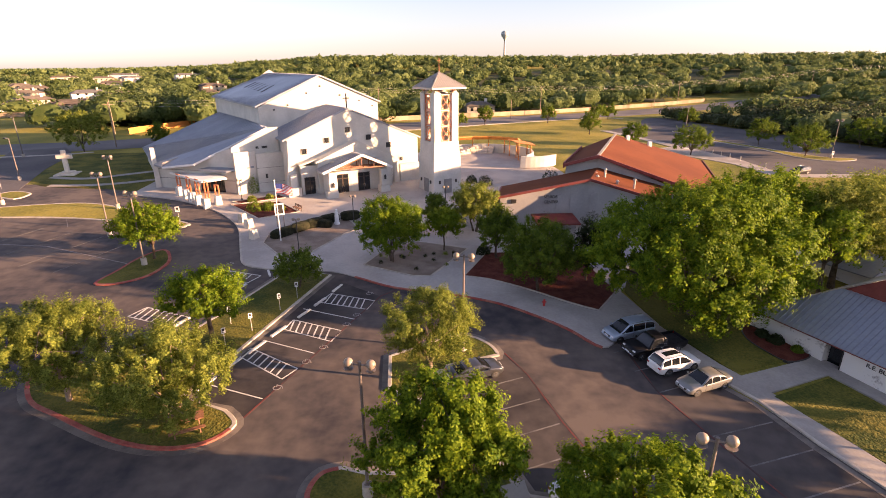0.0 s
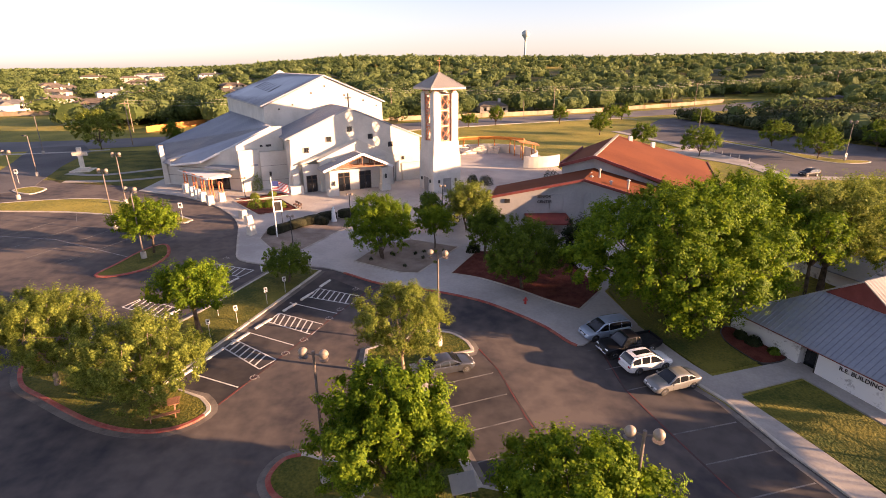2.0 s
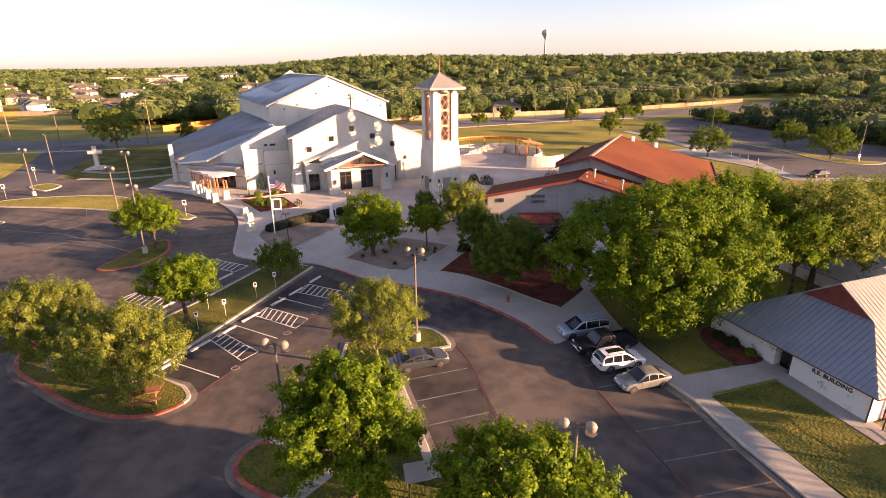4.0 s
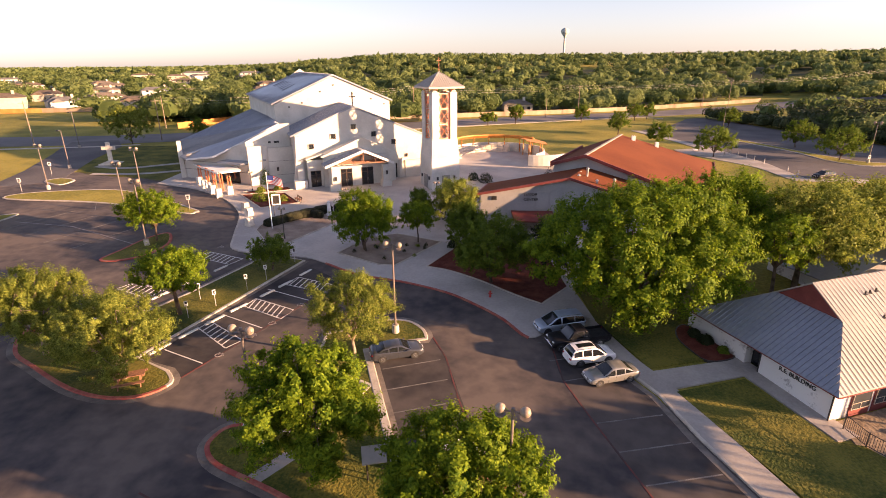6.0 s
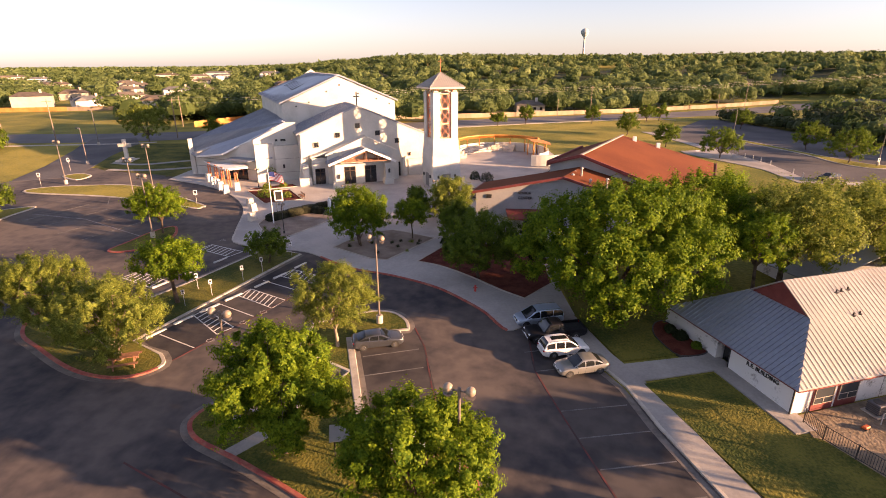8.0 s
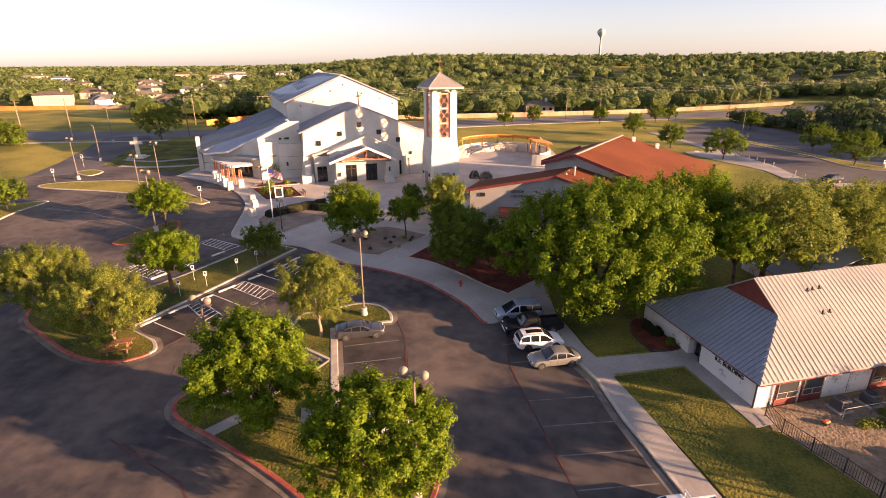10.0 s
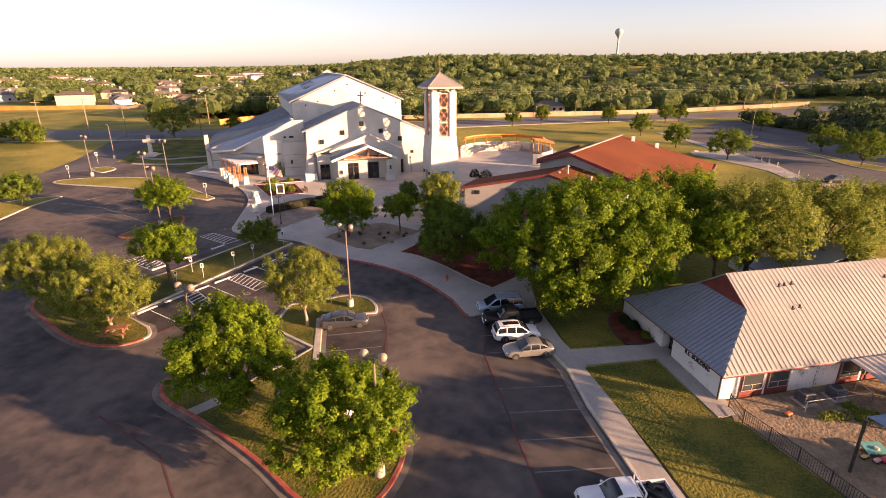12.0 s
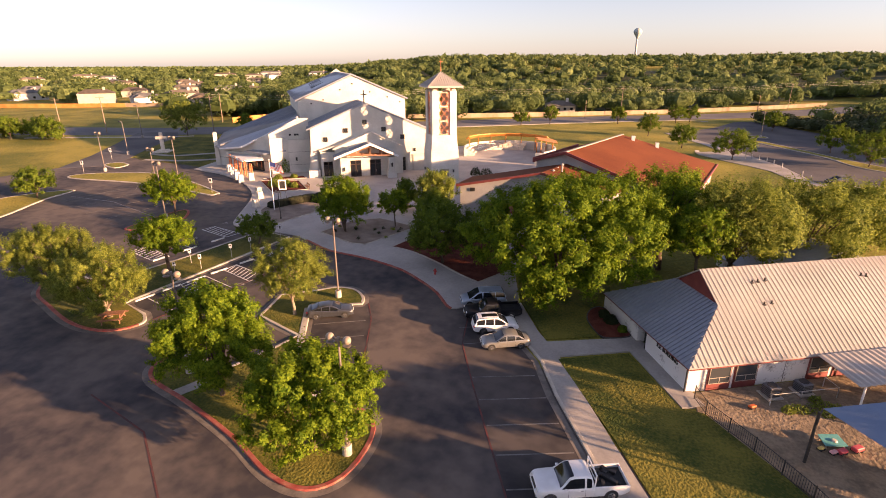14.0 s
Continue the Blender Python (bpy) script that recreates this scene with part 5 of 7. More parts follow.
def fence_y(x):
    """The line along which the woods begin, behind the road and its fence."""
    if x > -14:
        return 222 + (x + 14) * 0.54
    if x > -135:
        return 190
    return 236


def clear(x, y):
    """True where no woods stand: campus, roads, fields and gardens."""
    if 118 < x < 215 and 235 < y < fence_y(x) + 4:
        return True
    if x > 128:
        return y < 310 and (x - 97) * 0.93 + (y - 205) * 0.37 < 6
    return y < fence_y(x) + 4


def houses_near(x, y):
    """True on a house's plot and in the open strip before it."""
    for hx, hy, rot, h, w in HOUSES:
        if (x - hx) ** 2 + (y - hy) ** 2 < (w + 6) ** 2:
            return True
        if 0 < hy - y < 0.13 * hy and abs(x - hx - (13 - hx) / hy * (hy - y)) < w + 4:
            return True
    return False


# (x, y, turn, eaves height, half width)
HOUSES = [(-232, 256, -6, 5.6, 9), (-208, 266, 8, 3.2, 8), (-198, 284, 20, 4.4, 9), (-172, 277, 0, 3.0, 12), (-209, 352, 5, 4.6, 10), (-190, 350, 80, 4.2, 7), (-126, 326, 30, 5.2, 6), (-302, 274, 12, 4.4, 10), (-299, 434, 0, 4.8, 10), (-374, 431, 8, 5.2, 12), (-428, 424, -8, 4.6, 13), (-347, 487, 10, 5, 9), (-291, 533, 4, 4.6, 12), (-345, 318, 25, 4.6, 9), (-262, 372, 15, 4, 9), (-260, 318, -12, 4.2, 8), (-537, 592, 10, 6, 12), (-564, 510, 0, 6, 12), (-478, 755, 8, 7, 16), (-420, 800, -10, 7, 20), (-395, 700, 0, 6, 12), (-150, 400, 12, 4.6, 9), (-250, 600, 8, 5, 12), (-620, 640, 0, 7, 16), (-690, 560, 12, 7, 14), (-330, 640, 20, 6, 12),
          (30, 268, 8, 3.2, 7), (330, 900, 4, 8, 18), (420, 980, 0, 8, 16)]
near, mid, far = [], [], []
while len(near) < 600:
    y = wr.uniform(140, 420)
    x = wr.uniform(-1.42, 0.92) * (y + 20)
    if clear(x, y) or houses_near(x, y) or (x < -135 and wr.random() < 0.5):
        continue
    near.append((x, y, wr.uniform(7.5, 12), wr.uniform(5.4, 9.2)))
for i in range(46):
    k = wr.uniform(0, 1)
    near.append((-118 + 40 * k + wr.uniform(-3, 3), 196 + 10 * k + abs(wr.normal(0, 9)), wr.uniform(10.5, 14.5), wr.uniform(4.6, 6.6)))
while len(mid) < 2400:
    y = math.sqrt(wr.uniform(420 ** 2, 1000 ** 2))
    x = wr.uniform(-1.42, 0.92) * (y + 20)
    if houses_near(x, y) or (x / y < -0.42 and wr.random() < 0.4):
        continue
    mid.append((x, y, wr.uniform(7, 11.5), wr.uniform(5, 8.5)))
while len(far) < 3200:
    y = math.sqrt(wr.uniform(1000 ** 2, 3600 ** 2))
    x = wr.uniform(-1.42, 0.92) * (y + 20)
    far.append((x, y, wr.uniform(7, 13) * 1.1, wr.uniform(11, 19)))
woods("woodland", near, LEAF_WOOD, "dense mixed green and olive trees beyond the road", 5, 400, 0.80)
woods("far_woodland", mid, LEAF_WOOD, "rolling green woodland behind the church", 6, 120, 1.45, 7)
woods("horizon_woodland", far, LEAF_WOOD, "hazy green woodland on the horizon", 7, 16, 4.0, 5)
# dark floor under the near woods
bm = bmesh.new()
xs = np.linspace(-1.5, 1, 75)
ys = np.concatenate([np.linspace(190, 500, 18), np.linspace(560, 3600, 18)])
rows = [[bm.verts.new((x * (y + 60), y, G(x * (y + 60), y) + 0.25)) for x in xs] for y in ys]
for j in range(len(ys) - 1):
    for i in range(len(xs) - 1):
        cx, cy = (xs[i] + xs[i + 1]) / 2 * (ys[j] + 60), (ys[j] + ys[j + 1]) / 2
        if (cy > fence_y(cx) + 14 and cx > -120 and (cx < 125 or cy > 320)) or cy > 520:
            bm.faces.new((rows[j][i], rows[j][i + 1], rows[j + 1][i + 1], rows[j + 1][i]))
tagged(part("woodland_floor", bm, UNDER, None), "dark ground under the woods", "ground", kind="structure")
# dark evergreen thicket along the eastern car park
thick = []
for i in range(170):
    k, d = wr.uniform(-0.05, 1.25), abs(wr.normal(0, 5)) + 2
    thick.append((109 + 24 * k + 0.96 * d, 232 - 88 * k + 0.26 * d, wr.uniform(3.5, 6.0), wr.uniform(2.2, 3.4)))
for i in range(260):
    k, d = wr.uniform(0.3, 1.35), wr.uniform(14, 72)
    thick.append((109 + 24 * k + 0.96 * d, 232 - 88 * k + 0.26 * d, wr.uniform(7, 11), wr.uniform(4, 6)))
woods("evergreen_thicket", thick, LEAF_DARK, "dark dense evergreen thicket along the car park", 8, 170, 1.15, 7)

# ---------------------------------------------------------------- roads and houses beyond
ribbon("road", [(-420, 112), (-300, 118), (-200, 130), (-130, 139), (-95, 149), (-60, 168), (0, 206), (45, 234), (90, 257), (140, 279), (250, 330), (400, 380)], 20, 0.05, ROADM, "pale grey two-lane road behind the church")
ribbon("verge_path", [(-130, 122.5), (-95, 133), (-84, 139)], 1.6, 0.08, KERB, "pale concrete roadside path", "pavement")
ribbon("verge_path", [(-70, 148), (0, 192), (40, 217), (80, 238), (92, 236)], 1.6, 0.08, KERB, "pale concrete roadside path", "pavement")
sheet("drive", [(-84.4, 90), (-88.7, 104.2), (-96, 121), (-106, 141), (-96, 147), (-86.6, 135), (-81.8, 116.8), (-77.2, 104.6), (-74, 96)], 0.06, LOTM, "worn asphalt drive from the car park to the road", "road")
lot2 = sheet("parking_lot", [(69.5, 190), (75.6, 165), (79.9, 144), (82.3, 129), (83.2, 113), (97, 112.8), (140, 110), (170, 102), (170, 120), (134, 146), (129, 165), (123, 183), (119, 205), (115, 226), (110, 240), (102, 236), (88, 212)], 0.06, LOTM, "worn grey asphalt car park beside the lawn", "parking lot")
for pts in ([(89, 176), (91, 170), (95, 158), (98.6, 145), (99.4, 133), (103, 126.5), (110, 126.5), (112, 129), (106, 132), (101, 146), (97.4, 160), (92.5, 176)], [(112, 147), (116, 146), (117, 149), (113, 150)], [(92, 186), (97, 184), (98, 188), (94, 190)]):
    i2 = sheet("grass_island", smooth(pts, 3), 0.16, DRYGRASS, "kerbed grass island in the far car park", "traffic island")
    kerb("kerb", smooth(pts, 3), KERB, i2, True, 0.4, 0.18)
sheet("footpath", [(66.2, 190), (72.2, 165), (74.5, 150), (66.5, 146.5), (66.5, 142), (72, 131), (77.5, 122.5), (79.4, 110.2), (96, 109.2), (140, 106), (140, 109.4), (97, 112.4), (82.9, 112.6), (82, 129), (79.6, 144), (75.3, 165), (69.2, 190)], 0.12, CONC, "pale concrete footpath beside the far car park", "pavement")
for x, y in ((76.7, 138.4), (78.4, 139), (79.6, 137.2), (80.4, 134.4), (80.9, 131.2), (81.2, 127), (82.3, 118.6), (82.4, 114.7)):
    post = thing("bollard", pose(x, y, G(x, y) + 0.1), "short pale steel bollard on the footpath", "bollard", "bollards along the footpath")
    bm = bmesh.new()
    bar(bm, (0, 0, 0), (0, 0, 1.1), 0.1, 10)
    bmesh.ops.create_uvsphere(bm, u_segments=10, v_segments=6, radius=0.1, matrix=Matrix.Translation((0, 0, 1.1)))
    part("post", bm, PALEPOLE, post)


def fence_run(pts, material, label, h=1.9, name="fence"):
    """A close-boarded fence along a line, with posts and boards."""
    f = thing(name, pose(0, 0, 0), label, "fence")
    for p, q in zip(pts, pts[1:]):
        p, q = Vector(p), Vector(q)
        n = max(1, round((q - p).length / 2.4))
        for i in range(n):
            a, b = p.lerp(q, i / n), p.lerp(q, (i + 1) / n)
            bm = bmesh.new()
            za, zb = G(a.x, a.y), G(b.x, b.y)
            beam(bm, (a.x, a.y, za + h / 2), (b.x, b.y, zb + h / 2), 0.06, h * random.uniform(0.97, 1.03))
            part("panel", bm, material, f)


fence_run([(-60, 196), (-14, 221), (23, 239), (75, 268), (110, 286), (169, 312)], FENCEW, "weathered pale cedar fence along the road")
fence_run([(-94, 176), (-90, 190), (-84, 204)], FENCEO, "orange-stained cedar fence beside the trees", 2.0)
fence_run([(-300, 208), (-246, 217), (-193, 233)], FENCEO, "reddish cedar fence behind the field", 2.0)
fence_run([(-193, 233), (-170, 238), (-130, 240)], FENCEW, "weathered grey cedar fence behind the field", 2.0)

ROOFS = [mat("shingle_brown", (0.09, 0.072, 0.058), (0.14, 0.11, 0.088), 0.5, 3, 0.9), mat("shingle_grey", (0.11, 0.107, 0.105), (0.17, 0.163, 0.158), 0.5, 3, 0.9), mat("shingle_tan", (0.13, 0.105, 0.082), (0.18, 0.148, 0.118), 0.5, 3, 0.9)]
HWALLS = [mat("cream_siding", (0.40, 0.35, 0.28), (0.46, 0.41, 0.33), 0.4, 5, 0.85), mat("white_siding", (0.50, 0.48, 0.45), (0.56, 0.54, 0.50), 0.4, 5, 0.85), mat("pale_brick", (0.33, 0.29, 0.24), (0.40, 0.36, 0.30), 0.4, 5, 0.9)]


def house(x, y, rot, h, w, i):
    d = 5.2 + (i * 3 % 3) * 0.7
    t = thing("house", pose(x, y, G(x, y), 0, 0, rot), ("cream", "white", "pale brick")[i % 3] + " suburban house with a shingled roof", "house", "houses among the trees")
    bm = bmesh.new()
    box(bm, -w, w, -d, d, -1.5, h)
    part("wall", bm, HWALLS[i % 3], t)
    bm = bmesh.new()
    e, r = 0.5, d * 0.42
    vs = [bm.verts.new(p) for p in ((-w - e, -d - e, h), (w + e, -d - e, h), (w + e, d + e, h), (-w - e, d + e, h), (-w + d * 0.7, 0, h + r), (w - d * 0.7, 0, h + r))]
    for f in ((0, 1, 5, 4), (1, 2, 5), (2, 3, 4, 5), (3, 0, 4), (3, 2, 1, 0)):
        bm.faces.new([vs[k] for k in f])
    part("roof", bm, ROOFS[i % 3], t)
    bm = bmesh.new()
    box(bm, w * 0.4, w * 0.4 + 1.2, -d * 0.3, -d * 0.3 + 1.0, h, h + r + 1.2)
    part("chimney", bm, HWALLS[(i + 2) % 3], t)
    for k in range(4 if i else 0):
        u = -w + (k + 0.6) * w / 2.2
        for z in ([1.0] if h < 4.5 else [1.0, 3.7]):
            bm = bmesh.new()
            box(bm, u, u + 1.3, -d - 0.06, -d + 0.05, z, z + 1.3)
            part("window", bm, GLASS, t)
    if i % 2:
        bm = bmesh.new()
        box(bm, -w * 0.9, -w * 0.15, -d - 3, -d, -1, h - 0.2)
        part("garage", bm, HWALLS[i % 3], t)
        bm = bmesh.new()
        c = -w * 0.525
        vs = [bm.verts.new(p) for p in ((-w * 0.95, -d - 3.4, h - 0.25), (-w * 0.1, -d - 3.4, h - 0.25), (c, -d - 3.4, h + 1.6), (-w * 0.95, 0, h - 0.25), (-w * 0.1, 0, h - 0.25), (c, 0, h + 1.6))]
        for f in ((0, 1, 2), (3, 5, 4), (0, 2, 5, 3), (1, 4, 5, 2), (0, 3, 4, 1)):
            bm.faces.new([vs[k] for k in f])
        part("garage_roof", bm, ROOFS[i % 3], t)


for i, (x, y, rot, h, w) in enumerate(HOUSES):
    house(x, y, rot + math.degrees(math.atan2(y, 13 - x)) * -1 + 90 if x < 0 else rot, h, w, i)

# water tower on the hill
wt = thing("water_tower", pose(181.5, 1181, G(181.5, 1181)), "pale green-grey water tower on a single stem", "water tower")
bm = bmesh.new()
top = 86.5 - G(181.5, 1181)
bar(bm, (0, 0, 0), (0, 0, top - 6), 2.6, 16, 1.6)
part("stem", bm, PALEPOLE, wt)
bm = bmesh.new()
rings = [(1.7, -13.0), (2.6, -10.5), (4.6, -7.4), (7.2, -4.2), (8.3, -1.4), (8.4, 0.8), (7.6, 3.2), (5.6, 5.4), (2.8, 6.7), (0.3, 7.1)]
loops = [[bm.verts.new((r * math.cos(k * math.pi / 12), r * math.sin(k * math.pi / 12), top + z)) for k in range(24)] for r, z in rings]
for lo, hi in zip(loops, loops[1:]):
    for k in range(24):
        bm.faces.new((lo[k], lo[(k + 1) % 24], hi[(k + 1) % 24], hi[k]))
bm.faces.new(loops[0][::-1]), bm.faces.new(loops[-1])
part("tank", bm, mat("pale_tank_paint", (0.40, 0.44, 0.42), (0.46, 0.50, 0.48), 0.05, 1, 0.6), wt, smooth=True)

# ---------------------------------------------------------------- lamps, poles, signs
def lamp(x, y, h, rot=-15, dz=0.0, kind="double"):
    t = thing("lamp_post", pose(x, y, G(x, y) + dz, 0, 0, rot), "tall brown pole with two tan globe lamps on a concrete foot" if kind == "double" else "tall brown pole with a box lamp on a concrete foot", "street lamp", "car park lamps")
    bm = bmesh.new()
    bar(bm, (0, 0, -0.2), (0, 0, 0.85), 0.36, 16, 0.34)
    part("foot", bm, KERB, t, "pale concrete foot")
    bm = bmesh.new()
    bar(bm, (0, 0, 0.8), (0, 0, h), 0.11, 10, 0.075), box(bm, -0.16, 0.16, -0.16, 0.16, 0.85, 0.92)
    part("pole", bm, POLE, t)
    bm = bmesh.new()
    if kind == "double":
        bar(bm, (-0.6, 0, h - 0.1), (0.6, 0, h - 0.1), 0.05, 8), bar(bm, (0, 0, h - 0.2), (0, 0, h + 0.12), 0.1, 8)
        part("arm", bm, POLE, t)
        for s in (-1, 1):
            bm = bmesh.new()
            bmesh.ops.create_uvsphere(bm, u_segments=16, v_segments=10, radius=0.29, matrix=Matrix.Translation((s * 0.66, 0, h - 0.02)))
            g = part("globe", bm, GLOBE, t, smooth=True)
            bm = bmesh.new()
            bar(bm, (s * 0.66, 0, h - 0.48), (s * 0.66, 0, h - 0.36), 0.2, 12, 0.3)
            part("collar", bm, POLE, g)
    else:
        bar(bm, (0, 0, h - 0.1), (0.7, 0, h), 0.05, 8)
        part("arm", bm, POLE, t)
        bm = bmesh.new()
        box(bm, 0.5, 1.3, -0.25, 0.25, h - 0.12, h + 0.14, bevel=0.03)
        part("lamp_head", bm, DARK, t)


for x, y, h, dz in ((-2.45, 25.6, 9.5, 0.15), (4.8, 42.1, 9.3, 0.15), (14.9, 19.2, 9.3, 0.15), (-34.2, 62.9, 9.3, 0.15), (-50.3, 87.2, 8.8, 0.15), (-71.4, 90.2, 8.6, 0.0), (107, 130, 9.6, 0.1), (-44.5, 74.0, 9.2, 0.0)):
    lamp(x, y, h, -12, dz)
for x, y, h in ((-80.6, 107.6, 8.4), (-96, 131, 9.5), (96, 186, 8.5)):
    lamp(x, y, h, 160, 0.0, "single")
# slender plaza lamps
for x, y, h in ((-9.7, 79.6, 4.2), (-15.6, 66.9, 4.6), (5.2, 86.0, 4.0), (-31.2, 92.2, 3.6)):
    t = thing("plaza_lamp", pose(x, y, G(x, y) + 0.15), "slender dark plaza lamp with twin small heads", "street lamp", "plaza lamps")
    bm = bmesh.new()
    bar(bm, (0, 0, -0.1), (0, 0, h), 0.06, 8), bar(bm, (0, 0, 0), (0, 0, 0.4), 0.12, 8)
    part("pole", bm, DARK, t)
    for s in (-1, 1):
        bm = bmesh.new()
        bmesh.ops.create_uvsphere(bm, u_segments=10, v_segments=8, radius=0.22, matrix=Matrix.Translation((s * 0.35, 0, h)))
        beam(bm, (0, 0, h - 0.1), (s * 0.35, 0, h - 0.1), 0.05, 0.05)
        part("lamp_head", bm, GLOBE, t)
# flagpole and flag
fp = thing("flagpole", pose(-19.1, 71.2, G(-19.1, 71.2) + 0.15), "white flagpole with a striped flag hanging in light wind", "flagpole")
bm = bmesh.new()
bar(bm, (0, 0, -0.1), (0, 0, 8.7), 0.09, 10, 0.05), bmesh.ops.create_uvsphere(bm, u_segments=10, v_segments=6, radius=0.11, matrix=Matrix.Translation((0, 0, 8.75)))
part("pole", bm, WHITE, fp)
FLAGS = {"red": mat("flag_red", (0.45, 0.03, 0.04), (0.55, 0.05, 0.06), 3, 20, 0.8), "white": mat("flag_white", (0.7, 0.7, 0.7), (0.76, 0.76, 0.76), 3, 20, 0.8), "blue": mat("flag_blue", (0.03, 0.05, 0.20), (0.05, 0.07, 0.26), 3, 20, 0.8)}


def flag_point(u, w):
    return (0.1 + 2.3 * u, 0.22 * math.sin(5 * u + 2 * w) * u, 8.35 - 1.35 * w - 0.55 * u * u)


for k in range(13):
    bm = bmesh.new()
    u0 = 0.4 if k < 7 else 0.0
    g = [[bm.verts.new(flag_point(u0 + (1 - u0) * i / 10, w)) for i in range(11)] for w in (k / 13, (k + 1) / 13)]
    for i in range(10):
        bm.faces.new((g[0][i], g[0][i + 1], g[1][i + 1], g[1][i]))
    part("stripe", bm, FLAGS["red" if k % 2 == 0 else "white"], fp)
bm = bmesh.new()
g = [[bm.verts.new(flag_point(0.4 * i / 5, 7 / 13 * j / 4)) for i in range(6)] for j in range(5)]
for j in range(4):
    for i in range(5):
        bm.faces.new((g[j][i], g[j][i + 1], g[j + 1][i + 1], g[j + 1][i]))
part("canton", bm, FLAGS["blue"], fp, "dark blue flag canton")


def post_sign(x, y, h, rot, dz=0.15, w=0.18, hh=0.28):
    t = thing("parking_sign", pose(x, y, G(x, y) + dz, 0, 0, rot), "small white parking sign on a thin steel post", "sign", "parking signs")
    bm = bmesh.new()
    bar(bm, (0, 0, -0.2), (0, 0, h), 0.035, 6)
    part("post", bm, PALEPOLE, t)
    bm = bmesh.new()
    box(bm, -w, w, -0.06, -0.03, h - 2 * hh, h, bevel=0.008)
    p = part("plate", bm, WHITE, t)
    bm = bmesh.new()
    box(bm, -w * 0.6, w * 0.6, -0.075, -0.058, h - hh * 1.2, h - hh * 0.3), box(bm, -w * 0.7, w * 0.7, -0.075, -0.058, h - hh * 1.7, h - hh * 1.45)
    part("mark", bm, DARK, p)


for x, y in ((-15.7, 46.0), (-17.3, 43.2), (-14.0, 50.2), (-12.8, 53.0), (-18.2, 47.4), (-11.2, 58.6), (-20.6, 41.6)):
    post_sign(x, y, 1.95, 30)
for x, y, h in ((-75, 88, 2.6), (-79.5, 101, 2.8), (-36.6, 79, 2.8), (106, 128.5, 2.0)):
    post_sign(x, y, h, 10, 0.12, 0.32, 0.42)
# utility poles and wires
def pole(x, y, h, arm=True):
    t = thing("utility_pole", pose(x, y, G(x, y), 0, 0, 25), "weathered wooden utility pole with a crossarm", "utility pole", "utility poles along the road")
    bm = bmesh.new()
    bar(bm, (0, 0, -0.5), (0, 0, h), 0.17, 8, 0.11)
    part("pole", bm, PALEBARK, t)
    if arm:
        bm = bmesh.new()
        beam(bm, (-1.2, 0, h - 0.6), (1.2, 0, h - 0.6), 0.12, 0.14)
        part("crossarm", bm, PALEBARK, t)


UP = [(-250, 112, 11), (-190, 119, 11), (-121.5, 127.5, 11.5), (-114.6, 137.2, 11.8), (-83, 148, 12), (-16, 222, 13), (58, 253, 13), (143, 292, 13), (260, 350, 13), (400, 400, 13)]
for x, y, h in UP:
    pole(x, y, h)
for x, y, h in ((41, 235, 8), (2, 271, 10), (127, 285, 8), (-99, 177, 11)):
    pole(x, y, h, False)
wires = thing("overhead_wires", pose(0, 0, 0), "thin overhead wires sagging between utility poles", "wires")
for (x0, y0, h0), (x1, y1, h1) in zip(UP[4:], UP[5:]):
    for o in (-1.0, 0.0, 1.0):
        bm = bmesh.new()
        a, b = Vector((x0 - 0.4 * o, y0 + 0.9 * o, G(x0, y0) + h0 - 0.5 + 0.7 * o)), Vector((x1 - 0.4 * o, y1 + 0.9 * o, G(x1, y1) + h1 - 0.5 + 0.7 * o))
        for i in range(10):
            s0, s1 = i / 10, (i + 1) / 10
            p, q = a.lerp(b, s0), a.lerp(b, s1)
            p.z -= 6 * s0 * (1 - s0)
            q.z -= 6 * s1 * (1 - s1)
            beam(bm, p, q, 0.022, 0.022)
        part("wire", bm, PALEPOLE, wires)

# ---------------------------------------------------------------- plaza things
def rough_block(bm, w, d, h, rng, m):
    r = bmesh.ops.create_cube(bm, size=1.0)
    vs = r["verts"]
    es = list({e for v in vs for e in v.link_edges})
    bmesh.ops.subdivide_edges(bm, edges=es, cuts=2, use_grid_fill=True)
    for v in bm.verts:
        if not v.tag:
            v.tag = True
            k = 1 - 0.18 * (v.co.z + 0.5)
            v.co = m @ Vector((v.co.x * w * k + rng.normal(0, 0.03), v.co.y * d * k + rng.normal(0, 0.03), (v.co.z + 0.48) * h + rng.normal(0, 0.03)))


for i, (x, y) in enumerate(((-27.2, 80.0), (-25.4, 77.2), (-23.2, 72.3))):
    bm = bmesh.new()
    rough_block(bm, 1.15, 1.0, 1.35, np.random.default_rng(i), Matrix.Rotation(radians(60), 4, "Z"))
    t = part("limestone_block", bm, STONE, None)
    t.matrix_basis = pose(x, y, G(x, y) + 0.15)
    tagged(t, "rough pale limestone block beside the kerb", "stone block", "limestone blocks at the kerb")
# statue on its low plinth
st = bpy.data.meshes.new("statue")
bm = bmesh.new()
for z0, z1, r0, r1 in ((0, 0.3, 0.5, 0.45), (0.3, 1.5, 0.36, 0.30), (1.5, 2.0, 0.30, 0.24), (2.0, 2.15, 0.2, 0.1)):
    bar(bm, (0, 0, z0), (0, 0, z1), r0, 12, r1)
bmesh.ops.create_uvsphere(bm, u_segments=12, v_segments=8, radius=0.2, matrix=Matrix.Translation((0, 0, 2.25)))
t = part("statue", bm, WHITE, None)
t.matrix_basis = pose(-12.2, 78.6, G(-12.2, 78.6) + 0.15)
tagged(t, "plain pale stone statue on the plaza", "statue")


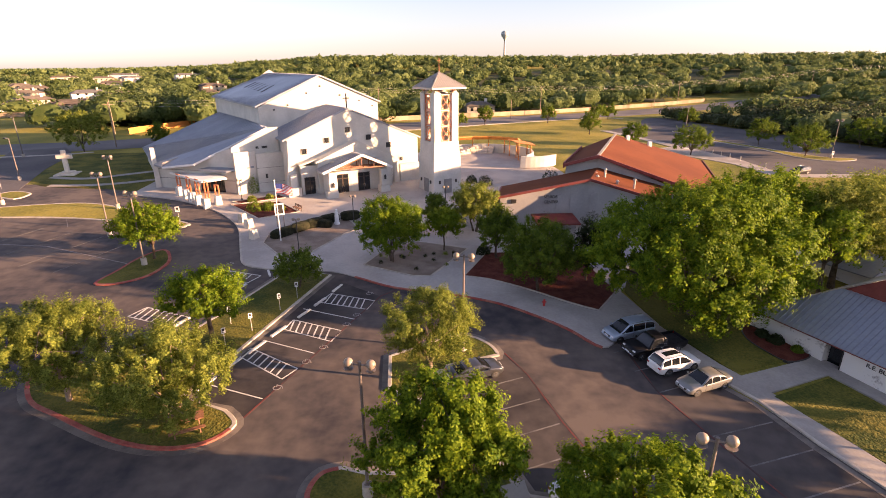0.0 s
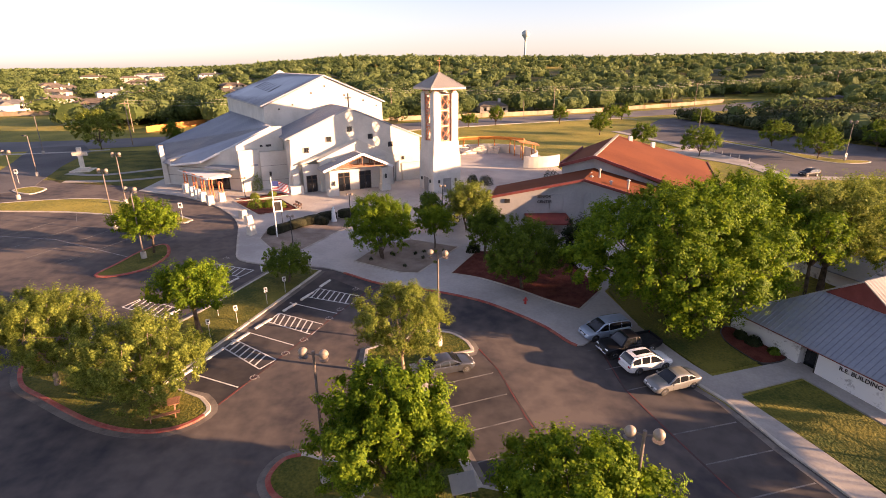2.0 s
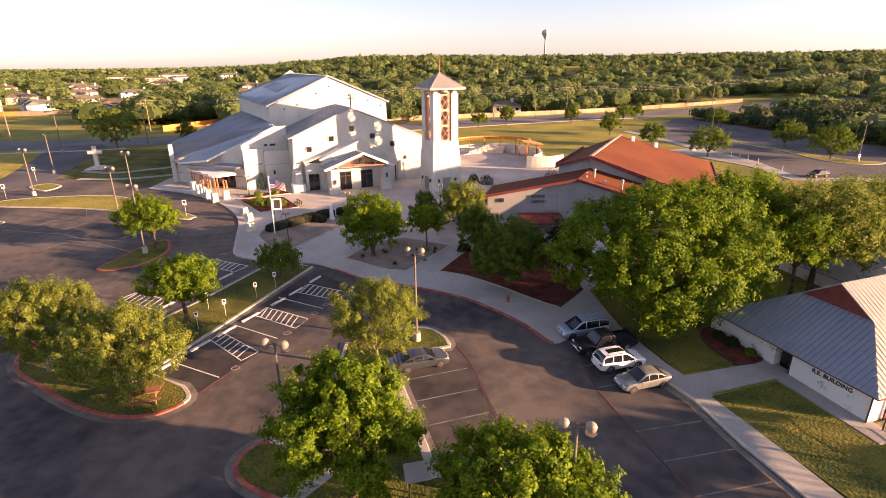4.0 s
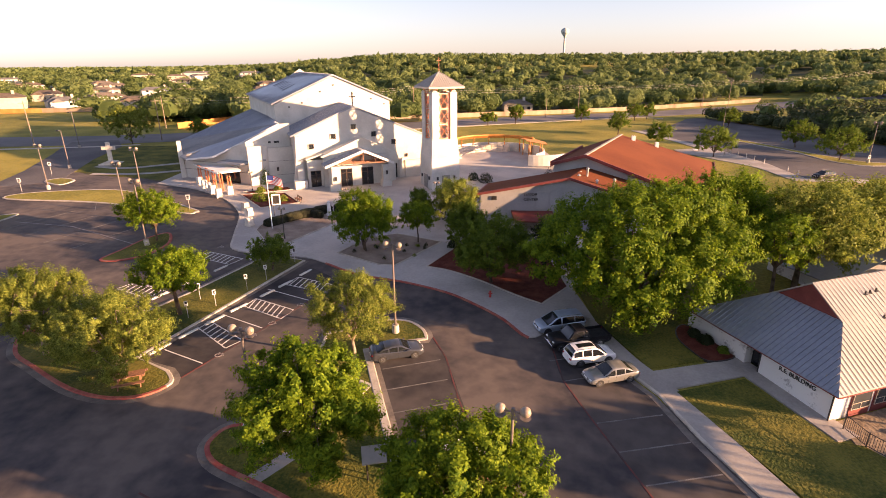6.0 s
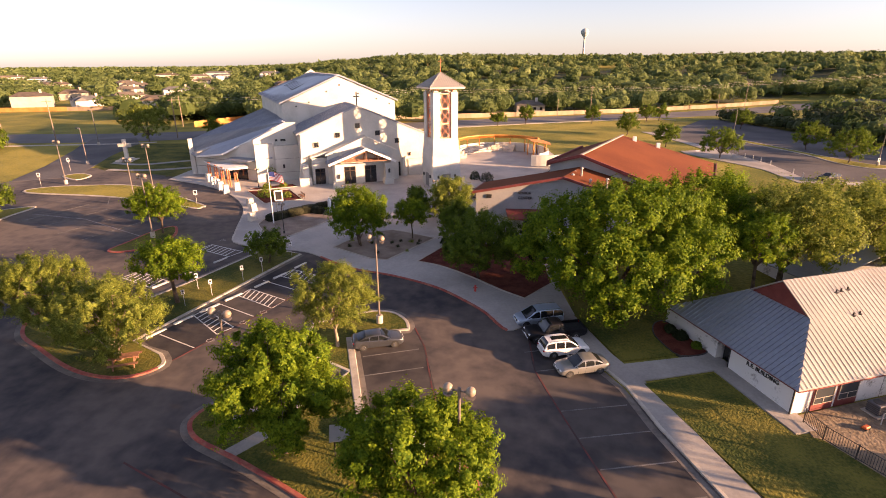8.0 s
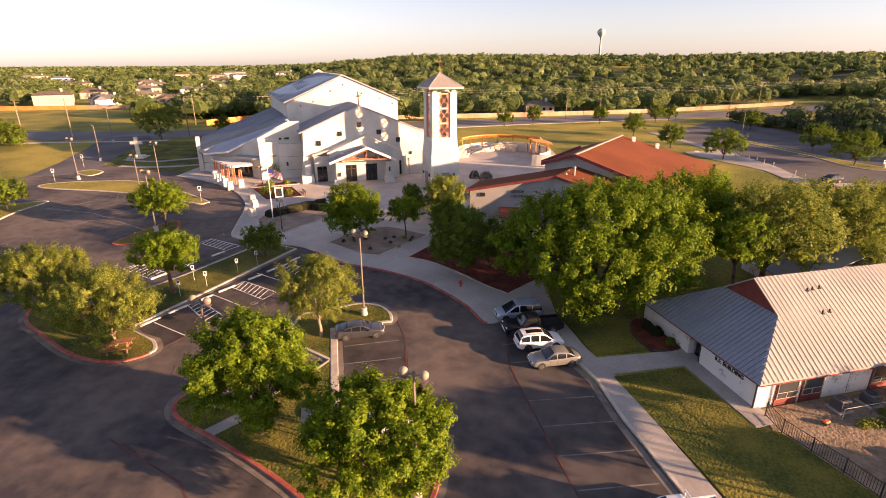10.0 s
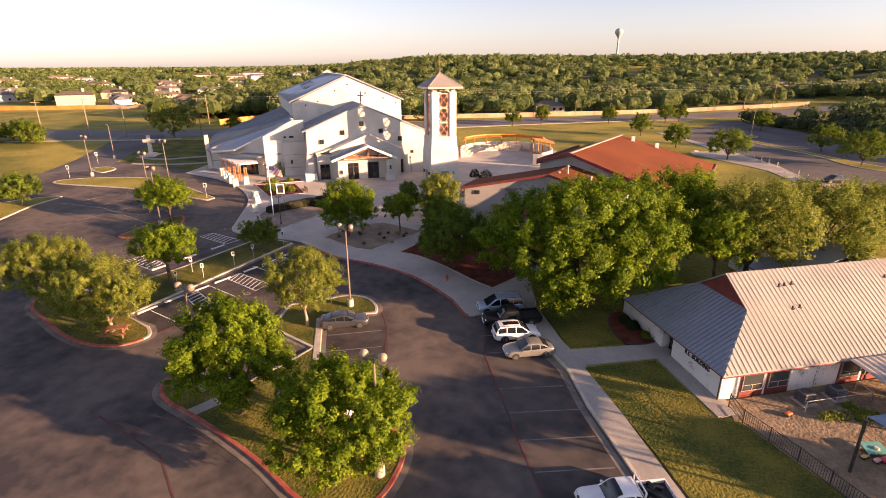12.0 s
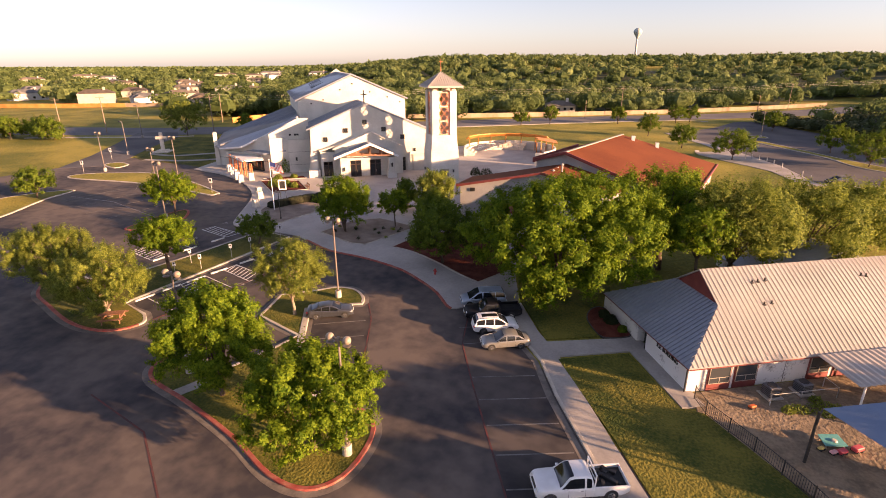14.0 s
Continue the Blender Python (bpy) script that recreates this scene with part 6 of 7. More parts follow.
def shrub(x, y, rx, ry, h, leafmaterial, label, seed, n=900, leaf=0.2, rot=0.0, dz=0.15, name="shrub"):
    rng = np.random.default_rng(seed)
    d = rng.normal(0, 1, (n, 3))
    d /= np.linalg.norm(d, axis=1, keepdims=True)
    d[:, 2] = np.abs(d[:, 2])
    k = rng.uniform(0.78, 1.04, (n, 1)) * (1 + 0.12 * np.sin(4 * np.arctan2(d[:, 1], d[:, 0]) + seed))[:, None]
    t = thing(name, pose(x, y, G(x, y) + dz, 0, 0, rot), label, "shrub", "shrubs")
    link("foliage", npmesh("foliage", leaves(rng, d * k * (rx, ry, h), d, leaf), n), leafmaterial, t)
    bm = bmesh.new()
    for i in range(5):
        a = rng.uniform(0, 6.28)
        bar(bm, (0, 0, -0.1), (0.4 * rx * math.cos(a), 0.4 * ry * math.sin(a), h * 0.7), 0.04, 5, 0.015)
    part("stems", bm, BARK, t)
    return t


HEDGEM = mat("clipped_hedge", (0.012, 0.014, 0.008), (0.040, 0.040, 0.022), 1.5, 9, 0.95, bump=1.0, mixfine=0.7, depth=0.12)


def hedge(x, y, length, width, h, rot, seed):
    """A clipped hedge: a rounded, uneven loaf under a skin of small leaves."""
    rng = np.random.default_rng(seed)
    t = thing("hedge", pose(x, y, G(x, y) + 0.17, 0, 0, rot), "clipped dark evergreen hedge in the gravel bed", "hedge", "hedges round the flagpole")
    bm = bmesh.new()
    bmesh.ops.create_icosphere(bm, subdivisions=4, radius=1.0)
    for v in bm.verts:
        p = v.co.copy()
        k = 1 + 0.10 * noise.noise(p * 2.2 + Vector((seed, 0, 0))) + 0.05 * noise.noise(p * 6)
        v.co = Vector([math.copysign(abs(c) ** 0.62, c) for c in p]) * k
        v.co = Vector((v.co.x * length / 2, v.co.y * width / 2, max(-0.05, h * 0.45 + v.co.z * h * 0.55)))
    part("foliage_mass", bm, HEDGEM, t, smooth=True)
    n = 700
    d = rng.normal(0, 1, (n, 3))
    d /= np.linalg.norm(d, axis=1, keepdims=True)
    d[:, 2] = np.abs(d[:, 2])
    p = np.sign(d) * np.abs(d) ** 0.62 * (length / 2, width / 2, h * 0.55) * 1.02 + (0, 0, h * 0.45)
    link("leaves", npmesh("leaves", leaves(rng, p, d, 0.10), n), LEAF_DARK, t)


for i, (x, y, lx, w, h, rot) in enumerate(((-19.2, 73.2, 4.2, 1.3, 1.25, 52), (-17.2, 75.6, 3.8, 1.4, 1.3, 48), (-15.4, 77.3, 3.2, 1.4, 1.35, 40), (-14.0, 77.2, 2.8, 1.2, 1.2, -20), (-13.5, 79.3, 3.4, 1.3, 1.35, 35), (-10.4, 80.9, 3.2, 1.5, 1.4, 22))):
    hedge(x, y, lx, w, h, rot, i)
for i, (x, y, r, h, m) in enumerate(((-27.0, 86.0, 1.5, 1.7, LEAF_OAK), (-24.8, 86.4, 1.2, 1.4, LEAF_OAK), (-22.8, 86.2, 0.9, 1.0, LEAF_OLIVE), (-29.2, 91.6, 0.9, 1.0, LEAF_OLIVE), (-26.6, 93.4, 0.8, 0.8, LEAF_OLIVE), (-30.6, 97.4, 1.0, 3.4, LEAF_FRESH),
                                     (12.4, 91.0, 1.8, 1.6, LEAF_DARK), (15.0, 88.6, 1.4, 1.1, LEAF_DARK), (17.2, 87.6, 1.3, 1.0, LEAF_DARK), (14.0, 103.0, 1.5, 1.9, LEAF_DARK), (11.4, 104.6, 1.2, 1.6, LEAF_DARK), (9.4, 66.0, 1.0, 1.0, LEAF_DARK), (18.0, 70.6, 2.2, 3.0, LEAF_OAK), (25.6, 70.6, 1.3, 4.2, LEAF_DARK), (6.4, 79.0, 1.7, 2.6, LEAF_DARK), (35.0, 42.6, 0.7, 0.8, LEAF_DARK), (34.4, 43.8, 0.6, 0.7, LEAF_DARK), (36.0, 41.0, 0.5, 0.6, LEAF_OAK), (27.5, 104, 2.0, 3.0, LEAF_DARK))):
    shrub(x, y, r, r, h, m, "rounded garden shrub on the plaza", 120 + i, 1000, 0.2, 0, 0.15)
rg = np.random.default_rng(9)
for i in range(14):
    x, y = rg.uniform(-4.5, 5.5), rg.uniform(60.2, 66)
    shrub(x, y, 0.28, 0.28, 0.4, LEAF_OLIVE if i % 3 == 0 else LEAF_DARK, "small dry ornamental grass tuft in gravel", 150 + i, 70, 0.15, 0, 0.19, "grass_tuft")
# garden bench behind the planter
gb = thing("garden_bench", pose(-20.0, 86.0, G(-20.0, 86.0) + 0.15, 0, 0, -52), "brown wooden garden bench beside the planter", "bench")
for v in (-0.2, 0.0, 0.2):
    bm = bmesh.new()
    box(bm, -1.3, 1.3, v - 0.08, v + 0.08, 0.43, 0.48, bevel=0.01)
    part("seat_slat", bm, TIMBER, gb)
for h in (0.62, 0.82):
    bm = bmesh.new()
    box(bm, -1.3, 1.3, 0.28, 0.33, h, h + 0.15, bevel=0.01)
    part("back_slat", bm, TIMBER, gb)
for u in (-1.1, 0.0, 1.1):
    bm = bmesh.new()
    box(bm, u - 0.05, u + 0.05, -0.25, -0.15, -0.05, 0.43), box(bm, u - 0.05, u + 0.05, 0.22, 0.28, -0.05, 0.98)
    part("leg", bm, DARK, gb)
# fire hydrant
hy = thing("fire_hydrant", pose(14.3, 50.6, G(14.3, 50.6) + 0.15), "red fire hydrant at the kerb", "hydrant")
bm = bmesh.new()
RED = mat("red_enamel", (0.42, 0.03, 0.03), (0.5, 0.05, 0.04), 2, 20, 0.4)
bar(bm, (0, 0, -0.1), (0, 0, 0.65), 0.13, 12, 0.11), bmesh.ops.create_uvsphere(bm, u_segments=12, v_segments=6, radius=0.14, matrix=Matrix.Translation((0, 0, 0.66)))
part("barrel", bm, RED, hy)
for s in (-1, 1):
    bm = bmesh.new()
    bar(bm, (s * 0.1, 0, 0.45), (s * 0.24, 0, 0.45), 0.07, 10)
    part("cap", bm, RED, hy)
# white notice frame before the planter
nb = thing("notice_board", pose(-20.6, 77.4, G(-20.6, 77.4) + 0.15, 0, 0, 20), "white framed notice board on two thin posts", "notice board")
bm = bmesh.new()
for s in (-0.5, 0.5):
    bar(bm, (s, 0, -0.1), (s, 0, 3.4), 0.05, 6)
part("post", bm, DARK, nb)
bm = bmesh.new()
for q in ((-0.7, -0.5, 1.9, 3.7), (0.5, 0.7, 1.9, 3.7), (-0.5, 0.5, 1.9, 2.1), (-0.5, 0.5, 3.5, 3.7)):
    box(bm, q[0], q[1], -0.1, 0.02, q[2], q[3])
part("frame", bm, WHITE, nb)
bm = bmesh.new()
box(bm, -0.5, 0.5, -0.06, -0.01, 2.1, 3.5)
part("panel", bm, DARK, nb)
# stone cross on a stepped base, with paths round it
cr = thing("stone_cross", pose(-74.4, 113.0, G(-74.4, 113.0), 0, 0, 10), "large pale stone cross on a stepped base", "monument")
bm = bmesh.new()
box(bm, -2.0, 2.0, -2.0, 2.0, -0.2, 0.25, bevel=0.05), box(bm, -1.2, 1.2, -1.2, 1.2, 0.25, 0.6, bevel=0.05)
part("base", bm, STONE, cr)
bm = bmesh.new()
box(bm, -0.42, 0.42, -0.3, 0.3, 0.6, 5.1, bevel=0.05), box(bm, -1.5, -0.425, -0.28, 0.28, 3.3, 4.1, bevel=0.05), box(bm, 0.425, 1.5, -0.28, 0.28, 3.3, 4.1, bevel=0.05)
part("cross", bm, STONE, cr)
ribbon("garden_path", [(-76, 110), (-68, 109), (-60, 114), (-50, 121)], 1.6, 0.06, CONC, "pale concrete garden path", "pavement")
ribbon("garden_path", [(-72, 103), (-62, 104), (-54, 108), (-49, 112)], 1.6, 0.06, CONC, "pale concrete garden path", "pavement")
sheet("lawn", [(-82, 108), (-72, 102), (-58, 100), (-52, 97), (-46, 106), (-44, 124), (-66, 140), (-90, 134)], 0.03, GRASS, "green lawn round the stone cross", "lawn")

# ---------------------------------------------------------------- amphitheatre with its arched orange pergola
amph = thing("amphitheatre", pose(16.8, 128, G(16.8, 128) + 0.15), "curved pale stone seating under an orange steel pergola", "amphitheatre")
AMBER = mat("amber_pergola_paint", (0.50, 0.19, 0.03), (0.60, 0.26, 0.05), 0.8, 9, 0.6)
for k in range(3):
    for j in range(14):
        a0, a1 = radians(70 + j * 9), radians(70 + (j + 1) * 9 - 0.6)
        r0, r1 = 9.0 + k * 0.8, 9.75 + k * 0.8
        bm = bmesh.new()
        slab(bm, [(r0 * math.cos(a0), r0 * math.sin(a0), 0.55 * (k + 1)), (r1 * math.cos(a0), r1 * math.sin(a0), 0.55 * (k + 1)), (r1 * math.cos(a1), r1 * math.sin(a1), 0.55 * (k + 1)), (r0 * math.cos(a1), r0 * math.sin(a1), 0.55 * (k + 1))], 0.55 * (k + 1))
        part("stone_seat", bm, STONE, amph)
for j in range(24):
    bm = bmesh.new()
    a0, a1 = radians(-40 + j * 10), radians(-40 + (j + 1) * 10)
    r0, r1 = 11.5, 11.9
    slab(bm, [(r0 * math.cos(a0), r0 * math.sin(a0), 2.2), (r1 * math.cos(a0), r1 * math.sin(a0), 2.2), (r1 * math.cos(a1), r1 * math.sin(a1), 2.2), (r0 * math.cos(a1), r0 * math.sin(a1), 2.2)], 2.4)
    part("wall_segment", bm, STUCCO, amph)
for j in range(8):
    a0, a1 = radians(-10 + j * 22), radians(-10 + (j + 1) * 22)
    r0, r1 = (11.3, 12.2) if j > 1 else (7.4, 12.4)
    bm = bmesh.new()
    slab(bm, [(r0 * math.cos(a0), r0 * math.sin(a0), 4.3), (r1 * math.cos(a0), r1 * math.sin(a0), 3.6), (r1 * math.cos(a1), r1 * math.sin(a1), 3.6), (r0 * math.cos(a1), r0 * math.sin(a1), 4.3)], 0.12 if j < 2 else 0.3)
    part("pergola_roof", bm, AMBER, amph)
    for a in (a0, a1):
        bm = bmesh.new()
        bar(bm, (11.2 * math.cos(a), 11.2 * math.sin(a), 0), (11.2 * math.cos(a), 11.2 * math.sin(a), 3.8), 0.12, 8)
        part("post", bm, AMBER, amph)
for a in (-10, 12, 34):
    bm = bmesh.new()
    bar(bm, (8.3 * math.cos(radians(a)), 8.3 * math.sin(radians(a)), 0), (8.3 * math.cos(radians(a)), 8.3 * math.sin(radians(a)), 4.2), 0.12, 8)
    part("post", bm, AMBER, amph)
for j in range(7, 16):
    bm = bmesh.new()
    a0, a1 = radians(200 + j * 8), radians(200 + (j + 1) * 8)
    slab(bm, [(7.6 * math.cos(a0) + 9, 6 * math.sin(a0) - 4, 2.3), (8.2 * math.cos(a0) + 9, 6.6 * math.sin(a0) - 4, 2.3), (8.2 * math.cos(a1) + 9, 6.6 * math.sin(a1) - 4, 2.3), (7.6 * math.cos(a1) + 9, 6 * math.sin(a1) - 4, 2.3)], 2.5)
    part("wall_segment", bm, STUCCO, amph)

# ---------------------------------------------------------------- picnic table, wheel stops, bins
for p, q in (((-14.9, 42.0), (-13.9, 44.2)), ((-13.6, 44.9), (-12.6, 47.0)), ((-11.8, 48.6), (-10.9, 50.5)), ((-10.6, 51.2), (-9.7, 53.2)), ((-17.4, 36.4), (-16.5, 38.5)), ((-16.2, 39.3), (-15.3, 41.3)), ((-9.2, 54.6), (-8.4, 56.6)), ((-18.2, 61.0), (-17.4, 59.0)), ((-19.6, 57.0), (-20.4, 55.0)), ((-21.4, 53.0), (-22.2, 51.0)), ((-23.0, 49.0), (-23.8, 47.0))):
    p, q = Vector(p), Vector(q)
    c = (p + q) / 2
    t = thing("wheel_stop", pose(c.x, c.y, G(c.x, c.y) + 0.03, 0, 0, math.degrees(math.atan2(q.y - p.y, q.x - p.x))), "low white-painted concrete wheel stop", "wheel stop", "wheel stops")
    L = (q - p).length / 2
    bm = bmesh.new()
    wall(bm, [(-L, -0.1), (-L + 0.03, 0.14), (L - 0.03, 0.14), (L, -0.1)], -0.13, 0.13)
    part("block", bm, PAINT, t)
pt = thing("picnic_table", pose(-16.2, 32.0, G(-16.2, 32.0) + 0.16, 0, 0, 25) @ Matrix.Scale(1.2, 4), "weathered brown wooden picnic table on the grass", "picnic table")
for v in (-0.3, -0.1, 0.1, 0.3):
    bm = bmesh.new()
    box(bm, -1.0, 1.0, v - 0.09, v + 0.09, 0.72, 0.77)
    part("tabletop_plank", bm, TIMBER, pt)
for v in (-0.8, 0.8):
    bm = bmesh.new()
    box(bm, -1.0, 1.0, v - 0.14, v + 0.14, 0.42, 0.47)
    part("bench_plank", bm, TIMBER, pt)
for u in (-0.7, 0.7):
    bm = bmesh.new()
    beam(bm, (u, -0.75, 0), (u, -0.25, 0.72), 0.06, 0.12), beam(bm, (u, 0.75, 0), (u, 0.25, 0.72), 0.06, 0.12), beam(bm, (u, -0.85, 0.38), (u, 0.85, 0.38), 0.06, 0.1)
    part("leg_frame", bm, TIMBER, pt)
# roadside board in the island, and a white bucket-like bin
ib = thing("information_board", pose(6.4, 23.4, G(6.4, 23.4) + 0.16, 0, 0, 15), "pale tilted information board on two posts", "sign")
bm = bmesh.new()
for s in (-0.5, 0.5):
    bar(bm, (s, 0, -0.1), (s, 0, 1.7), 0.06, 6)
part("post", bm, DARK, ib)
bm = bmesh.new()
slab(bm, [(-0.8, -0.5, 1.75), (0.8, -0.5, 1.75), (0.8, 0.5, 2.35), (-0.8, 0.5, 2.35)], 0.08)
part("board", bm, GREYWALL, ib)

# ---------------------------------------------------------------- vehicles
def curve(keys, x):
    """A soft line through keys of (x, value)."""
    if x <= keys[0][0]:
        return keys[0][1]
    for (x0, v0), (x1, v1) in zip(keys, keys[1:]):
        if x <= x1:
            f = (x - x0) / (x1 - x0)
            return v0 + (v1 - v0) * (f * 0.5 + f * f * (3 - 2 * f) * 0.5)
    return keys[-1][1]


def facets(name, grid, faces, material, parent, label=""):
    """Chosen quads of a grid of points as one smooth mesh."""
    bm = bmesh.new()
    used = {}
    for i, j in faces:
        ring = []
        for k in ((i, j), (i + 1, j), (i + 1, j + 1), (i, j + 1)):
            if k not in used:
                used[k] = bm.verts.new(grid[k[0]][k[1]])
            ring.append(used[k])
        bm.faces.new(ring)
    ob = part(name, bm, material, parent, label, True)
    ob.data.set_sharp_from_angle(angle=radians(38))
    return ob


SPECS = {
    # length, width, height, sill, body line (x/length, z), roof line (x/length, z), side pillars (x/length), tyre radius
    "sedan": (4.75, 1.80, 1.46, 0.20, [(-0.5, 0.70), (-0.485, 0.88), (-0.44, 0.98), (-0.33, 1.0), (0.0, 0.93), (0.20, 0.93), (0.27, 0.90), (0.40, 0.80), (0.46, 0.70), (0.49, 0.58), (0.5, 0.48)],
              [(-0.39, 0.97), (-0.24, 1.35), (-0.12, 1.45), (0.0, 1.46), (0.055, 1.42), (0.235, 0.92)], (-0.175, 0.0), 0.32),
    "coupe": (4.88, 1.85, 1.43, 0.18, [(-0.5, 0.72), (-0.485, 0.95), (-0.45, 1.04), (-0.34, 1.02), (0.0, 0.95), (0.20, 0.95), (0.27, 0.93), (0.40, 0.84), (0.46, 0.74), (0.49, 0.60), (0.5, 0.48)],
              [(-0.42, 1.0), (-0.24, 1.32), (-0.10, 1.42), (0.0, 1.43), (0.06, 1.39), (0.25, 0.94)], (-0.18, 0.0), 0.34),
    "suv": (4.65, 1.84, 1.71, 0.26, [(-0.5, 0.72), (-0.49, 0.98), (-0.46, 1.10), (-0.3, 1.10), (0.0, 1.03), (0.22, 1.03), (0.28, 1.02), (0.40, 0.95), (0.455, 0.86), (0.49, 0.68), (0.5, 0.55)],
            [(-0.475, 1.08), (-0.43, 1.50), (-0.39, 1.64), (-0.2, 1.71), (0.0, 1.69), (0.06, 1.63), (0.27, 1.02)], (-0.25, -0.04), 0.37),
    "van": (5.08, 1.97, 1.75, 0.22, [(-0.5, 0.74), (-0.49, 0.98), (-0.46, 1.08), (-0.3, 1.07), (0.0, 1.02), (0.25, 1.0), (0.32, 0.97), (0.42, 0.88), (0.465, 0.78), (0.49, 0.64), (0.5, 0.50)],
            [(-0.48, 1.05), (-0.455, 1.50), (-0.42, 1.66), (-0.25, 1.74), (0.0, 1.75), (0.10, 1.68), (0.33, 0.98)], (-0.24, 0.03), 0.35),
    "pickup": (6.1, 2.04, 1.92, 0.32, [(-0.5, 0.80), (-0.12, 0.80), (-0.1199, 1.14), (0.20, 1.14), (0.26, 1.13), (0.42, 1.08), (0.47, 1.02), (0.49, 0.86), (0.5, 0.72)],
               [(-0.115, 1.12), (-0.105, 1.50), (-0.09, 1.78), (-0.04, 1.87), (0.10, 1.87), (0.14, 1.82), (0.25, 1.12)], (-0.02, ), 0.41),
}


def car(kind, m, paint, label, name="car", glassroof=False):
    """A vehicle with its front towards +x. kind: sedan, coupe, suv, van or pickup."""
    L, W, H, sill, line_b, line_r, pillars, r = SPECS[kind]
    h, w = L / 2, W / 2
    t = thing(name, m, label, {"pickup": "pickup truck", "van": "minivan", "suv": "SUV"}.get(kind, "car"), "parked vehicles")
    # lower body
    n = 44
    xs = sorted([-0.5 + i / n for i in range(n + 1)] + [-0.496, -0.488, 0.488, 0.496] + ([-0.121, -0.1195] if kind == "pickup" else []))
    grid = []
    for u in xs:
        e = max(0.0, (abs(u) - 0.38) / 0.12)
        hw = w * (1 - (0.20 if kind != "pickup" else 0.10) * e ** 2.4)
        zt = curve(line_b, u)
        zl = sill + 0.16 * e ** 3
        mid = zl + (zt - zl) * 0.58
        half = [(hw * 0.86, zl), (hw * 0.965, zl + 0.07), (hw * 0.985, zl + (mid - zl) * 0.55), (hw, mid), (hw * 0.985, zt - 0.09), (hw * 0.955, zt - 0.03), (hw * 0.90, zt), (hw * 0.5, zt + 0.035), (0.0, zt + 0.045)]
        ring = half + [(-y, z) for y, z in half[-2::-1]]
        grid.append([Vector((u * L, y, z)) for y, z in ring])
    bm = bmesh.new()
    vs = [[bm.verts.new(p) for p in ring] for ring in grid]
    k = len(vs[0])
    for a, b in zip(vs, vs[1:]):
        for j in range(k):
            bm.faces.new((a[j], b[j], b[(j + 1) % k], a[(j + 1) % k]))
    bm.faces.new(vs[0]), bm.faces.new(vs[-1][::-1])
    body = part("body", bm, paint, t, smooth=True)
    body.data.set_sharp_from_angle(angle=radians(42))
    # cabin: one curved shell, split into panes and painted roof and pillars
    n = 34
    lo, hi = line_r[0][0], line_r[-1][0]
    us = sorted({lo + (hi - lo) * i / n for i in range(n + 1)} | {p for p, _ in line_r})
    belt = max(z for x, z in line_b if x > -0.3) - 0.03
    grid = []
    for u in us:
        zr = max(curve(line_r, u), belt + 0.002)
        def half_at(z):
            f = min(1.0, max(0.0, (z - belt) / (H - belt)))
            return w * (0.945 - 0.20 * f ** 1.25)
        zs = zr - min(0.10, 0.3 * (zr - belt))
        row = [(half_at(belt), belt - 0.05), (half_at(belt), belt + 0.01), (half_at((belt + zs) / 2), (belt + zs) / 2), (half_at(zs), zs), (half_at(zr) * 0.955, zr - 0.018), (half_at(zr) * 0.86, zr), (half_at(zr) * 0.45, zr + 0.022), (0.0, zr + 0.03)]
        grid.append([Vector((u * L, y, z)) for y, z in row + [(-y, z) for y, z in row[-2::-1]]])
    k = len(grid[0]) - 1
    roof_hi = [x for x, z in line_r if z > H - 0.09][-1]
    roof_lo = [x for x, z in line_r if z > H - 0.12][0]
    groups = collections.defaultdict(list)
    cuts = [lo + 0.035] + sorted(pillars) + [hi - 0.02]
    for i in range(len(us) - 1):
        uc = (us[i] + us[i + 1]) / 2
        for j in range(k):
            jj = min(j, k - 1 - j)
            key = "cabin"
            if jj >= 5 and uc > roof_hi:
                key = "windscreen"
            elif jj >= 5 and uc < roof_lo and kind != "pickup":
                key = "rear_window"
            elif jj >= 5 and uc < line_r[2][0] and kind == "pickup":
                key = "rear_window"
            elif jj in (1, 2) and cuts[0] < uc < cuts[-1] and min(abs(uc - p) for p in pillars) > 0.008:
                key = ("side_window", j < k // 2, sum(uc > c for c in cuts))
            elif glassroof and jj >= 6 and roof_lo + 0.1 < uc < roof_hi - 0.01:
                key = "sunroof"
            groups[key].append((i, j))
    for key, faces in groups.items():
        label = key if isinstance(key, str) else key[0]
        facets(label, grid, faces, paint if label == "cabin" else GLASS, t)
    for s in (-1, 1):
        for x in (-h + (0.98 if kind != "pickup" else 1.2), h - 0.90):
            bm = bmesh.new()
            bar(bm, (x, s * (w - 0.12), r), (x, s * (w + 0.008), r), r + 0.05, 24)
            part("wheel_arch", bm, BLACK, t)
            bm = bmesh.new()
            bar(bm, (x, s * (w - 0.22), r), (x, s * (w + 0.015), r), r, 24)
            tyre = part("tyre", bm, BLACK, t)
            bm = bmesh.new()
            bar(bm, (x, s * (w - 0.05), r), (x, s * (w + 0.024), r), r * 0.68, 18, r * 0.60)
            part("rim", bm, CHROME, tyre)
            for q in range(5):
                a = q * 1.2566
                bm = bmesh.new()
                beam(bm, (x + math.cos(a + 0.63) * r * 0.2, s * (w + 0.026), r + math.sin(a + 0.63) * r * 0.2), (x + math.cos(a + 0.63) * r * 0.52, s * (w + 0.026), r + math.sin(a + 0.63) * r * 0.52), 0.012, 0.06)
                part("rim_gap", bm, BLACK, tyre)
        bm = bmesh.new()
        xm = (roof_hi + hi) / 2 * L + 0.15
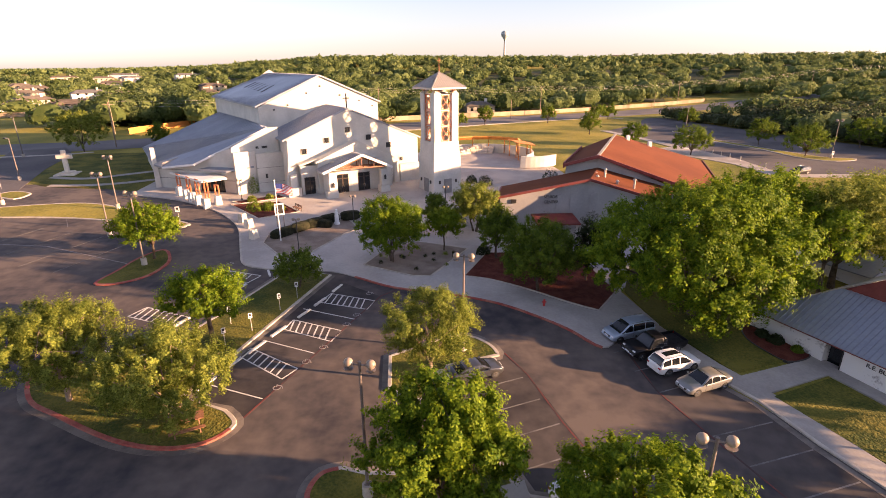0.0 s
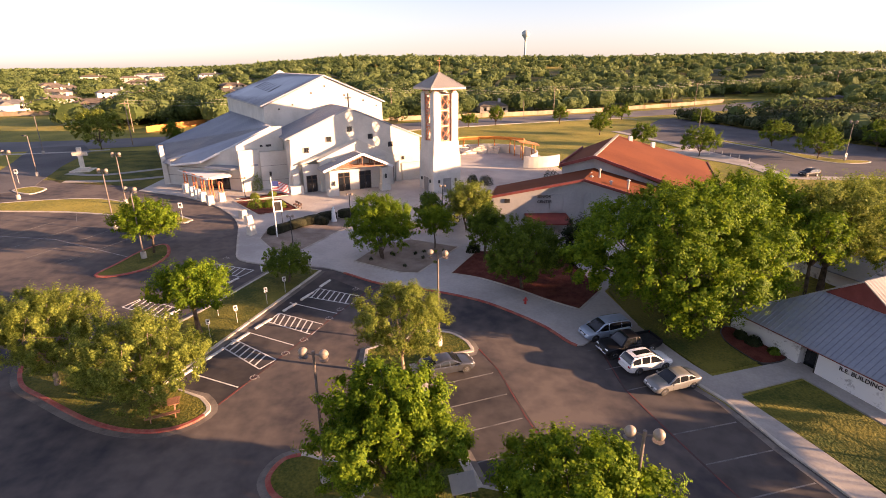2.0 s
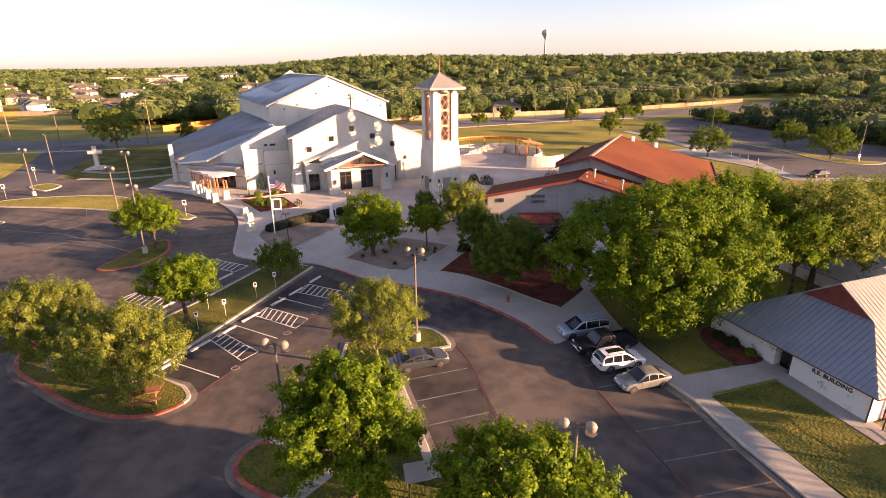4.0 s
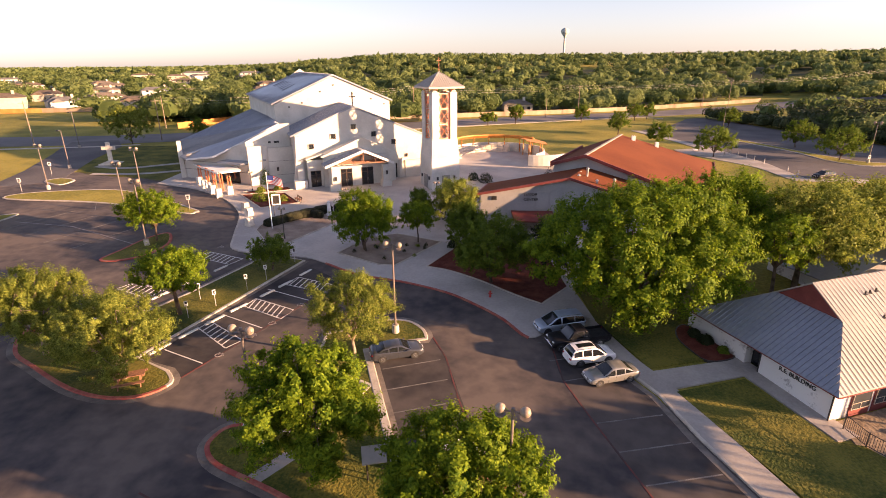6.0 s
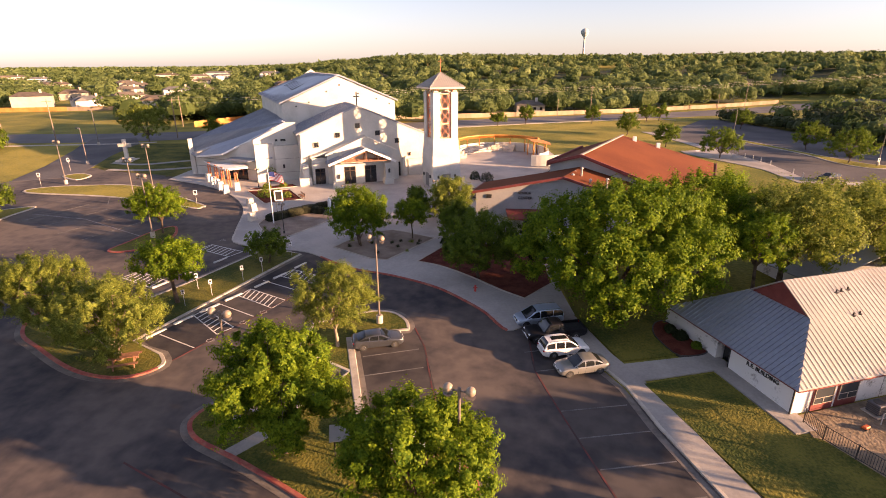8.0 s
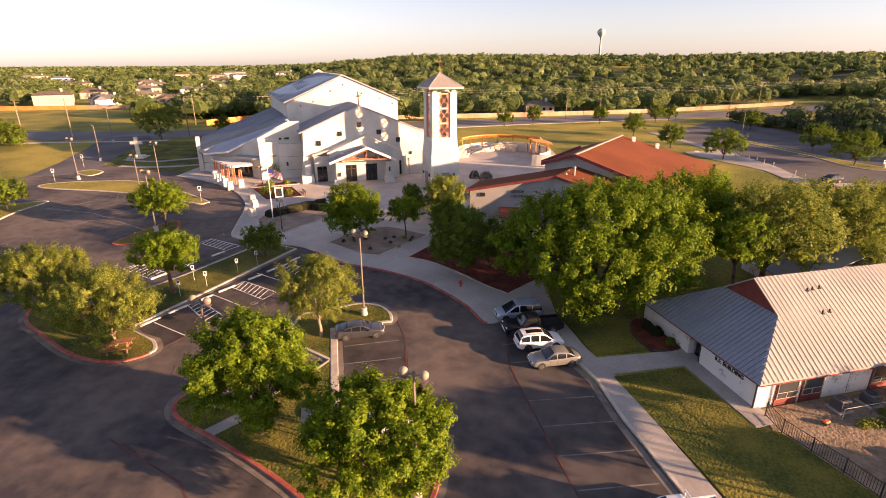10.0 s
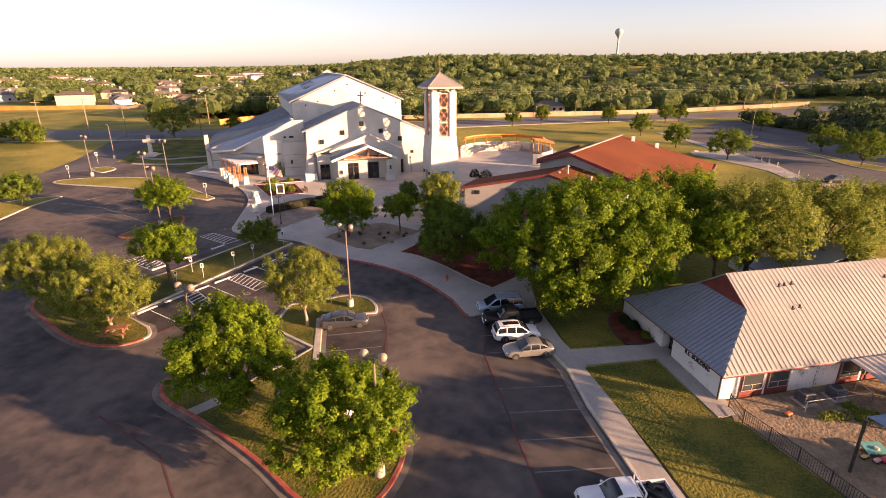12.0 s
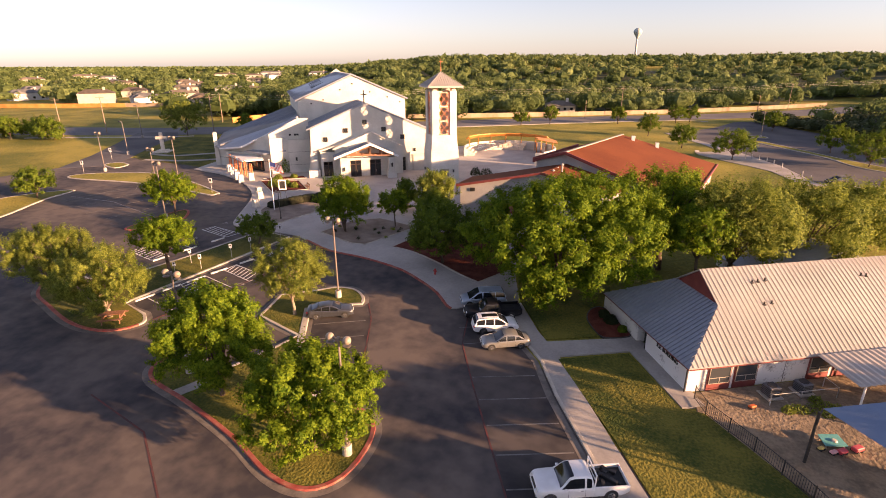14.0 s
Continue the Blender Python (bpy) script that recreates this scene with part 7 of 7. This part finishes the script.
        box(bm, xm - 0.10, xm + 0.07, s * (w + 0.01), s * (w + 0.19), belt + 0.0, belt + 0.14, bevel=0.03)
        part("mirror", bm, paint, t)
        zf = curve(line_b, 0.46)
        bm = bmesh.new()
        box(bm, h - 0.34, h - 0.075, s * w * 0.48, s * w * 0.83, zf - 0.15, zf - 0.02, bevel=0.04)
        part("headlight", bm, CLEARLAMP, t)
        zb = curve(line_b, -0.487) - 0.10
        bm = bmesh.new()
        if kind == "pickup":
            box(bm, -h - 0.005, -h + 0.10, s * w * 0.80, s * w * 0.93, 0.78, 1.08, bevel=0.02)
        else:
            box(bm, -h + 0.005, -h + 0.22, s * w * 0.56, s * w * 0.86, zb - 0.12, zb + 0.06, bevel=0.04)
        part("tail_light", bm, REDLAMP, t)
        for u in list(pillars) + [hi - 0.09]:
            bm = bmesh.new()
            beam(bm, (u * L, s * (w - 0.002), sill + 0.12), (u * L, s * (w - 0.012), belt - 0.06), 0.014, 0.012)
            part("door_seam", bm, BLACK, t)
        for u in pillars:
            bm = bmesh.new()
            box(bm, u * L + 0.12, u * L + 0.32, s * (w - 0.02), s * (w + 0.02), belt - 0.16, belt - 0.12, bevel=0.01)
            part("door_handle", bm, CHROME if kind == "pickup" else paint, t)
    zf = curve(line_b, 0.46)
    bm = bmesh.new()
    box(bm, h - 0.12, h + 0.012, -w * 0.46, w * 0.46, zf - 0.24, zf - 0.08, bevel=0.03)
    part("grille", bm, DARK, t)
    for x in (-h - 0.03, h - 0.06):
        bm = bmesh.new()
        box(bm, x, x + 0.09, -w * 0.78, w * 0.78, sill + 0.20, sill + 0.34, bevel=0.03)
        part("bumper", bm, CHROME if kind == "pickup" else paint, t)
        bm = bmesh.new()
        box(bm, x - 0.004 if x < 0 else x + 0.06, x + 0.03 if x < 0 else x + 0.094, -0.26, 0.26, sill + 0.36, sill + 0.47)
        part("number_plate", bm, WHITE, t)
    if kind in ("suv", "van"):
        for s in (-1, 1):
            bm = bmesh.new()
            bar(bm, (roof_lo * L + 0.1, s * w * 0.70, H - 0.005), (roof_hi * L - 0.25, s * w * 0.70, H + 0.01), 0.022, 6)
            part("roof_rail", bm, CHROME, t)
    if kind == "pickup":
        for q in ((-h + 0.02, -h + 0.09, -w * 0.86, w * 0.86), (-h + 0.02, -0.12 * L, -w * 0.985, -w * 0.87), (-h + 0.02, -0.12 * L, w * 0.87, w * 0.985), (-0.128 * L, -0.12 * L, -w * 0.87, w * 0.87)):
            bm = bmesh.new()
            box(bm, q[0], q[1], q[2], q[3], 0.7, 1.13, bevel=0.02)
            part("bed_wall", bm, paint, t)
        bm = bmesh.new()
        box(bm, -h + 0.09, -0.13 * L, -w * 0.87, w * 0.87, 0.84, 0.87)
        part("bed_liner", bm, BLACK, t)
    return t


def at_ground(x, y, rot, dz=0.03):
    """A pose on the sloping asphalt."""
    n = Vector((0.0131, -0.0345, 1)).normalized()
    q = Vector((0, 0, 1)).rotation_difference(n)
    return Matrix.Translation((x, y, G(x, y) + dz)) @ q.to_matrix().to_4x4() @ pose(0, 0, 0, 0, 0, rot)


SILVER = carpaint("silver_paint", (0.30, 0.295, 0.275), 0.45)
BLUESIL = carpaint("blue_silver_paint", (0.36, 0.43, 0.52), 0.3)
BLACKP = carpaint("black_paint", (0.010, 0.010, 0.013), 0.0)
BLACKP.node_tree.nodes["Principled BSDF"].inputs["Coat Weight"].default_value = 0.1
BLACKP.node_tree.nodes["Principled BSDF"].inputs["Roughness"].default_value = 0.4
BLACKP.node_tree.nodes["Principled BSDF"].inputs["Specular IOR Level"].default_value = 0.2
WHITEP = carpaint("white_car_paint", (0.80, 0.79, 0.78), 0.0)
GREYP = carpaint("grey_car_paint", (0.060, 0.065, 0.078), 0.35)
car("sedan", at_ground(24.5, 36.1, 198), SILVER, "beige-silver sedan parked at the kerb")
car("suv", at_ground(23.2, 38.8, 18), WHITEP, "white crossover with a dark glass roof parked at the kerb", glassroof=True)
car("pickup", at_ground(22.6, 41.6, 198), BLACKP, "black pickup truck parked at the kerb")
car("van", at_ground(21.2, 44.4, 198), BLUESIL, "blue-silver minivan parked at the kerb")
car("coupe", at_ground(5.5, 38.2, 20), GREYP, "dark grey sedan parked beside a grass island")
car("sedan", at_ground(11.3, 25.3, 20), WHITEP, "white car parked beneath a young tree")
wp = car("pickup", at_ground(30.9, 19.4, 196), WHITEP, "white work pickup with tools and a rack in its bed")
car("suv", at_ground(86.6, 112.8, 196, 0.1), BLACKP, "black SUV parked beside the far footpath")
bm = bmesh.new()
for s in (-0.8, 0.8):
    beam(bm, (-0.78, s, 1.1), (-0.78, s, 2.0), 0.07, 0.09)
beam(bm, (-0.78, -0.86, 1.98), (-0.78, 0.86, 1.98), 0.08, 0.08), beam(bm, (-0.78, -0.8, 1.5), (-0.78, 0.8, 1.5), 0.05, 0.06)
part("headache_rack", bm, WHITE, wp)
rg = np.random.default_rng(3)
for i in range(12):
    x, y = rg.uniform(-2.6, -0.9), rg.uniform(-0.7, 0.7)
    t2 = pose(x, y, 0.86, 0, 0, rg.uniform(0, 180))
    bm = bmesh.new()
    box(bm, -rg.uniform(0.1, 0.4), rg.uniform(0.1, 0.4), -0.12, 0.12, 0, rg.uniform(0.1, 0.35), t2, bevel=0.02)
    part("tool_box", bm, BLACK if i % 3 else DARK, wp)

# ---------------------------------------------------------------- play yard
bm = box(bmesh.new(), -0.011, 0.011, -0.011, 0.011, 0.1, 1.2)
picket = bpy.data.meshes.new("picket")
bm.to_mesh(picket)
bm.free()
picket.materials.append(DARK)
fence = thing("iron_fence", pose(0, 0, 0), "black iron railing round the play yard", "fence")
run = [(40.6, 30.9), (41.0, 29.0), (43.4, 25.4), (45.6, 21.4), (47.6, 16.6), (49.6, 10.4)]
for p, q in zip(run, run[1:]):
    p, q = Vector(p), Vector(q)
    n = max(1, round((q - p).length / 2.1))
    for i in range(n):
        a, b = p.lerp(q, i / n), p.lerp(q, (i + 1) / n)
        za, zb = G(a.x, a.y) + 0.15, G(b.x, b.y) + 0.15
        bm = bmesh.new()
        beam(bm, (a.x, a.y, za - 0.2), (a.x, a.y, za + 1.3), 0.07, 0.07)
        part("post", bm, DARK, fence)
        for h in (0.15, 1.2):
            bm = bmesh.new()
            beam(bm, (a.x, a.y, za + h), (b.x, b.y, zb + h), 0.035, 0.045)
            part("rail", bm, DARK, fence)
        for k in range(1, 13):
            c = a.lerp(b, k / 13)
            pk = new("picket", picket)
            pk.location, pk.parent = (c.x, c.y, G(c.x, c.y) + 0.15), fence
for x, y in ((46.9, 32.7), (49.7, 33.8)):
    ac = thing("air_conditioner", pose(x, y, G(x, y) + 0.15, 0, 0, 21.5), "dark grey outdoor air conditioner on a concrete pad", "air conditioner", "air conditioners")
    bm = bmesh.new()
    box(bm, -0.7, 0.7, -0.7, 0.7, -0.05, 0.1)
    part("pad", bm, KERB, ac)
    bm = bmesh.new()
    box(bm, -0.5, 0.5, -0.5, 0.5, 0.1, 1.0, bevel=0.05)
    part("casing", bm, mat("grey_casing", (0.10, 0.10, 0.11), (0.14, 0.14, 0.15), 2, 20, 0.6), ac)
    bm = bmesh.new()
    bar(bm, (0, 0, 1.0), (0, 0, 1.06), 0.38, 18)
    part("fan_guard", bm, DARK, ac)
    for k in range(5):
        bm = bmesh.new()
        box(bm, -0.52, 0.52, -0.52, 0.52, 0.2 + k * 0.15, 0.24 + k * 0.15)
        part("louvre", bm, DARK, ac)
cage = thing("low_fence", pose(0, 0, 0), "low grey pipe fence round the air conditioners", "fence")
for p, q in (((46.4, 31.3), (49.0, 32.3)), ((49.0, 32.3), (52.2, 33.5)), ((52.2, 33.5), (51.8, 35.0))):
    z = G(*p) + 0.15
    bm = bmesh.new()
    bar(bm, (*p, z), (*p, z + 1.0), 0.04, 6), bar(bm, (*p, z + 0.98), (*q, z + 0.98), 0.025, 6), bar(bm, (*q, z), (*q, z + 1.0), 0.04, 6)
    part("pipe_section", bm, PALEPOLE, cage)
# metal awning and shade sail
aw = thing("awning", rem.copy(), "white corrugated metal awning on white posts", "awning")
bm = bmesh.new()
ridge = [[bm.verts.new((11.6 + i * 0.3, v, z + 0.05 * (i % 2) - o)) for i in range(35)] for v, z, o in ((-0.45, 2.75, 0), (-4.6, 2.35, 0), (-4.6, 2.35, 0.03), (-0.45, 2.75, 0.03))]
for i in range(34):
    for a, b in ((0, 1), (1, 2), (2, 3), (3, 0)):
        bm.faces.new((ridge[a][i], ridge[b][i], ridge[b][i + 1], ridge[a][i + 1]))
part("corrugated_sheet", bm, METALP, aw)
for u in (12.4, 16.8, 21.2):
    bm = bmesh.new()
    beam(bm, (u, -4.3, -0.6), (u, -4.3, 2.36), 0.12, 0.12)
    part("post", bm, WHITE, aw)
sail = thing("shade_sail", pose(0, 0, 0), "pale blue shade sail on dark steel posts", "shade sail")
SAILM = mat("blue_sail_cloth", (0.13, 0.185, 0.28), (0.16, 0.22, 0.32), 0.5, 12, 0.8)
bm = bmesh.new()
cs = [Vector((47.6, 26.6, 3.3)), Vector((57.5, 28.4, 4.75)), Vector((58.5, 19.2, 5.0)), Vector((50.6, 20.4, 3.5))]
g = [[bm.verts.new(cs[0].lerp(cs[1], i / 8).lerp(cs[3].lerp(cs[2], i / 8), j / 8) - Vector((0, 0, 0.2 * math.sin(math.pi * i / 8) * math.sin(math.pi * j / 8)))) for i in range(9)] for j in range(9)]
for j in range(8):
    for i in range(8):
        bm.faces.new((g[j][i], g[j][i + 1], g[j + 1][i + 1], g[j + 1][i]))
part("cloth", bm, SAILM, sail)
for x, y, lx, ly, top in ((46.5, 25.0, 0.35, 0.5, 3.7), (58.0, 28.8, 0, 0, 5.0), (58.9, 18.8, 0, 0, 5.3), (50.2, 19.9, 0, 0, 3.8)):
    bm = bmesh.new()
    bar(bm, (x, y, -0.5), (x + lx, y + ly, top), 0.11, 10)
    part("post", bm, DARK, sail)
bm = bmesh.new()
bar(bm, (46.8, 25.4, 2.9), (47.6, 26.6, 3.3), 0.05, 6)
part("stay", bm, DARK, sail)
ph = thing("toy_table", pose(49.2, 27.4, G(49.2, 27.4) + 0.15, 0, 0, 10), "low toy table with a tilted teal plastic top", "toy")
bm = bmesh.new()
slab(bm, [(-0.8, -0.55, 0.32), (0.8, -0.55, 0.32), (0.72, 0.55, 0.46), (-0.72, 0.55, 0.46)], 0.06)
part("top", bm, mat("teal_plastic", (0.08, 0.30, 0.29), (0.12, 0.36, 0.34), 2, 20, 0.6), ph)
CREAM = mat("cream_plastic", (0.6, 0.5, 0.38), (0.66, 0.56, 0.43), 2, 20, 0.5)
for a, b in ((-0.66, -0.44), (0.66, -0.44), (0.62, 0.44), (-0.62, 0.44)):
    bm = bmesh.new()
    bar(bm, (a, b, 0), (a * 0.95, b * 0.95, 0.31 + (b + 0.55) * 0.12), 0.05, 8)
    part("leg", bm, CREAM, ph)
bm = bmesh.new()
bar(bm, (0.1, -0.1, 0.36), (0.1, -0.1, 0.48), 0.2, 14, 0.15)
part("bowl", bm, CREAM, ph)
for x, y, c, r in ((49.5, 26.5, (0.6, 0.06, 0.08), 0.35), (50.7, 27.0, (0.62, 0.10, 0.10), 0.4), (48.2, 26.6, (0.65, 0.45, 0.10), 0.25), (44.9, 30.6, (0.65, 0.14, 0.03), 0.3), (48.9, 26.35, (0.7, 0.35, 0.35), 0.28)):
    t = thing("toy", pose(x, y, G(x, y) + 0.15, 0, 0, 30), "bright plastic ride-on toy lying in the sand", "toy", "toys in the sand")
    pm = mat("toy_plastic", c, c, 2, 20, 0.4)
    bm = bmesh.new()
    box(bm, -r, r, -r * 0.6, r * 0.6, 0.08, r, bevel=0.06)
    part("body", bm, pm, t)
    bm = bmesh.new()
    for s in (-0.6, 0.6):
        bar(bm, (s * r, -r * 0.7, 0.1), (s * r, r * 0.7, 0.1), 0.1, 10)
    part("axle_wheels", bm, BLACK, t)
# planting bed against the education building
bedp = smooth([(33.0, 41.2), (34.0, 39.3), (36.4, 39.9), (36.6, 41.2), (34.6, 45.6), (33.2, 45.2), (32.6, 43.2)], 3)
wb = sheet("planting_bed", bedp, 0.19, MULCH, "red-brown mulch bed with low shrubs beside the building", "planting bed")
kerb("edging", bedp, DARK, wb, True, 0.12, 0.24)
for i, (x, y, r) in enumerate(((48.4, 31.0, 0.7), (49.6, 31.3, 0.8), (50.6, 31.9, 0.8), (50.2, 32.6, 0.5), (47.5, 30.7, 0.5), (51.5, 31.6, 0.7), (50.4, 30.9, 0.6), (52.1, 31.0, 0.6))):
    shrub(x, y, r, r * 0.8, 0.55, LEAF_OLIVE, "tuft of rough weeds beside the air conditioners", 180 + i, 260, 0.16, 0, 0.15, "grass_tuft")
tagged(copy_thing(hy, pose(-30.9, 39.0, G(-30.9, 39.0) + 0.16)), "red fire hydrant in a grass island", "hydrant")
